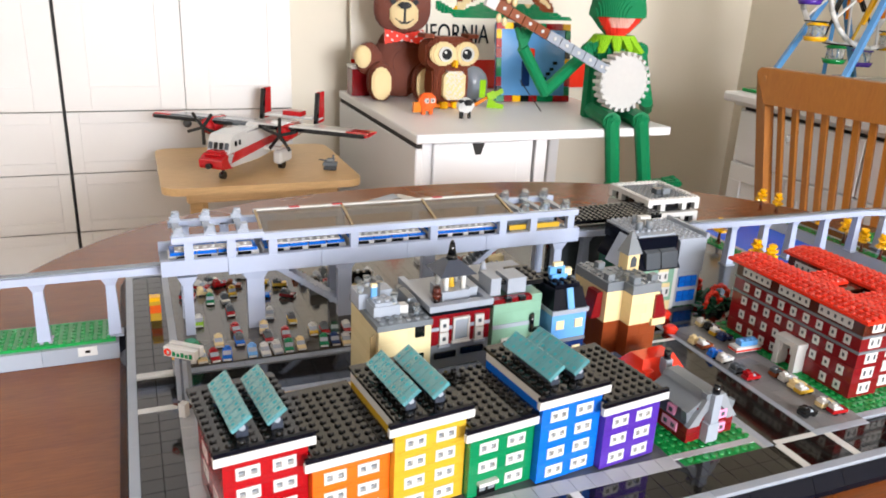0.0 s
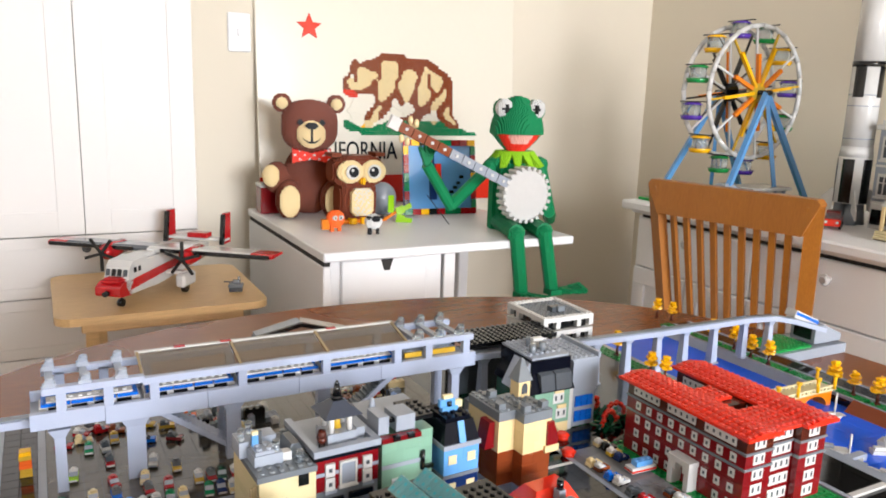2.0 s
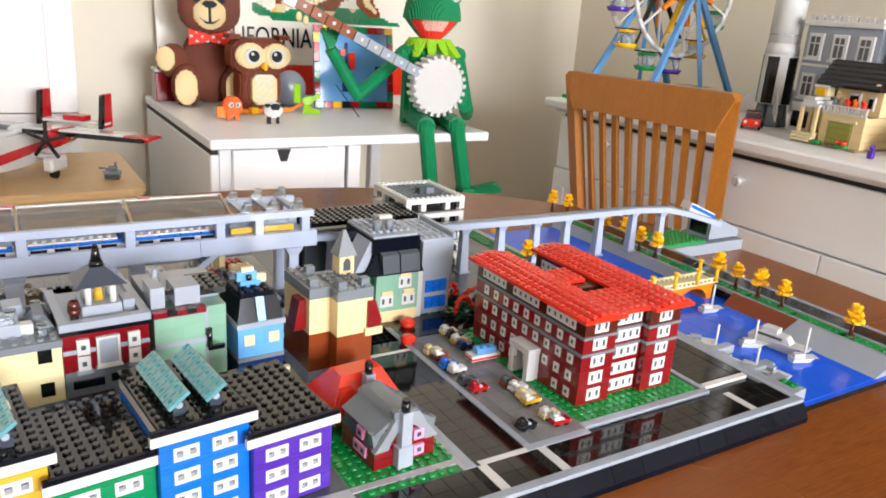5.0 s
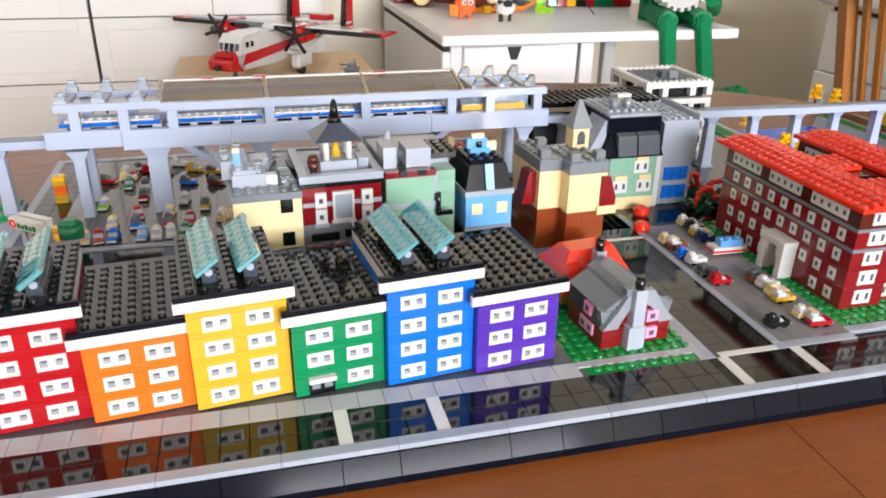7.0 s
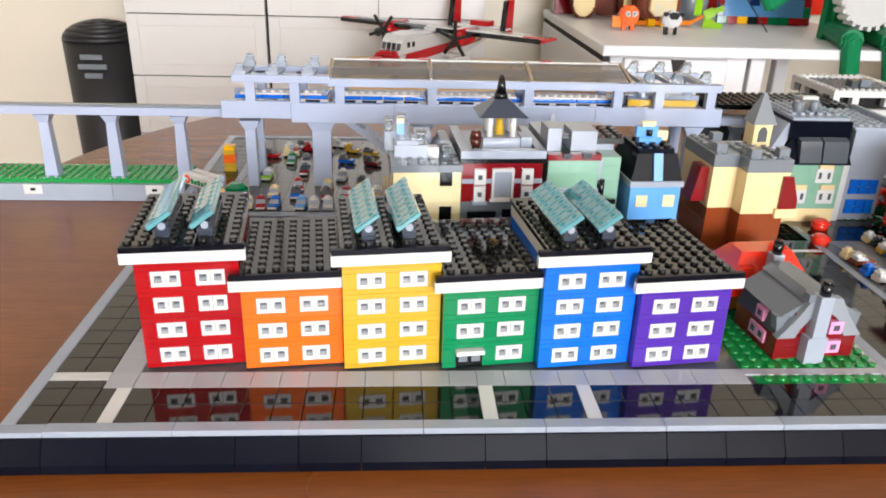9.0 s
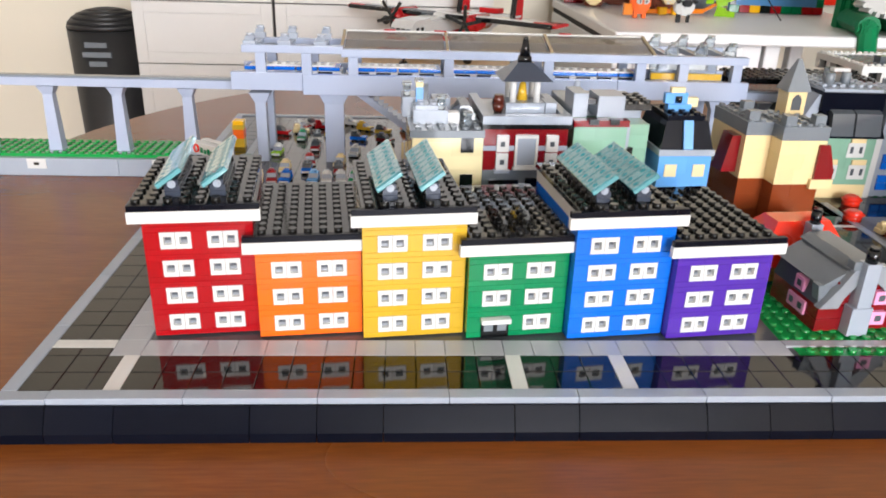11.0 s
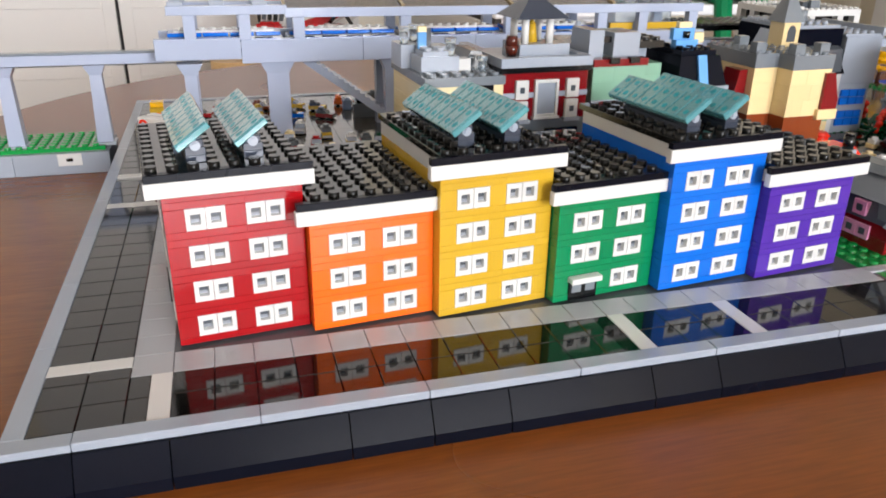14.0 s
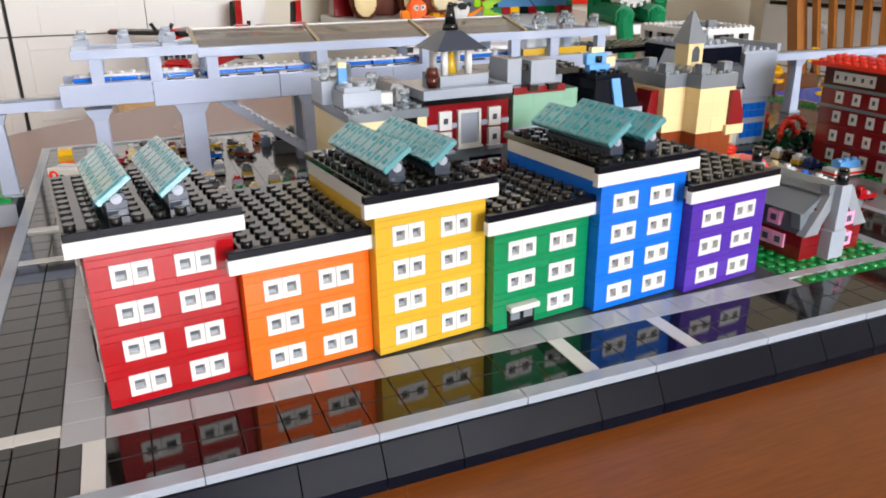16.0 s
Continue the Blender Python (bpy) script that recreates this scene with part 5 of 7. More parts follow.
part("quay_wall", Mesh(True).prism([(119.4, SEA), (122.0, SEA), (122.0, .1), (121.4, .1)], "y", 15.6, 27), "brown", harbour, "brown sloped quay wall")
part("quay_kerb", Mesh(True).box(121.6, 122.1, 1, 72, -1, .2).box(124.7, 125.2, 1, 72, -1, .2).box(128.9, 129.8, .5, 72, -1, .2).box(121.6, 128.9, .5, 1.2, -1, .2), "lgray", harbour)
for y in range(2, 70, 8):
    part("quay_lawn", Mesh(True).box(122.1, 124.7, y, y + 7.2, -1, -.1).studs(122.4, 124.4, y, y + 7, -.1), "bgreen", harbour)
m = Mesh(True)
for y in range(2, 71, 2):
    for x in (125.2, 127.05):
        m.box(x + .02, x + 1.83, y + .02, y + 1.98, -1, 0)
tagged(part("quay_road", m, "tileblack", harbour), kind="stuff")
part("quay_slope", Mesh(True).prism([(.5, -1), (-.5, TB + 1), (-.5, TB + .05), (.5, TB + .05)], "x", 121.7, 129.8), "black", harbour)
part("west_quay", Mesh(True).box(99.9, 101.0, 1, 72, TB + .1, .1, 0, .0003).box(101, 102.6, 1.2, 4.5, TB + .1, 0, 0, .0003), "lgray", harbour)
part("west_lawn", Mesh(True).box(97, 100, 42, 72, -1, -.1).studs(97, 100, 42, 72, -.1), "bgreen", harbour)
part("quay_plant_bed", Mesh(True).box(101.1, 102.4, 2, 4, 0, .2).studs(101, 102, 2, 4, .2), "bgreen", harbour)
for x1, y0, y1 in ((106.5, 8.2, 9.6), (106.0, 14.2, 15.4), (104.6, 4.8, 6.4)):
    part("jetty", Mesh(True).box(101, x1, y0, y1, SEA, -1.6, 0, .0002), "lgray", harbour, "light grey jetty")


def boat(x, y, turn, mast, length=3.0):
    t = thing("sail_boat" if mast else "motor_boat", "small white sailing boat with bare mast" if mast else "small white motor boat", "toy boat", at(x, y, SEA + .1), turn, "harbour boats")
    h = Mesh(True).frustum((-.55, .55, -length / 2 + .4, length / 2), 0, (-.75, .75, -length / 2, length / 2), 1.6).prism([(-.75, 1.6), (.75, 1.6), (0, 1.2)], "y", -length / 2 - .8, -length / 2)
    part("hull", h, "white", t)
    part("cabin", Mesh(True).box(-.4, .4, -.3, length / 2 - .3, 1.6, 2.9, 0, .0003), "white" if mast else "lgray", t)
    if mast:
        part("mast", Mesh(True).cyl(0, -.4, 1.6, mast, .16, 0, 8), "white", t)
    return t


for x, y, a, h in ((119.6, 26, 80, 11), (114.9, 14.6, 60, 10), (117.4, 8.6, 70, 12), (108.2, 15.8, 30, 10), (108.4, 9.4, 20, 9), (110, 7.6, 10, 0), (108.6, 18.4, 45, 0), (107.4, 12.4, 15, 0)):
    boat(x, y, a, h)


def yacht():
    t = thing("motor_yacht", "white motor yacht with stepped decks", "toy boat", at(118, 13.4, SEA + .1), 12)
    part("hull", Mesh(True).frustum((-.9, .9, -3, 3), 0, (-1.2, 1.2, -3.6, 3.2), 3).prism([(-1.2, 3), (1.2, 3), (0, 2.2)], "y", -4.8, -3.6), "white", t)
    part("deck_house", Mesh(True).box(-.9, .9, -1.8, 2.4, 3, 5.2, 0, .0004).frustum((-.85, .85, -2.6, -1.8), 3, (-.8, .8, -1.9, -1.8), 5.2), "white", t)
    part("window_strip", Mesh(True).box(-.95, .95, -1.4, 2.0, 3.7, 4.5), "dgray", t)
    part("bridge", Mesh(True).box(-.7, .7, -.6, 1.6, 5.2, 7.0, 0, .0004), "white", t)


yacht()


def stone_bridge():
    t = thing("arched_bridge", "orange arched bridge with pale balustrade", "toy bridge", at(107.6, 30))
    n = 14
    pts = [(0, SEA), (0, 2.2), (17.2, 2.2), (17.2, SEA)]
    for c in (12.9, 4.3):
        pts += [(c + 3.2 * math.cos(math.pi * i / n), SEA + 5.4 * math.sin(math.pi * i / n)) for i in range(n + 1)]
    part("arch_wall", Mesh(True).prism(pts, "y", 0, 3), "orangeb", t, "orange arched side wall")
    part("roadway", Mesh(True).box(-1, 18.2, -.1, 3.1, 2.2, 3.0, 0, .0002), "cream", t)
    for y in (-.1, 2.7):
        m = Mesh(True).box(-1, 18.2, y, y + .4, 4.0, 4.6)
        for i in range(20):
            m.box(-.8 + i * .95, -.4 + i * .95, y + .05, y + .35, 3.0, 4.0)
        part("balustrade", m, "cream", t)
    for x, y in ((3, -.4), (8, -.4), (13, -.4), (17.4, -.4), (17.4, 3)):
        l = part("lamp_post", Mesh(True).cyl(x, y + .2, 3, 8.4, .28, 0, 10), "gold", t, "golden lamp post")
        part("lamp_top", Mesh(True).cyl(x, y + .2, 8.4, 9.6, .42, 0, 10, .5), "gold", l)


stone_bridge()


def gold_tree(x, y, s=1.0):
    t = thing("autumn_tree", "small golden-leaved brick tree on dark trunk", "toy tree", at(x, y), random.uniform(0, 360), "golden trees")
    t.scale = (s, s, s)
    part("trunk", Mesh(True).cyl(0, 0, 0, 4.6, .34, 0, 8, .22).cyl(0, 0, 0, .8, .6, 0, 8, .4), "rbrown", t, "dark brown trunk")
    m = Mesh()
    for k in range(22):
        ring = k % 3
        a = k * 2.4 + random.uniform(-.3, .3)
        r = (.0088, .0068, .003)[ring] * random.uniform(.8, 1.1)
        z = (.0185, .0255, .0315)[ring] + random.uniform(-.0018, .0018)
        c = Vector((math.cos(a) * r * .6, math.sin(a) * r * .6, z))
        d = Vector((math.cos(a), math.sin(a), (.35, .8, 1.6)[ring])).normalized()
        m.beam(c - d * .0022, c + d * .0045, random.uniform(.0055, .008), random.uniform(.0022, .0034))
    part("crown", m, "gold", t, "golden leaf clumps")
    return t


for x, y in ((128.2, 32.2), (128.6, 28.6), (128.4, 24.2), (128.4, 19.9), (128.2, 8.6), (103.6, 60.6), (102, 49.7), (103, 47.1), (129.4, 77), (131, 74), (128.2, 59.5), (128.2, 53.9), (127.8, 49.5), (127.4, 45.1)):
    gold_tree(x, y, random.uniform(.92, 1.12))


def red_arbor(x, y, turn):
    t = thing("flower_arbor", "red flowering arbor over green plants", "toy plant", at(x, y), turn, "red arbors")
    m = Mesh()
    for i in range(12):
        a, b = math.pi * i / 12, math.pi * (i + 1) / 12
        m.tube((.012 * math.cos(a), 0, .004 + .018 * math.sin(a)), (.012 * math.cos(b), 0, .004 + .018 * math.sin(b)), .0022, 0, 8)
    for i in range(10):
        a = math.pi * (i + .5) / 10
        m.ball(.012 * math.cos(a), random.uniform(-.004, .004), .004 + .018 * math.sin(a), .0032, .0032, .0028, 0, 8, 5)
    part("blossom_arch", m, "bred", t)
    g = Mesh()
    for k in range(24):
        g.beam((random.uniform(-.016, .016), random.uniform(-.012, .012), 0), (random.uniform(-.018, .018), random.uniform(-.014, .014), random.uniform(.004, .011)), .004, .0016)
    part("foliage", g, "dgreen", t)


for x, y, a in ((80.5, 35.5, 10), (83.5, 37.5, -15), (81.5, 40.5, 25), (84.5, 33.6, 40)):
    red_arbor(x, y, a)


# ---- cars and small clutter ----
AXLE = Mesh(True).box(-.52, .52, 0, .4, 0, .5).data("axle_block", [P["black"]])


def micro_car(x, y, turn, colour, roof):
    t = thing("toy_car", "tiny %s brick car" % {"mblue": "light blue", "dblue": "dark blue", "dgreen": "dark green", "dgray": "dark grey", "dred": "dark red", "lime": "lime green"}.get(colour, colour), "toy car", at(x, y), turn, "tiny cars")
    t.scale = (1.12, 1.12, 1.1)
    part("body", Mesh(True).box(-.5, .5, -.97, .97, .35, 1.4, 0, .0003), colour, t)
    part("windscreen", Mesh(True).prism([(-.35, 1.42), (-.06, 2.2), (.1, 2.2), (.1, 1.42)], "x", -.44, .44), "paleclear" if roof != "dgray" else "dgray", t, "clear windscreen" if roof != "dgray" else "dark windscreen")
    part("roof", Mesh(True).box(-.46, .46, .11, .85, 1.42, 2.4, 0, .0003).studs(-.5, .5, 0, 1, 2.4), roof, t)
    part("bumper", Mesh(True).box(-.42, .42, -1.06, -.975, .5, 1.0, 0, .0001), "lgray" if colour == "white" else "white", t)
    for wy in (-.7, .3):
        part("axle_block", AXLE, None, t, "", (0, wy * S, 0))
    return t


row = "tan red blue mblue white white green tan green dblue tan".split()
for c, x in zip(row, (8, 9.5, 11, 14, 15.5, 17, 18.5, 20, 23, 24.4, 25.8)):
    micro_car(x, 40.6 + random.uniform(-.3, .3), random.uniform(-8, 8), c, random.choice((c, c, c, "white", "dgray")))
for c, x, y in (("yellow", 22.4, 44.4), ("red", 23.9, 44.2), ("dgreen", 25.2, 44.1), ("red", 26.8, 43.9), ("blue", 12.9, 44.2), ("tan", 10.4, 44.4), ("red", 12.9, 47.2), ("red", 16.5, 43.9), ("red", 18.8, 44.2), ("tan", 16.4, 46.8), ("yellow", 20.4, 48.6), ("white", 17.9, 51), ("red", 12.9, 53.3), ("lime", 8.6, 51.0), ("green", 10.7, 58), ("white", 12.7, 57.6), ("yellow", 14, 60)):
    micro_car(x, y, random.uniform(-12, 12), c, random.choice((c, c, c, "white", "dgray")))
for c, x, y in (("red", 7.8, 60.4), ("red", 10.1, 63.4), ("red", 12.7, 63.8), ("blue", 18, 58), ("dred", 21.5, 57.2), ("yellow", 18.6, 63.2), ("yellow", 21.1, 61.6), ("brown", 14.6, 62.8), ("tan", 10.2, 61.2), ("white", 11.6, 65.2), ("orange", 24.5, 63.8), ("white", 16.4, 66)):
    micro_car(x, y, random.uniform(60, 120), c, random.choice((c, c, c, "white", "dgray")))
for c, x, y in (("tan", 74.2, 30.6), ("black", 74.4, 29.2), ("yellow", 74, 27.6), ("dblue", 74, 26.1), ("tan", 69.4, 26.3), ("brown", 69.6, 24.9), ("blue", 69.3, 22.4), ("white", 69.6, 21.0), ("dgray", 69.2, 18.2), ("red", 69.4, 16.2), ("brown", 73.4, 15.9), ("white", 73.6, 14.5), ("tan", 73.4, 12.8), ("yellow", 73.2, 11.6), ("black", 69.6, 7.6), ("tan", 73.2, 8.4), ("red", 73.4, 6.9)):
    micro_car(x + 1.3, y + .6, 90 + random.uniform(-8, 8), c, random.choice((c, c, c, "white", "dgray")))


def tram(x, y):
    t = thing("toy_truck", "small white and red truck with a blue top", "toy car", at(x, y), 88)
    part("body", Mesh(True).box(-.8, .8, -2, 2, .5, 2.4, 0, .0003), "white", t)
    part("stripe", Mesh(True).box(-.84, .84, -2.04, 2.04, .9, 1.5), "bred", t)
    part("load", Mesh(True).box(-.6, .6, -1.5, 1.2, 2.4, 4.2, 0, .0003).studs(-.6, .4, -1.5, 1.5, 4.2), "mblue", t)


tram(75.6, 23.2)
for x, y in ((71.8, 35.4), (69.4, 30.8)):
    t = thing("red_kiosk", "red round-topped kiosk on the pavement", "toy kiosk", at(x, y))
    part("foot", Mesh(True).cyl(0, 0, 0, 1.6, .9, 0, 14), "bred", t)
    part("cap", Mesh(True).cyl(0, 0, 1.6, 2.6, 1.1, 0, 14, .6), "bred", t)


def fuel_stop():
    t = thing("fuel_sign", "white double sign board with green and red shapes", "toy sign", at(5.2, 31.2), -38)
    for x in (-.4, .5):
        part("post", Mesh(True).box(x - .3, x + .3, .1, .8, 0, 13.6, 0, .0001), "lgray", t)
    for y in (0, 1.0):
        part("board", Mesh(True).box(-1.9, 1.9, y, y + .7, 14.0, 16.8, 0, .0003), "white", t)
    part("red_shape", Mesh().tube((0, -.0005, 0), (0, .0005, 0), .0034, 0, 16), "bred", t, "", (-1.35 * S, -.03 * S, 15.4 * PL))
    part("white_core", Mesh().tube((0, -.0005, 0), (.0006, .0005, 0), .0019, 0, 12), "white", t, "", (-1.35 * S, -.07 * S, 15.4 * PL))
    for x, w, h in ((-.8, .35, 1.3), (-.3, .35, 1.0), (.2, .35, 1.3), (.7, .35, 1.0), (1.2, .4, 1.3)):
        part("green_bar", Mesh(True).box(x, x + w, -.05, .02, 14.5, 14.5 + h), "green", t)
    part("pump", Mesh(True).box(1.0, 1.8, -2.2, -1.4, 0, 4, 0, .0002), "white", t)
    part("foot", Mesh(True).box(-1, 1.2, -.4, 1.2, 0, .8, 0, .0002), "rbrown", t)


fuel_stop()
t = thing("round_bush", "dark green round-topped bush", "toy plant", at(6.9, 40.8))
part("crown", Mesh(True).cyl(0, 0, 2.0, 5.6, 1.3, 0, 14).cyl(0, 0, 5.6, 7.2, 1.3, 0, 14, .7), "green", t)
part("stem", Mesh(True).box(-.5, .5, -.5, .5, 0, 2), "white", t)
part("base", Mesh(True).cyl(-1.2, .8, 0, 2.6, .8, 0, 12).box(-2.2, -.6, 1.2, 2.4, 0, 3.4), "gold", t)
t = thing("crane_tower", "orange and yellow stacked tower by the kerb", "toy tower", at(3.4, 54.5))
for i, c in enumerate(("yellow", "yellow", "orange", "orange", "yellow", "gold")):
    part("tower_block", Mesh(True).box(-.7 + .08 * (i % 2), .7, -.7, .7, i * 1.4 + .02, i * 1.4 + 1.38, 0, .0003), c, t)


def clutter(x, y, seed, n, spread, label):
    """A low jumble of single bricks beside the tracks."""
    rnd = random.Random(seed)
    t = thing("brick_jumble", label, "toy bricks", at(x, y), rnd.uniform(-6, 6))
    for i in range(n):
        w, d, h = rnd.choice((1, 1, 2, 2, 3)), rnd.choice((1, 1, 2)), rnd.choice((1, 2, 3, 3, 4, 6))
        a, b = rnd.uniform(-spread, spread), rnd.uniform(-spread * .6, spread * .6)
        part("brick", Mesh(True).box(a, a + w, b, b + d, 0, h, 0, .0003).studs(a, a + w, b, b + d, h), rnd.choice(("tan", "dtan", "lgray", "mgray", "bluegray", "brown", "white", "black", "red", "tan")), t)


clutter(33, 44, 3, 26, 4.8, "jumble of tan and grey bricks under the station")
clutter(46, 45, 5, 26, 5, "jumble of grey and white bricks by the station")
clutter(56, 46, 8, 18, 4, "jumble of tan bricks beside the platform")
clutter(30, 60, 11, 24, 6, "jumble of dark and tan bricks behind the station")
clutter(50, 62, 12, 24, 6, "jumble of grey and brown bricks behind the station")
clutter(66, 46, 15, 12, 2.8, "jumble of tan bricks beside the corner house")


def roof_frame():
    t = thing("roof_frame", "loose black and white gabled roof frame", "toy part", (.43, .82, .75), -8)
    part("left_slope", Mesh().beam((-.075, 0, .004), (0, .012, .02), .03, .006), "lgray", t)
    part("right_slope", Mesh().beam((.075, 0, .004), (0, .012, .02), .03, .006), "white", t)
    part("black_edge", Mesh().beam((-.078, -.018, .004), (0, -.006, .02), .006, .007), "black", t)
    part("black_edge", Mesh().beam((.078, -.018, .004), (0, -.006, .02), .006, .007), "black", t)
    part("foot", Mesh().box(-.08, .08, -.01, .012, 0, .003), "mgray", t)


roof_frame()


# ---- the things on the desk ----
def voxels(fn, lo, hi, cell, mats, name, label, category, where, turn=0.0, limbs=()):
    """A figure stacked from small bricks: fn gives 0 for air or the number of a colour; limbs are round rods (from, to, radius, colour, sides)."""
    n = [int(math.ceil((b - a) / c)) for a, b, c in zip(lo, hi, cell)]
    ax = [a + (np.arange(k) + .5) * c for a, k, c in zip(lo, n, cell)]
    X, Y, Z = np.meshgrid(*ax, indexing="ij")
    V = np.zeros([k + 2 for k in n], int)
    V[1:-1, 1:-1, 1:-1] = fn(X, Y, Z)
    m = Mesh()
    quads = {(0, 1): ((1, 0, 0), (1, 1, 0), (1, 1, 1), (1, 0, 1)), (0, -1): ((0, 0, 0), (0, 0, 1), (0, 1, 1), (0, 1, 0)), (1, 1): ((0, 1, 0), (0, 1, 1), (1, 1, 1), (1, 1, 0)),
             (1, -1): ((0, 0, 0), (1, 0, 0), (1, 0, 1), (0, 0, 1)), (2, 1): ((0, 0, 1), (1, 0, 1), (1, 1, 1), (0, 1, 1)), (2, -1): ((0, 0, 0), (0, 1, 0), (1, 1, 0), (1, 0, 0))}
    for (a, s), q in quads.items():
        show = (V > 0) & (np.roll(V, -s, axis=a) == 0)
        for i, j, k in np.argwhere(show):
            o = len(m.v)
            for c in q:
                m.v.append((lo[0] + (i - 1 + c[0]) * cell[0], lo[1] + (j - 1 + c[1]) * cell[1], lo[2] + (k - 1 + c[2]) * cell[2]))
            m.f.append((o, o + 1, o + 2, o + 3))
            m.m.append(int(V[i, j, k]) - 1)
            m.s.append(False)
    for p, q, r, colour, sides in limbs:
        m.tube(p, q, r, colour - 1, sides)
    me = bpy.data.meshes.new(name)
    me.from_pydata(m.v, [], m.f)
    for c in mats_of(mats):
        me.materials.append(c)
    me.polygons.foreach_set("material_index", m.m)
    bm = bmesh.new()
    bm.from_mesh(me)
    bmesh.ops.remove_doubles(bm, verts=bm.verts, dist=.00005)
    bm.to_mesh(me)
    bm.free()
    ob = new(name, me)
    ob.location = Vector(where) * SPOT[0] + SPOT[1]
    ob.scale = (SPOT[0],) * 3
    ob.rotation_euler = (0, 0, radians(turn))
    return tagged(ob, label, category)


def ell(X, Y, Z, c, r):
    return ((X - c[0]) / r[0]) ** 2 + ((Y - c[1]) / r[1]) ** 2 + ((Z - c[2]) / r[2]) ** 2 < 1


furnish(.92, .022, -.047, .107)
CELL = (.004, .004, .0032)
DESK = .741


def bear_fn(X, Y, Z):
    v = np.zeros(X.shape, int)
    E = lambda c, r: ell(X, Y, Z, c, r)
    v[E((0, .02, .11), (.085, .07, .115))] = 1
    v[(np.abs(X) / .09) ** 2.5 + (np.abs(Y) / .072) ** 2.2 + (np.abs(Z - .285) / .082) ** 2.5 < 1] = 1
    for s in (-1, 1):
        v[E((s * .086, .01, .355), (.03, .02, .03))] = 1
        v[E((s * .086, -.008, .355), (.018, .016, .018))] = 2
        v[E((s * .105, -.02, .12), (.042, .05, .05))] = 1
        v[E((s * .07, -.07, .055), (.042, .05, .062))] = 1
        v[E((s * .07, -.118, .055), (.032, .012, .05))] = 2
    v[E((-.125, -.062, .13), (.026, .03, .034))] = 2
    v[E((0, -.06, .262), (.046, .034, .044))] = 2
    front = (Y < -.055) & (Y > -.1) & E((0, -.06, .262), (.046, .034, .044))
    v[front & (np.abs(X) < .003) & (Z > .236) & (Z < .28)] = 3
    v[front & (np.abs(Z - .236 - X * X * 18) < .0026) & (np.abs(X) < .026)] = 3
    v[E((0, -.085, .288), (.02, .016, .011))] = 3
    for s in (-1, 1):
        v[E((s * .034, -.066, .298), (.009, .012, .009))] = 3
    bow = (np.abs(Z - .195) < .010 + .20 * np.abs(X)) & (np.abs(X) < .062) & (np.abs(Y + .075) < .016) & (Z > .165) & (Z < .225)
    v[bow] = 4
    dots = bow & ((np.sin(X * 210) * np.sin(Z * 230)) > .72)
    v[dots] = 5
    return v


voxels(bear_fn, (-.16, -.14, 0), (.16, .1, .4), CELL, ["figure_brown", "figure_tan", "figure_black", "figure_bred", "figure_white"], "teddy_bear", "brown brick-built teddy bear with red bow tie", "toy bear", (.815, 2.03, DESK), -13)


def owl_fn(X, Y, Z):
    v = np.zeros(X.shape, int)
    E = lambda c, r: ell(X, Y, Z, c, r)
    head = np.abs(X / .086) ** 2.8 + (np.abs(Y) / .05) ** 4 + (np.abs(Z - .148) / .05) ** 2.8 < 1
    body = (np.abs(X) / .06) ** 4 + (np.abs(Y) / .045) ** 4 + (np.abs(Z - .06) / .062) ** 4 < 1
    v[head | body] = 1
    for s in (-1, 1):
        v[(np.abs(X - s * .072) < .016) & (np.abs(Y) < .03) & (Z > .19) & (Z < .204)] = 1
        v[E((s * .038, -.05, .15), (.042, .014, .034))] = 2
    v[E((0, -.055, .122), (.007, .016, .012))] = 4
    v[((np.abs(X) / .036) ** 4 + (np.abs(Z - .058) / .042) ** 4 < 1) & (Y < -.034) & (Y > -.06)] = 2
    v[(v == 2) & (Z < .1) & (np.abs(X) < .03) & (np.mod((X + Z) / .012, 1) < .35) & (np.mod((X - Z) / .02, 1) < .6)] = 5
    return v


OWL_EYES = []
for _s in (-1, 1):
    OWL_EYES += [((_s * .036, -.06, .15), (_s * .036, -.0665, .15), .0215, 5, 20), ((_s * .033, -.064, .15), (_s * .033, -.069, .15), .0155, 3, 18), ((_s * .033 - .005, -.067, .156), (_s * .033 - .005, -.0705, .156), .0045, 5, 10)]
voxels(owl_fn, (-.1, -.08, 0), (.1, .06, .21), (.004, .004, .004), ["figure_brown", "figure_tan", "figure_black", "figure_gold", "figure_white"], "owl_figure", "brown and tan brick-built owl figure", "toy owl", (.895, 1.83, DESK + .012), 3, OWL_EYES)


def branch():
    t = thing("leafy_branch", "orange-brown branch with lime green leaves", "toy branch", (.89, 1.80, DESK), 6)
    part("stem", Mesh().beam((-.075, 0, .008), (.1, -.005, .010), .016, .012).beam((.1, -.005, .010), (.135, -.01, .03), .008, .008), "orangeb", t)
    part("foot", Mesh().box(-.03, -.008, -.02, .02, .0, .02, 0, .002).box(.008, .03, -.02, .02, 0, .02, 0, .002), "gold", t)
    for p, q, w in (((.11, -.02, .03), (.115, -.02, .085), .022), ((.13, -.02, .03), (.178, -.03, .052), .026), ((.13, -.02, .012), (.17, -.05, .004), .026)):
        part("leaf", Mesh().beam(p, [(a + b) / 2 for a, b in zip(p, q)], .004, w).beam([(a + b) / 2 for a, b in zip(p, q)], q, .004, w * .6) if abs(q[0] - p[0]) > .01 else Mesh().box(p[0] - w / 2, p[0] + w / 2, p[1] - .002, p[1] + .002, p[2], q[2], 0, .003), "lime", t)


branch()


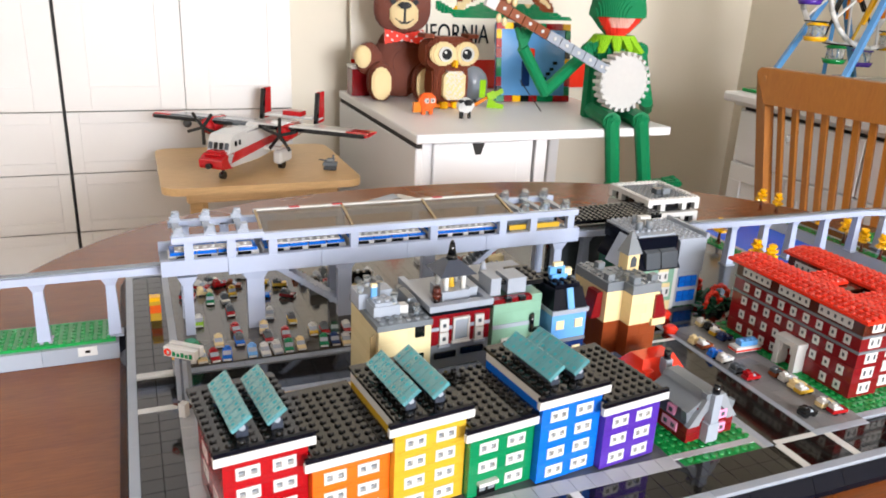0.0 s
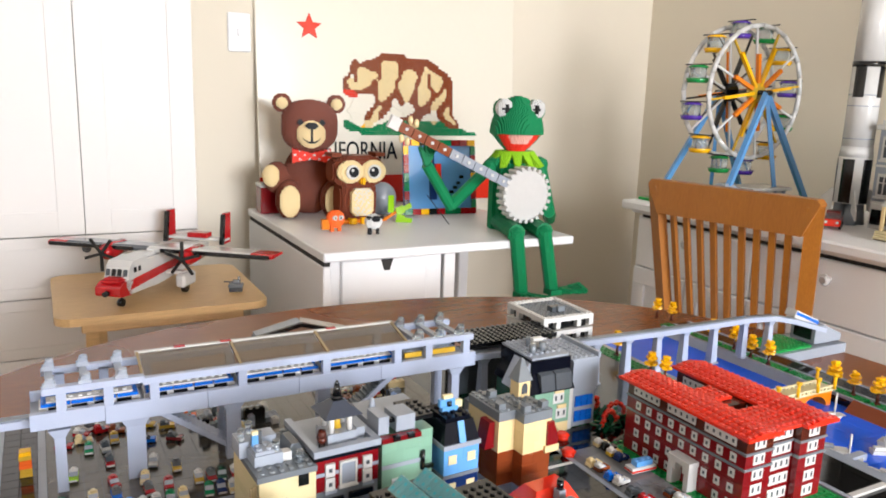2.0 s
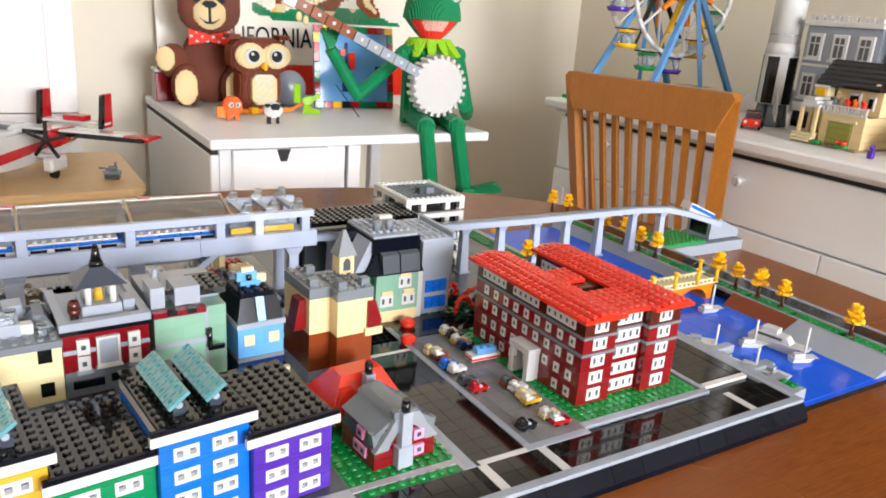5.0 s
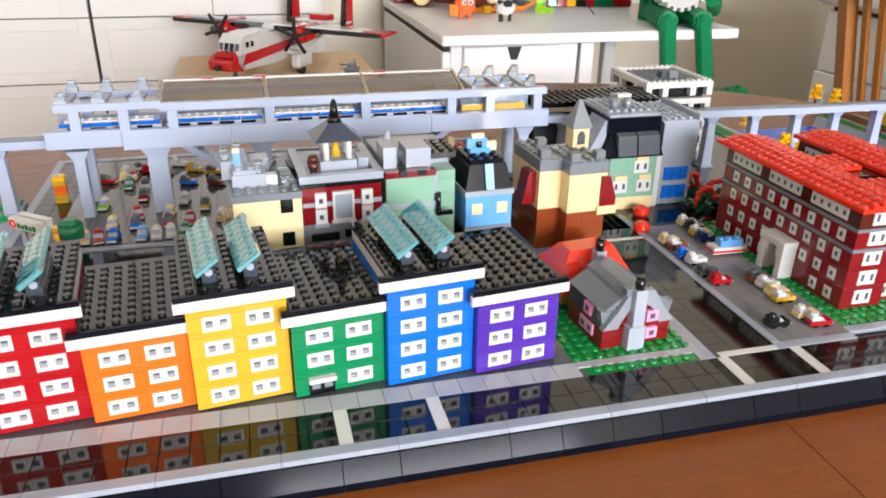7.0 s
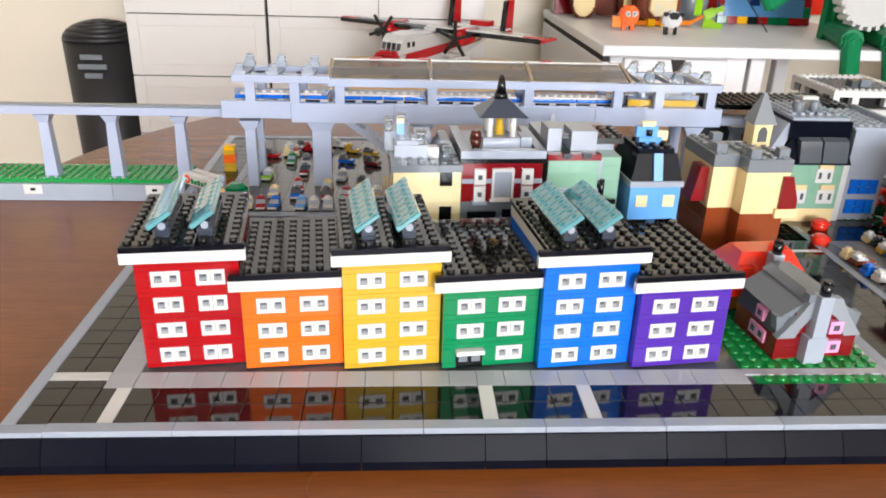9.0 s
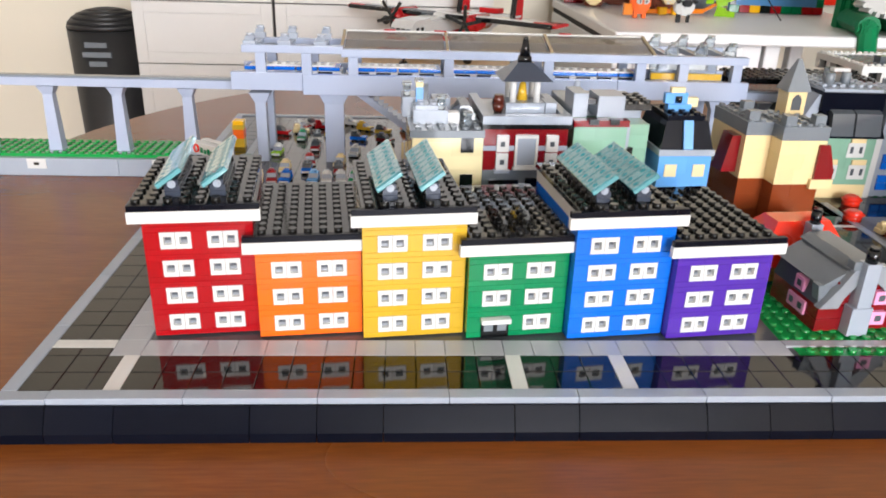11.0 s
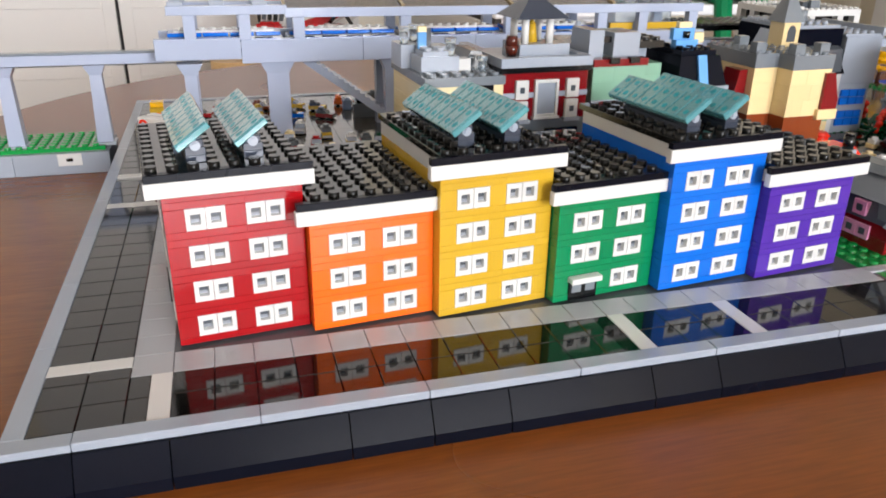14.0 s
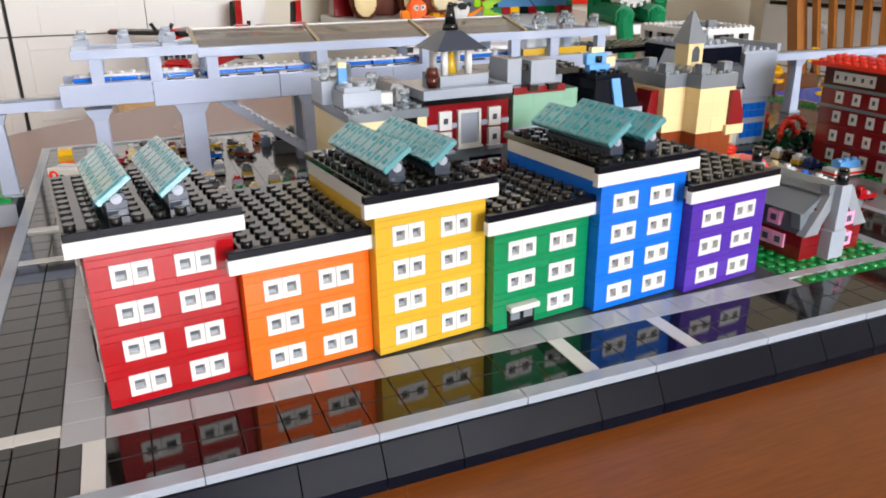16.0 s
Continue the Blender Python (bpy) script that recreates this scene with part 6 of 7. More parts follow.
def lion_fn(X, Y, Z):
    v = np.zeros(X.shape, int)
    v[ell(X, Y, Z, (0, 0, .036), (.026, .022, .026))] = 1
    for s in (-1, 1):
        v[(np.abs(X - s * .011) < .005) & (np.abs(Y) < .006) & (Z < .016)] = 1
        v[ell(X, Y, Z, (s * .009, -.022, .042), (.007, .005, .007))] = 2
        v[ell(X, Y, Z, (s * .008, -.026, .042), (.003, .003, .003))] = 3
    v[(np.abs(X + .03) < .012) & (np.abs(Z - .022) < .014) & (np.abs(Y) < .008)] = 4
    return v


voxels(lion_fn, (-.045, -.03, 0), (.03, .03, .066), (.0032, .0032, .0032), ["figure_orange", "figure_white", "figure_black", "orangeb"], "orange_figure", "small round orange brick figure with white eyes", "toy figure", (.785, 1.70, DESK))


def sheep_fn(X, Y, Z):
    v = np.zeros(X.shape, int)
    v[ell(X, Y, Z, (0, .004, .036), (.025, .02, .021))] = 1
    for s in (-1, 1):
        v[(np.abs(X - s * .012) < .004) & (np.abs(Y) < .005) & (Z < .018)] = 2
        v[ell(X, Y, Z, (s * .02, -.012, .05), (.008, .004, .004))] = 2
    v[ell(X, Y, Z, (0, -.016, .046), (.011, .008, .009))] = 2
    return v


voxels(sheep_fn, (-.03, -.03, 0), (.03, .03, .064), (.0032, .0032, .0032), ["figure_white", "figure_black"], "sheep_figure", "small white brick sheep with black face", "toy sheep", (.872, 1.62, DESK))


def rod(X, Y, Z, p, q, r):
    """Inside a round-ended rod from p to q."""
    d = [b - a for a, b in zip(p, q)]
    n = sum(c * c for c in d)
    k = np.clip(((X - p[0]) * d[0] + (Y - p[1]) * d[1] + (Z - p[2]) * d[2]) / n, 0, 1)
    return (X - p[0] - k * d[0]) ** 2 + (Y - p[1] - k * d[1]) ** 2 + (Z - p[2] - k * d[2]) ** 2 < r * r


def frog_fn(X, Y, Z):
    v = np.zeros(X.shape, int)
    R = lambda p, q, r: rod(X, Y, Z, p, q, r)
    # ribbed body and shoulders
    a = np.arctan2(Y, X)
    rib = 1 + .05 * np.cos(16 * a)
    v[((X / .074) ** 2 + (Y / .056) ** 2 < rib ** 2) & (Z > 0) & (Z < .205)] = 1
    v[ell(X, Y, Z, (0, 0, .2), (.1, .046, .03))] = 1
    # arms: one reaches along the neck of the banjo, one rests on its drum
    v[ell(X, Y, Z, (.092, -.005, .195), (.024, .024, .024)) | ell(X, Y, Z, (-.09, -.005, .19), (.021, .021, .021))] = 1
    for i in range(4):
        v[R((.06, -.105, .068 + i * .009), (.022, -.113, .082 + i * .011), .0055) | R((-.325, -.05, .2), (-.312 - .014 * i, -.068, .252), .0058)] = 1
    # legs over the edge of the desk, flippers
    for x1, k in ((-.108, 0), (-.012, 1)):
        fx = x1 + .03 + .012 * k
        v[ell(X, Y, Z, (x1, -.19, .019), (.023, .023, .022))] = 1
        v[(np.abs(X - fx) < .02) & (np.abs(Y + .2) < .02) & (Z > -.168) & (Z < -.15)] = 1
        for j in (-1, 0, 1):
            tip = (fx + .085 + .012 * j, -.225 + j * .03, -.15) if k else (fx + .012 + .036 * j, -.262, -.16)
            v[R((fx, -.2, -.16), tip, .008)] = 1
    # pointed collar
    saw = np.abs(np.mod(a * 11 / (2 * math.pi), 1) - .5) * 2
    ring = np.hypot(X, Y / .85)
    v[(ring < .058 + (.24 - Z) * .8) & (ring > .03) & (Z > .19) & (Z < .238) & (saw < .15 + (Z - .19) * 19)] = 5
    # head, turned a little: lower jaw, mouth, domed upper head, eyes on top
    c, n = math.cos(radians(20)), math.sin(radians(20))
    x, y = X * c - Y * n, X * n + Y * c
    low = .022 + .054 * np.clip((Z - .236) / .056, 0, 1) ** .8
    jaw = (x / low) ** 2 + ((y + .008) / (low * .95)) ** 2 < 1
    v[jaw & (Z > .236) & (Z < .294)] = 1
    face = jaw & (Z > .24) & (Z < .292) & (y < -.012) & (np.abs(x) < low * .86)
    v[face] = 3
    v[face & (Z > .262) & (np.abs(x) < .036) & (np.abs(x) + (.292 - Z) * .5 < .04)] = 4
    top = np.clip((Z - .29) / .112, 0, 1)
    dome = .08 * np.sqrt(np.clip(1 - top ** 1.9, 0, 1))
    v[((x / np.maximum(dome, 1e-4)) ** 2 + ((y + .012) / np.maximum(dome * .98, 1e-4)) ** 2 < 1) & (Z >= .29)] = 1
    for e in (-.049, .049):
        v[ell(x, y, Z, (e, -.03, .362), (.029, .022, .032))] = 1
        white = ell(x, y, Z, (e, -.046, .366), (.025, .018, .028))
        v[white] = 2
        dx, dz = x - e * .92, Z - .364
        v[white & (y < -.05) & (((np.abs(dx) < .013) & (np.abs(dz) < .0045)) | ((np.abs(dx) < .0055) & (np.abs(dz) < .012)))] = 6
    return v


FROG_LIMBS = [((.092, -.005, .195), (.125, -.03, .03), .021, 1, 10), ((.125, -.03, .026), (.07, -.1, .06), .018, 1, 10), ((-.09, -.005, .19), (-.24, -.04, .082), .018, 1, 10), ((-.235, -.04, .078), (-.325, -.05, .205), .0165, 1, 10)]
for _x0, _x1, _k in ((-.05, -.108, 0), (.04, -.012, 1)):
    FROG_LIMBS += [((_x0, 0, .025), (_x1, -.197, .023), .025, 1, 10), ((_x1, -.195, .026), (_x1 + .03 + .012 * _k, -.19, -.155), .0205, 1, 10)]
voxels(frog_fn, (-.38, -.3, -.18), (.16, .08, .41), CELL, ["figure_green", "figure_white", "figure_bred", "figure_blush", "figure_lime", "figure_black"], "frog_doll", "green brick-built frog doll seated on the desk edge", "doll", (1.325, 1.6, DESK - .001), 0, FROG_LIMBS)


def banjo():
    t = thing("toy_banjo", "brick-built banjo with white drum and grey neck", "toy banjo", (1.285, 1.48, .8605))
    n = 40
    part("drum", Mesh().tube((0, -.018, 0), (0, .018, 0), .074, 0, n), "white", t)
    for i in range(24):
        a = 2 * math.pi * i / 24
        part("tension_bracket", Mesh().box(-.006, .006, -.022, .02, -.005, .005, 0, .001), "white", t, "", (.077 * math.cos(a), 0, .077 * math.sin(a)), (0, -math.degrees(a), 0))
    p, q = Vector((-.065, -.012, .034)), Vector((-.405, .0, .195))
    for i in range(9):
        a, b = p.lerp(q, i / 9 + .003), p.lerp(q, (i + 1) / 9 - .003)
        part("neck_segment", Mesh().beam(a, b, .014, .026), "lgray" if i < 5 else "brown", t)
        part("fret_dot", Mesh().box(-.004, .004, -.0095, -.006, -.004, .004), "white", t, "", tuple((a + b) / 2))
    part("head_stock", Mesh().beam(q, q + (q - p) * .08, .016, .034), "white", t)
    for i in range(4):
        c = q + (q - p) * (-.06 - .05 * (i // 2)) + Vector((.012, -.002, .024)) * (1 if i % 2 else -1)
        part("tuning_peg", Mesh().ball(0, 0, 0, .008, .006, .012, 0, 10, 6), "tan", t, "", tuple(c))


banjo()


def state_board():
    """The big white mosaic board that leans on the wall."""
    t = thing("mosaic_board", "large white brick mosaic board leaning on the wall", "mosaic board", (.70, 2.205, DESK), 0)
    W, H = 1.02, .78
    tilt = -4

    def lay(name, mesh, mat, label=""):
        ob = part(name, mesh, mat, t, label)
        ob.rotation_euler = (radians(tilt), 0, 0)
        return ob
    lay("board", Mesh().box(0, W, 0, .012, 0, H, 0, .002), P["cream2"])
    lay("red_stripe", Mesh().box(0, W, -.004, 0, 0, .1), "bred", "red stripe along the foot")
    # the stepped animal, row by row from the top: brown, tan, white, red and green plates
    rows = ("           BBBBBBB", "         BBBBBBBBBBBBBBBBB", "   B  BBBBBTTTTTBBBBBBBBBBBB", "  BBBBBBBBBTTTTTBBBBBBBBTBBBB", "  BBTTTBBBBTTTTTBBTTTBBBTTTBBBB",
            "  BBTTTTTTBTTTTTBTTTTTBTTBTTTBBB", " BWBTTTTTTBTTTTTBTTTTTBTTBTTTTBBB", "BTTBTTTTBBTTTTTBTTTTTBBTTBTTTTBBB", "BTTTTTTTBBTTTTTBTTTTTBTTTBTTTBBBB", "BBTTTTBBBBTTTTTBTTTTTBTTTTBTTBTBB",
            "RRRBBBBBBBTTTTBBBTTTBBTTTTBBBTTBB", " RRR WWWWBTTTBBBBTTTBBTTTTBBTTTBB", "   WWWWWWBTTBBWWBBTBBBTTTBBTTTBBB", "  WWWWWWWBBBBBWWBBWWBBTTBBTTTBBBB", "  WWWWWWBBTBBB WWWWWWBBBBBTTBBBTB",
            " WWWWWWBBTBBB    WWWWBBBBB  BBTTB", "  WWWWBBTTBB      WBBBBBWWWWBBTTB", "  WWW BBTTB     BBBBBBBWWWWW BBTTB", "GG    TTT   GGBBBGGBBBGGGGTTGGBBBTB", "GGGG OTT GGGGGGGGGGTTTGGGGGGGGGBBBB", " GGGGGGGGGGGGGGGGGGGGGGGGGGGGGGGGGGGG", "     GGGGGGGGGGGGGGGGGGGGGGGGGGGGGGGGGGGG")
    wide = max(len(r) for r in rows) + 1
    grid = [r.ljust(wide) for r in rows]
    fine = []
    # each plate is halved, and the corners of the steps are taken off
    for j, row in enumerate(grid):
        pair = ["", ""]
        for i, ch in enumerate(row):
            up, down = grid[max(j - 1, 0)][i], grid[min(j + 1, len(grid) - 1)][i]
            left, right = row[max(i - 1, 0)], row[min(i + 1, wide - 1)]
            pair[0] += up if left == up and left != down and up != right else ch
            pair[0] += right if up == right and up != left and right != down else ch
            pair[1] += left if down == left and down != right and left != up else ch
            pair[1] += down if right == down and right != up and down != left else ch
        fine += pair
    cw = .00665
    tone = dict(B="brown", T="tan", W="cream2", R="bred", G="green", O="gold")
    sheets = collections.defaultdict(Mesh)
    for j, row in enumerate(fine):
        i = 0
        for ch, run in itertools.groupby(row):
            n = len(list(run))
            if ch != " ":
                x, z = .305 + i * cw, .537 - (j + 1) * cw
                sheets[ch].box(x, x + n * cw - .0003, -.006 if ch in "BG" else -.0055, 0, z, z + cw - .0003)
            i += n
    for ch, mesh in sheets.items():
        tagged(lay("mosaic_field", mesh, tone[ch]), kind="stuff")
    star = []
    for i in range(10):
        r = .045 if i % 2 == 0 else .02
        a = math.pi / 2 + i * math.pi / 5
        star.append((.185 + r * math.cos(a), .61 + r * math.sin(a)))
    lay("red_star", Mesh().prism(star, "y", -.008, 0), "bred", "red five-pointed star")
    cu = bpy.data.curves.new("lettering", "FONT")
    cu.body, cu.size, cu.extrude, cu.align_x = "CALIFORNIA REPUBLIC", .112, .002, "LEFT"
    cu.space_character = 1.02
    tx = new("lettering", cu)
    me = bpy.data.meshes.new_from_object(tx)
    bpy.data.objects.remove(tx)
    me.materials.append(P["black"])
    wide = max(v.co.x for v in me.vertices)
    high = max(v.co.y for v in me.vertices)
    for v in me.vertices:
        v.co = Vector((v.co.x / wide * .66 + .145, -.003 - v.co.z, v.co.y / high * .064 + .158))
    lay("lettering", me, None, "black block lettering")


P["cream2"] = plastic("white_mosaic_plates", "E8E2D2", rough=0.16, vary=0.03)
state_board()


def picture_panel():
    t = thing("picture_panel", "light blue brick picture with striped border", "picture panel", (1.10, 1.90, DESK), -6)
    tilt = -9
    W, H = .26, .25

    def lay(name, mesh, mat, label=""):
        ob = part(name, mesh, mat, t, label)
        ob.rotation_euler = (radians(tilt), 0, 0)
    lay("panel", Mesh().box(0, W, 0, .01, 0, H, 0, .001), "sky", "light blue panel")
    cols = ("green", "red", "gold", "red", "green", "black", "red")
    k = 0
    for i in range(9):
        for z in (0, H - .02):
            lay("border_block", Mesh().box(i * W / 9 + .0005, (i + 1) * W / 9 - .0005, -.006, .0, z, z + .02, 0, .001), cols[k % 7])
            k += 3
        if 0 < i < 8:
            for x in (0, W - .018):
                lay("border_block", Mesh().box(x, x + .018, -.006, .0, .02 + (i - 1) * .03, .02 + i * .03 - .001, 0, .001), cols[k % 7])
                k += 2
    lay("figure_bars", Mesh().box(.09, .115, -.008, 0, .05, .13).box(.1, .108, -.008, 0, .13, .2), "dblue")
    lay("figure_bars", Mesh().box(.112, .132, -.008, 0, .12, .17).box(.085, .1, -.008, 0, .16, .18), "bred")
    lay("checked_strip", Mesh().box(.15, .163, -.008, 0, .06, .07).box(.163, .176, -.008, 0, .07, .08).box(.176, .189, -.008, 0, .085, .095).box(.189, .2, -.008, 0, .1, .11).box(.2, .213, -.008, 0, .12, .13), "black")


picture_panel()
t = thing("model_head", "grey rounded brick model standing behind the owl", "toy model", (1.03, 1.93, DESK))
part("dome", Mesh().ball(0, 0, .055, .05, .04, .055, 0, 16, 10), "lgray", t)
part("mast", Mesh().cyl(-.045, 0, 0, .16, .006, 0, 10), "mgray", t)
t = thing("red_box", "dark red box behind the teddy bear", "box", (.69, 2.08, DESK))
part("box_body", Mesh().box(-.03, .03, -.03, .03, 0, .085, 0, .002), "dred", t)
part("box_lid", Mesh().box(-.032, .032, -.032, .032, .0855, .098, 0, .002), "white", t)
solid("thin_cable", Mesh().tube((0, 0, .09), (.03, -.02, .045), .0016).tube((.03, -.02, .045), (.055, -.05, .002), .0016), "black", "thin black bent cable by the picture panel", "cable", (1.10, 1.74, DESK))


# ---- the aeroplane on the tray table ----
furnish(.82, .03, -.071, .208)


def aeroplane():
    t = thing("toy_aeroplane", "white and red twin-propeller brick aeroplane", "toy aeroplane", (.30, 1.79, .6), -37.4)
    t.scale = (.98 * SPOT[0], .98 * SPOT[0], .92 * SPOT[0])
    pts = [(-.2, .062), (-.185, .04), (-.05, .035), (.1, .045), (.25, .085), (.25, .1), (.05, .122), (-.1, .122), (-.145, .115), (-.165, .092), (-.2, .078)]
    part("fuselage", Mesh().prism(pts, "x", -.034, .034), "white", t)
    part("roof", Mesh().prism([(-.12, .122), (.05, .122), (.0, .131), (-.1, .131)], "x", -.022, .022), "white", t)
    for s in (-1, 1):
        part("red_side_stripe", Mesh().prism([(-.185, .052), (.13, .074), (.13, .096), (-.168, .08)], "x", s * .0342 - .0015, s * .0342 + .0015), "crimson", t, "red stripe along the side")
    n = part("nose", Mesh().prism([(-.232, .05), (-.228, .042), (-.18, .036), (-.17, .08), (-.212, .078), (-.232, .066)], "x", -.034, .034), "crimson", t, "red stepped nose")
    part("nose_tip", Mesh().tube((0, -.234, .052), (0, -.244, .052), .008, 0, 12), "black", n)
    part("nose_plate", Mesh().box(-.026, .026, -.222, -.19, .078, .084, 0, .001).box(-.02, .02, -.215, -.19, .084, .089, 0, .001), "crimson", n)
    part("cockpit", Mesh().prism([(-.192, .08), (-.182, .115), (-.165, .128), (-.1, .131), (-.1, .08)], "x", -.0335, .0335), "white", t)
    for k, x in enumerate((-.024, -.008, .008, .024)):
        part("cockpit_window", Mesh().beam((x, -.1915, .09), (x, -.1865, .108), .01, .003), "black" if k % 3 else "dgray", t, "dark cockpit window")
    for s in (-1, 1):
        for y in (-.165, -.145):
            part("side_window", Mesh().box(s * .0345 - .001, s * .0345 + .001, y, y + .01, .096, .11), "black", t)
    for s in (-1, 1):
        L = .33 + (.03 if s > 0 else -.03)
        w = part("wing", Mesh().prism([(-.045, .128), (.035, .13), (.035, .137), (-.03, .141), (-.045, .136)], "x", min(0, s * L * .82), max(0, s * L * .82)), "dgray" if s < 0 else "white", t)
        part("wing_tip", Mesh().prism([(-.043, .1285), (.032, .13), (.03, .1365), (-.03, .1405), (-.043, .136)], "x", min(s * L * .82, s * L), max(s * L * .82, s * L)), "crimson", w, "red wing tip")
        part("leading_edge", Mesh().box(min(s * .04, s * L * .98), max(s * .04, s * L * .98), -.05, -.043, .127, .139, 0, .002), "black", w, "black leading edge")
        e = part("engine", Mesh().tube((s * .118, .03, .122), (s * .118, -.05, .118), .022, 0, 14, .024).tube((s * .118, -.05, .118), (s * .118, -.068, .118), .024, 0, 14, .012), "crimson", t, "red engine pod")
        part("propeller_hub", Mesh().tube((s * .118, -.068, .118), (s * .118, -.078, .118), .007, 0, 10, .004), "black", e)
        for i in range(5):
            a = 2 * math.pi * i / 5 + .3 * s
            part("propeller_blade", Mesh().beam((s * .118, -.073, .118), (s * .118 + .052 * math.cos(a), -.073, .118 + .052 * math.sin(a)), .003, .009), "black", e)
        g = part("landing_gear", Mesh().box(s * .085 - .014, s * .085 + .014, -.03, .04, .02, .06, 0, .006).beam((s * .085, .0, .06), (s * .028, .0, .062), .02, .01), "white", t)
        part("wheel", Mesh().tube((s * .085 - .006, .0, .014), (s * .085 + .006, .0, .014), .014, 0, 14), "black", g)
        f = part("tail_fin", Mesh().prism([(.225, .1), (.27, .1), (.272, .2), (.238, .2)], "x", s * .092 - .005, s * .092 + .005), "crimson", t, "red tail fin")
        part("fin_edge", Mesh().prism([(.2115, .1), (.2245, .1), (.2375, .198), (.226, .198)], "x", s * .092 - .0055, s * .092 + .0055), "black", f)
        part("strut", Mesh().beam((s * .16, .0, .126), (s * .035, .0, .06), .008, .005), "white", t)
    part("tailplane", Mesh().box(-.098, .098, .225, .262, .108, .117, 0, .002), "white", t)
    part("tail_block", Mesh().box(-.02, .045, .215, .25, .118, .134, 0, .002), "crimson", t)
    part("nose_wheel", Mesh().tube((-.006, -.175, .011), (.006, -.175, .011), .011, 0, 14).beam((0, -.175, .011), (0, -.17, .04), .006, .005), "black", t)


aeroplane()
t = thing("toy_tank", "small dark grey brick tank model", "toy tank", (.495, 1.70, .6), -20)
part("hull", Mesh().box(-.018, .018, -.012, .012, 0, .012, 0, .002), "dgray", t)
part("upper_hull", Mesh().box(-.02, .02, -.013, .013, .0122, .022, 0, .002), "mgray", t)
part("turret", Mesh().box(-.01, .012, -.009, .009, .0222, .032, 0, .002).cyl(.008, 0, .032, .042, .003, 0, 8), "mgray", t)
part("gun", Mesh().tube((-.01, 0, .026), (-.032, 0, .027), .002), "dgray", t)
furnish(.783, .034, -.078, .244)
m = Mesh().ball(0, 0, 0, .014, .014, .014, 0, 16, 10)
solid("drawer_knob", m, "dgray", "dark round knob on the wardrobe drawer", "knob", (.145, 2.206, .652))


# ---- the things on the dresser ----
furnish(.9, .015, -.056, .143)
DT = .801


def ferris_wheel():
    t = thing("ferris_wheel", "brick-built ferris wheel with blue legs", "toy ferris wheel", (2.075, 1.41, DT))
    hub, R = .362, .207
    for k, y in enumerate((-.052, .052)):
        n = 24
        rim = Mesh()
        for i in range(n):
            a, b = 2 * math.pi * i / n, 2 * math.pi * (i + 1) / n
            rim.tube((R * math.cos(a), y, hub + R * math.sin(a)), (R * math.cos(b), y, hub + R * math.sin(b)), .0075, 0, 8)
        part("rim", rim, "white", t, "white outer ring")
        for i in range(12):
            a = 2 * math.pi * (i + .25) / 12
            c, s = math.cos(a), math.sin(a)
            col = ("yellow", "white") if k == 0 else ("black", "white")
            part("spoke", Mesh().beam((.02 * c, y, hub + .02 * s), (R * c, y, hub + R * s), .006, .006), col[i % 2], t)
            if k == 1:
                part("inner_spoke", Mesh().beam((.03 * c, y + .008, hub + .03 * s), (.13 * c, y + .008, hub + .13 * s), .009, .009), "orangeb" if i % 3 == 0 else "black", t)
            elif i % 2 == 0:
                part("yellow_spoke", Mesh().beam((.02 * c, y - .008, hub + .02 * s), (.15 * c, y - .008, hub + .15 * s), .01, .01), "gold", t)
            else:
                part("orange_spoke", Mesh().beam((.03 * c, y - .008, hub + .03 * s), (.12 * c, y - .008, hub + .12 * s), .012, .012), "orangeb", t)
        for s in (-1, 1):
            part("leg", Mesh().beam((0, y * 1.8, hub), (s * .2, y * 2.6, .012), .016, .016), "sky", t, "light blue leg")
        part("centre_leg", Mesh().beam((0, y * 1.8, hub), (s * .05, y * 2.6, .012), .012, .012), "sky", t, "light blue leg")
        part("hub", Mesh().tube((0, y - .012, hub), (0, y + .012, hub), .03, 0, 16), "yellow" if k == 0 else "black", t)
    part("axle", Mesh().tube((0, -.11, hub), (0, .11, hub), .008, 0, 10), "black", t)
    for i in range(12):
        a = 2 * math.pi * (i + .35) / 12
        x, z = (R + .012) * math.cos(a), hub + (R + .012) * math.sin(a)
        col = ("purple", "gold", "bgreen")[i % 3]
        cab = part("gondola", Mesh().tube((0, 0, -.05), (0, 0, -.036), .03, 0, 14, .036), col, t, "", (x, 0, z))
        part("gondola_roof", Mesh().tube((0, 0, -.004), (0, 0, .004), .034, 0, 14, .022), col, cab)
        part("gondola_glass", Mesh().tube((0, 0, -.036), (0, 0, -.004), .026, 0, 12), "clear", cab)
        part("hanger", Mesh().beam((0, -.053, .006), (0, .053, .006), .004, .004), "black", cab)
    part("base_plate", Mesh().box(-.25, .25, -.17, .17, 0, .01, 0, .002), "bgreen", t)
    part("platform", Mesh().box(-.07, .07, -.15, -.05, .01, .06, 0, .003).box(-.09, .09, -.16, -.04, .06, .07, 0, .002), "white", t, "white boarding platform")
    for x in (-.06, -.02, .02, .06):
        part("platform_post", Mesh().cyl(x, -.152, .01, .06, .006, 0, 8), "lgray", t)
    part("ticket_hut", Mesh().box(-.2, -.13, -.15, -.08, .01, .06, 0, .002).frustum((-.205, -.125, -.155, -.075), .06, (-.18, -.15, -.13, -.1), .085), "lgray", t)


ferris_wheel()


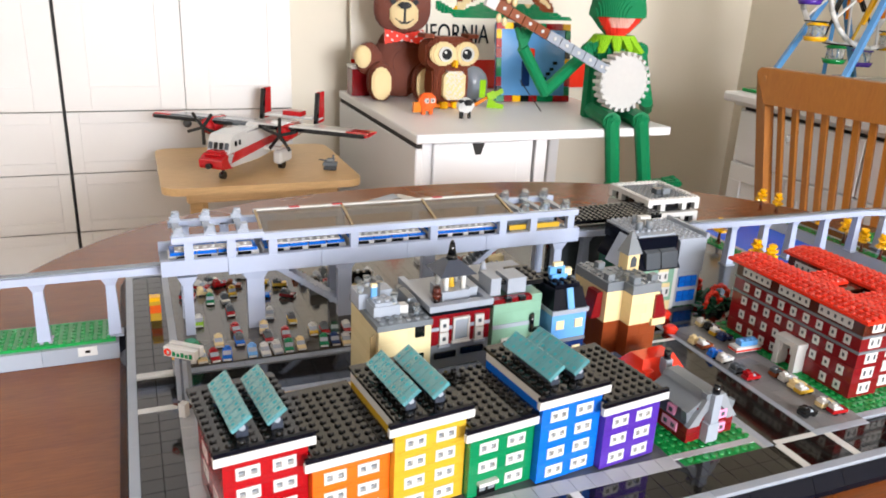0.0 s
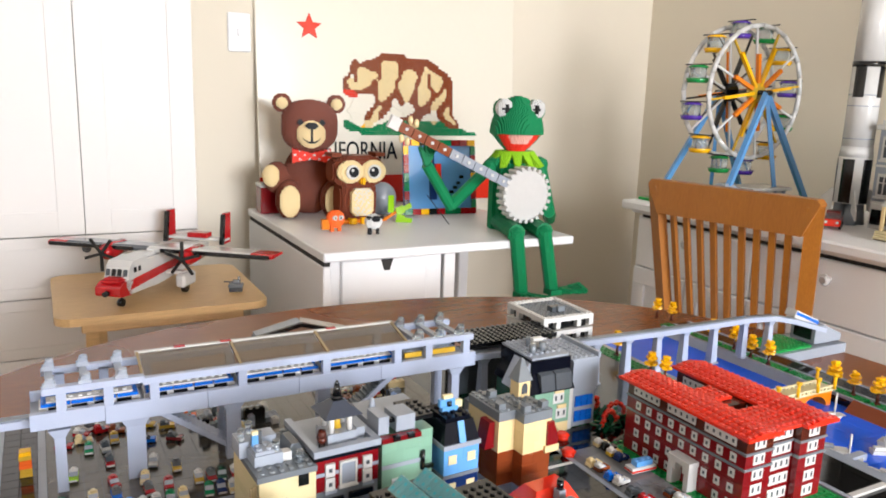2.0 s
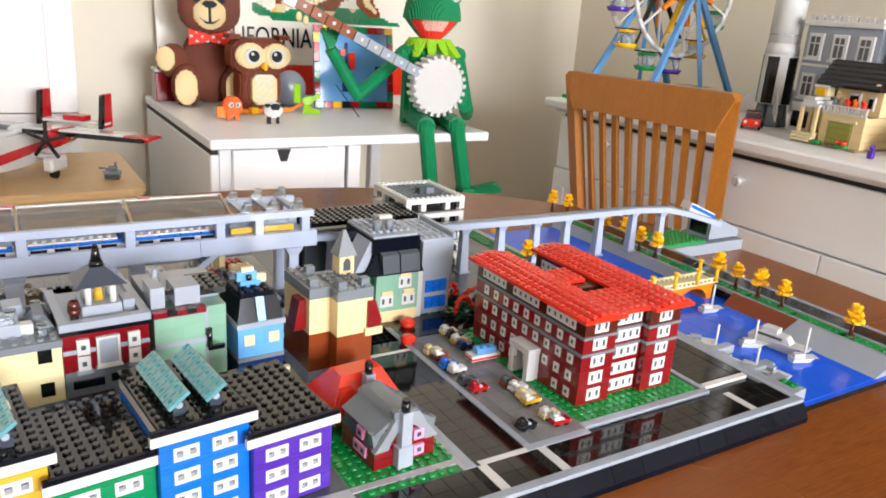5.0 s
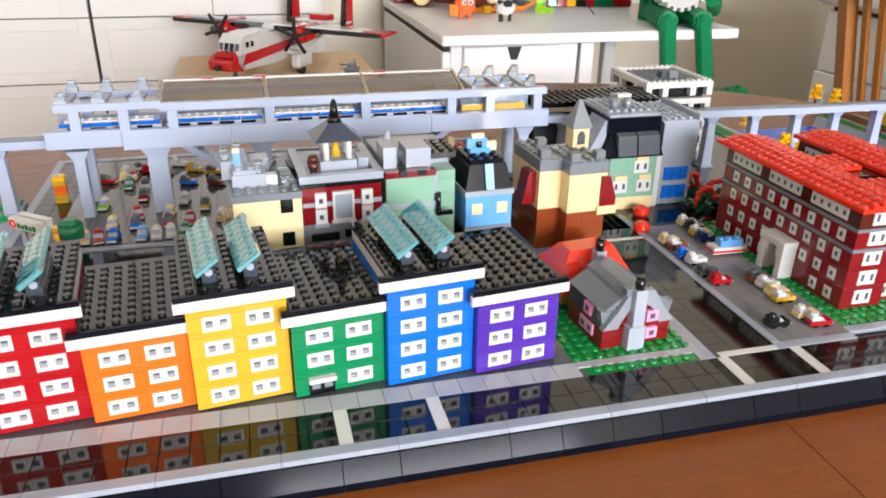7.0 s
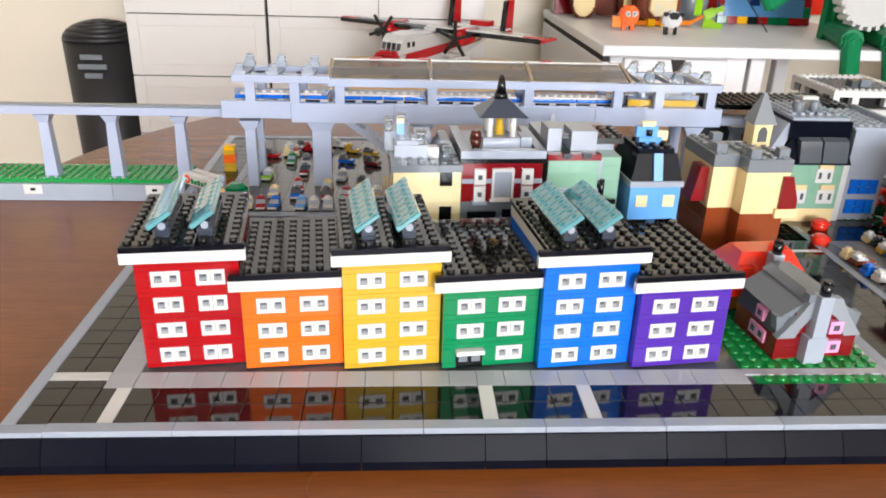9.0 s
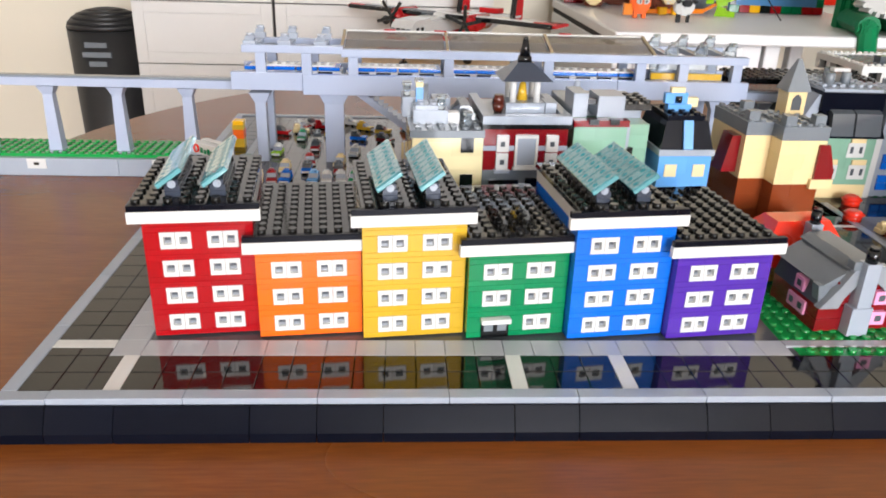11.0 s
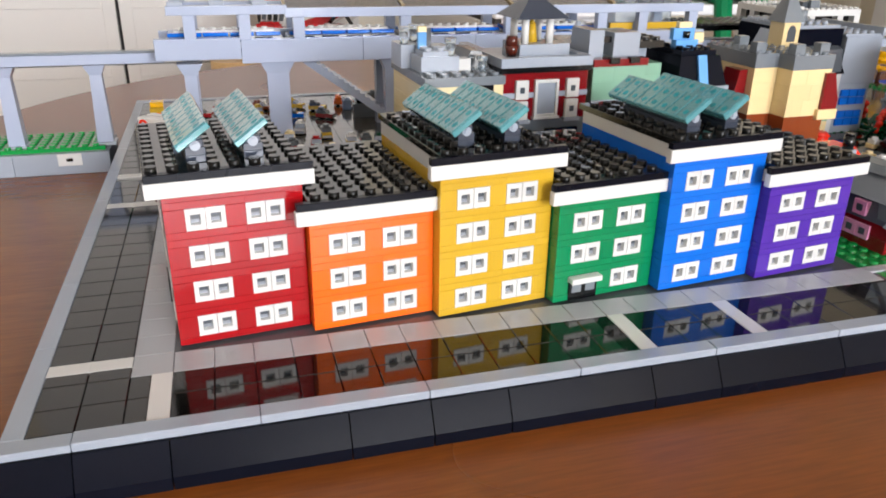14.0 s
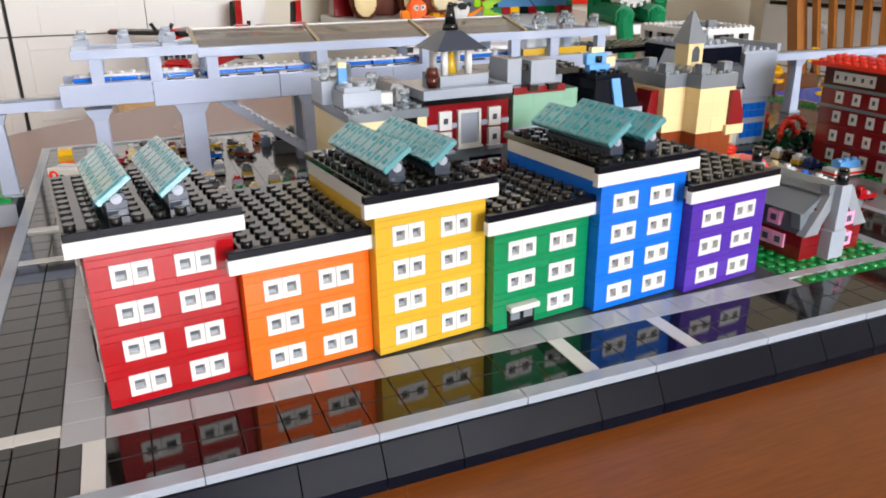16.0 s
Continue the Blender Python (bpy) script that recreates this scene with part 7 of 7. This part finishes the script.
def rocket():
    t = thing("toy_rocket", "tall white and black brick-built rocket", "toy rocket", (2.09, 1.003, DT))

    def panel(r, a, half, z0, z1):
        m = Mesh()
        for i in range(5):
            b, c = a - half + i * half * .4, a - half + (i + 1) * half * .4
            v = [(q * math.cos(w), q * math.sin(w), z) for z in (z0, z1) for q in (r - .004, r + .0012) for w in (b, c)]
            m.add(v, [(0, 2, 3, 1), (4, 5, 7, 6), (0, 1, 5, 4), (2, 6, 7, 3), (0, 4, 6, 2), (1, 3, 7, 5)])
        part("black_panel", m, "black", t)
    part("lower_stage", Mesh().cyl(0, 0, .06, .19, .044, 0, 28).cyl(0, 0, .19, .22, .044, 0, 28, .0405), "white", t)
    for i in range(5):
        panel(.044, 2 * math.pi / 5 * i + 3.35, .36, .062, .185)
    part("middle_stage", Mesh().cyl(0, 0, .22, .437, .0405, 0, 28), "white", t)
    for z in (.24, .33, .36):
        part("joint_ring", Mesh().cyl(0, 0, z, z + .003, .0408, 0, 28), "lgray", t)
    part("black_band", Mesh().cyl(0, 0, .437, .452, .041, 0, 28), "black", t)
    for i in range(3):
        panel(.0405, 2 * math.pi / 4 * i + 3.3, .36, .355, .437)
    part("upper_stage", Mesh().cyl(0, 0, .452, .65, .0395, 0, 28).cyl(0, 0, .65, .76, .0395, 0, 28, .028).cyl(0, 0, .76, .9, .028, 0, 24), "white", t)
    part("nose_cone", Mesh().cyl(0, 0, .9, .96, .028, 0, 24, .01).cyl(0, 0, .96, 1.04, .006, 0, 10, .003), "lgray", t)
    for i in range(4):
        a = math.pi / 2 * i + .8
        c, s = math.cos(a), math.sin(a)
        part("fin", Mesh().add([(.04 * c, .04 * s, .1), (.05 * c, .05 * s, .1), (.1 * c, .1 * s, .045), (.1 * c, .1 * s, .02), (.045 * c, .045 * s, .04), (.04 * c + .004 * s, .04 * s - .004 * c, .1), (.05 * c + .004 * s, .05 * s - .004 * c, .1), (.1 * c + .004 * s, .1 * s - .004 * c, .045), (.1 * c + .004 * s, .1 * s - .004 * c, .02), (.045 * c + .004 * s, .045 * s - .004 * c, .04)], [(0, 1, 2, 3, 4), (9, 8, 7, 6, 5), (0, 5, 6, 1), (1, 6, 7, 2), (2, 7, 8, 3), (3, 8, 9, 4), (4, 9, 5, 0)]), "white", t)
        part("engine_bell", Mesh().cyl(.026 * c, .026 * s, 0, .06, .02, 0, 14, .012), "mgray", t)


rocket()


def town_facade(name, label, x, y0, y1, d, h, wall, trim, floors, bays, top="flat"):
    """A modelled town building that faces the room, with rows of windows."""
    t = thing(name, label, "toy building", (x, y0, DT))
    W = y1 - y0
    part("wall", Mesh().box(0, d, 0, W, 0, h, 0, .001), wall, t)
    part("ground_floor", Mesh().box(-.006, 0, .004, W - .004, 0, h * .26, 0, .001), trim, t)
    part("cornice", Mesh().box(-.012, d, -.006, W + .006, h, h + .014, 0, .002), trim, t)
    fh = h * .74 / floors
    for f in range(floors):
        for b in range(bays):
            cy = W * (b + .5) / bays
            z0 = h * .26 + fh * (f + .2)
            w = part("window", Mesh().box(-.007, .001, cy - W / bays * .3, cy + W / bays * .3, z0, z0 + fh * .62, 0, .001), "white", t)
            for s in (-1, 1):
                part("pane", Mesh().box(-.0085, -.006, cy + W / bays * (.11 * s - .075), cy + W / bays * (.11 * s + .075), z0 + fh * .06, z0 + fh * .36).box(-.0085, -.006, cy + W / bays * (.11 * s - .075), cy + W / bays * (.11 * s + .075), z0 + fh * .39, z0 + fh * .54), "dgray", w)
            part("sill", Mesh().box(-.013, -.001, cy - W / bays * .34, cy + W / bays * .34, z0 - fh * .06, z0, 0, .001), trim, t)
        part("band", Mesh().box(-.005, 0, 0, W, h * .26 + fh * f, h * .26 + fh * f + .006), trim, t)
    for b in range(bays):
        cy = W * (b + .5) / bays
        part("shop_window", Mesh().box(-.009, -.005, cy - W / bays * .34, cy + W / bays * .34, .012, h * .2), "black", t)
    if top == "crest":
        m = Mesh()
        for i in range(9):
            m.box(-.01, .0, W * i / 9, W * (i + .6) / 9, h + .014, h + .026)
        part("parapet", m, "white", t)
    elif top == "mansard":
        part("roof", Mesh().frustum((0, d, 0, W), h + .014, (.02, d - .02, .02, W - .02), h + .05), "black", t)
    elif top == "spire":
        part("turret", Mesh().cyl(.02, W * .9, h * .6, h + .015, .022, 0, 8), trim, t)
        part("spire", Mesh().cyl(.02, W * .9, h + .015, h + .09, .027, 0, 8, .001), "dblue", t, "dark blue pointed spire")
    return t


town_facade("toy_town_building", "pale grey and blue town building with white cornice", 2.08, .735, .935, .2, .27, "lgray", "white", 2, 3, "crest")
town_facade("toy_town_building", "black and grey town building with dark roof", 2.12, .655, .73, .2, .2, "dgray", "mgray", 2, 1, "mansard")
town_facade("toy_town_building", "orange brick town building with blue spire", 2.08, .34, .65, .2, .25, "orangeb", "lgray", 2, 4, "spire")


def beach_house():
    t = thing("toy_town_house", "tan house with black roof and green garage door", "toy house", (1.955, .64, DT), 0)
    part("base", Mesh().box(-.05, .11, -.004, .165, 0, .004, 0, .001), "dtan", t)
    for i in range(4):
        part("garage_wall", Mesh().box(-.03, .1, 0, .105, .004 + i * .018, .0217 + i * .018, 0, .0005), "tan", t)
    door = part("garage_door", Mesh().box(-.033, -.029, .025, .085, .005, .058), "dtan", t, "olive green garage door")
    for i in range(4):
        part("door_panel", Mesh().box(-.035, -.0332, .028, .082, .008 + i * .0125, .018 + i * .0125, 0, .0005), "olive", door)
    part("lintel", Mesh().box(-.034, -.028, .018, .092, .06, .066, 0, .0005), "cream", t)
    part("upper_floor", Mesh().box(.02, .1, .0, .14, .0765, .148, 0, .001), "tan", t)
    part("side_gable", Mesh().prism([(-.005, .148), (.1, .148), (.1, .19), (.055, .195)], "y", .0, .01), "tan", t)
    part("balcony_door", Mesh().box(.016, .021, .05, .08, .08, .125, 0, .0005).box(.0145, .0165, .055, .075, .084, .12, 1), ["white", "black"], t, "white framed balcony door")
    part("side_window", Mesh().box(.016, .021, .015, .033, .09, .122, 0, .0005).box(.0145, .0165, .019, .029, .095, .117, 1), ["white", "black"], t)
    roof = part("roof", Mesh().prism([(-.012, .14), (-.008, .134), (.104, .134), (.104, .175), (.06, .196), (.045, .196)], "y", -.006, .15), "black", t, "black studded sloped roof")
    for i in range(5):
        f = i / 5
        part("roof_course", Mesh().box(-.01 + .055 * f, .002 + .055 * f, -.007, .151, .139 + .055 * f, .149 + .055 * f, 0, .001), "black", roof)
    rail = part("balcony_rail", Mesh().box(-.034, -.028, -.002, .107, .0765, .081, 0, .0005).box(-.034, -.028, -.002, .107, .093, .097, 0, .0005), "white", t, "white slotted balcony rail")
    for i in range(13):
        part("baluster", Mesh().box(-.033, -.029, .0 + i * .0085, .004 + i * .0085, .081, .093), "white", rail)
    for y, c in ((.02, "bred"), (.04, "orange"), (.058, "bred"), (.075, "dtan"), (.09, "mgray")):
        part("balcony_plant", Mesh().ball(-.014, y, .098, .007, .007, .012, 0, 8, 6).ball(-.011, y + .006, .108, .005, .005, .006, 0, 8, 6), c, t)
    part("porch_floor", Mesh().box(-.04, .06, .112, .16, .004, .024, 0, .001), "cream", t)
    for i in range(3):
        part("step", Mesh().box(-.058 + .006 * i, -.04, .112 - .002 * i, .162 + .002 * i, .004 + i * .0065, .0103 + i * .0065, 0, .001), "cream", t)
    for x in (-.036, .0):
        for y in (.117, .155):
            part("porch_post", Mesh().box(x - .004, x + .004, y - .004, y + .004, .024, .085, 0, .0005), "tan", t)
    part("porch_wall", Mesh().box(.02, .06, .112, .16, .024, .14, 0, .001), "tan", t)
    for w, z in ((.026, .085), (.019, .093), (.011, .101)):
        part("porch_gable", Mesh().box(-.042, .02, .136 - w, .136 + w, z, z + .0076, 0, .0008), "white", t, "white stepped porch gable")
    part("dormer", Mesh().box(-.01, .03, .118, .152, .11, .132, 0, .001).box(-.012, -.008, .124, .146, .113, .128, 1), ["cream", "gold"], t, "cream dormer over the porch")
    part("dormer_roof", Mesh().frustum((-.014, .034, .114, .156), .132, (.0, .03, .126, .144), .146), "white", t)
    part("hedge", Mesh().box(-.056, -.042, .085, .106, .004, .012, 0, .002), "bgreen", t, "green hedge")
    part("flower_bed", Mesh().box(-.056, -.04, .02, .05, .004, .011, 0, .002).ball(-.048, .028, .015, .007, .007, .006, 1, 8, 6).ball(-.047, .042, .015, .007, .007, .006, 1, 8, 6), ["bgreen", "bred"], t, "green bed with red flowers")


P["olive"] = plastic("plastic_olive_green", "8C8F3A")
beach_house()


def small_vehicle(name, label, x, y, turn, colour, roof):
    t = thing(name, label, "toy car", (x, y, DT), turn)
    part("body", Mesh().box(-.022, .022, -.038, .038, .008, .028, 0, .003), colour, t)
    part("cabin", Mesh().frustum((-.02, .02, -.02, .03), .028, (-.017, .017, -.01, .026), .044), "clear", t)
    part("roof", Mesh().box(-.018, .018, -.011, .027, .044, .048, 0, .001), roof, t)
    for s in (-1, 1):
        for y2 in (-.024, .024):
            part("wheel", Mesh().tube((s * .018, y2, .009), (s * .024, y2, .009), .009, 0, 14), "black", t)
        part("headlight", Mesh().tube((s * .014, -.038, .02), (s * .014, -.04, .02), .004, 0, 10), "white", t)


small_vehicle("toy_vintage_car", "small red brick car with a white bumper", 1.967, .962, -60, "bred", "dred")
small_vehicle("toy_food_cart", "small yellow and green brick food cart", 1.97, .54, 30, "gold", "bgreen")
t = thing("toy_kiosk", "yellow brick kiosk with sloped awning", "toy building", (2.0, .44, DT))
part("kiosk_body", Mesh().box(-.04, .05, -.05, .05, 0, .07, 0, .001), "gold", t)
part("awning", Mesh().prism([(-.07, .075), (.05, .1), (.05, .07), (-.07, .065)], "y", -.055, .055), "yellow", t)
m = Mesh().box(-.006, .006, -.006, .006, 0, .018, 0, .001).ball(0, 0, .024, .006, .006, .007, 0, 10, 6)
solid("purple_figure", m, "purple", "tiny purple upright brick piece", "toy piece", (1.87, .58, DT))
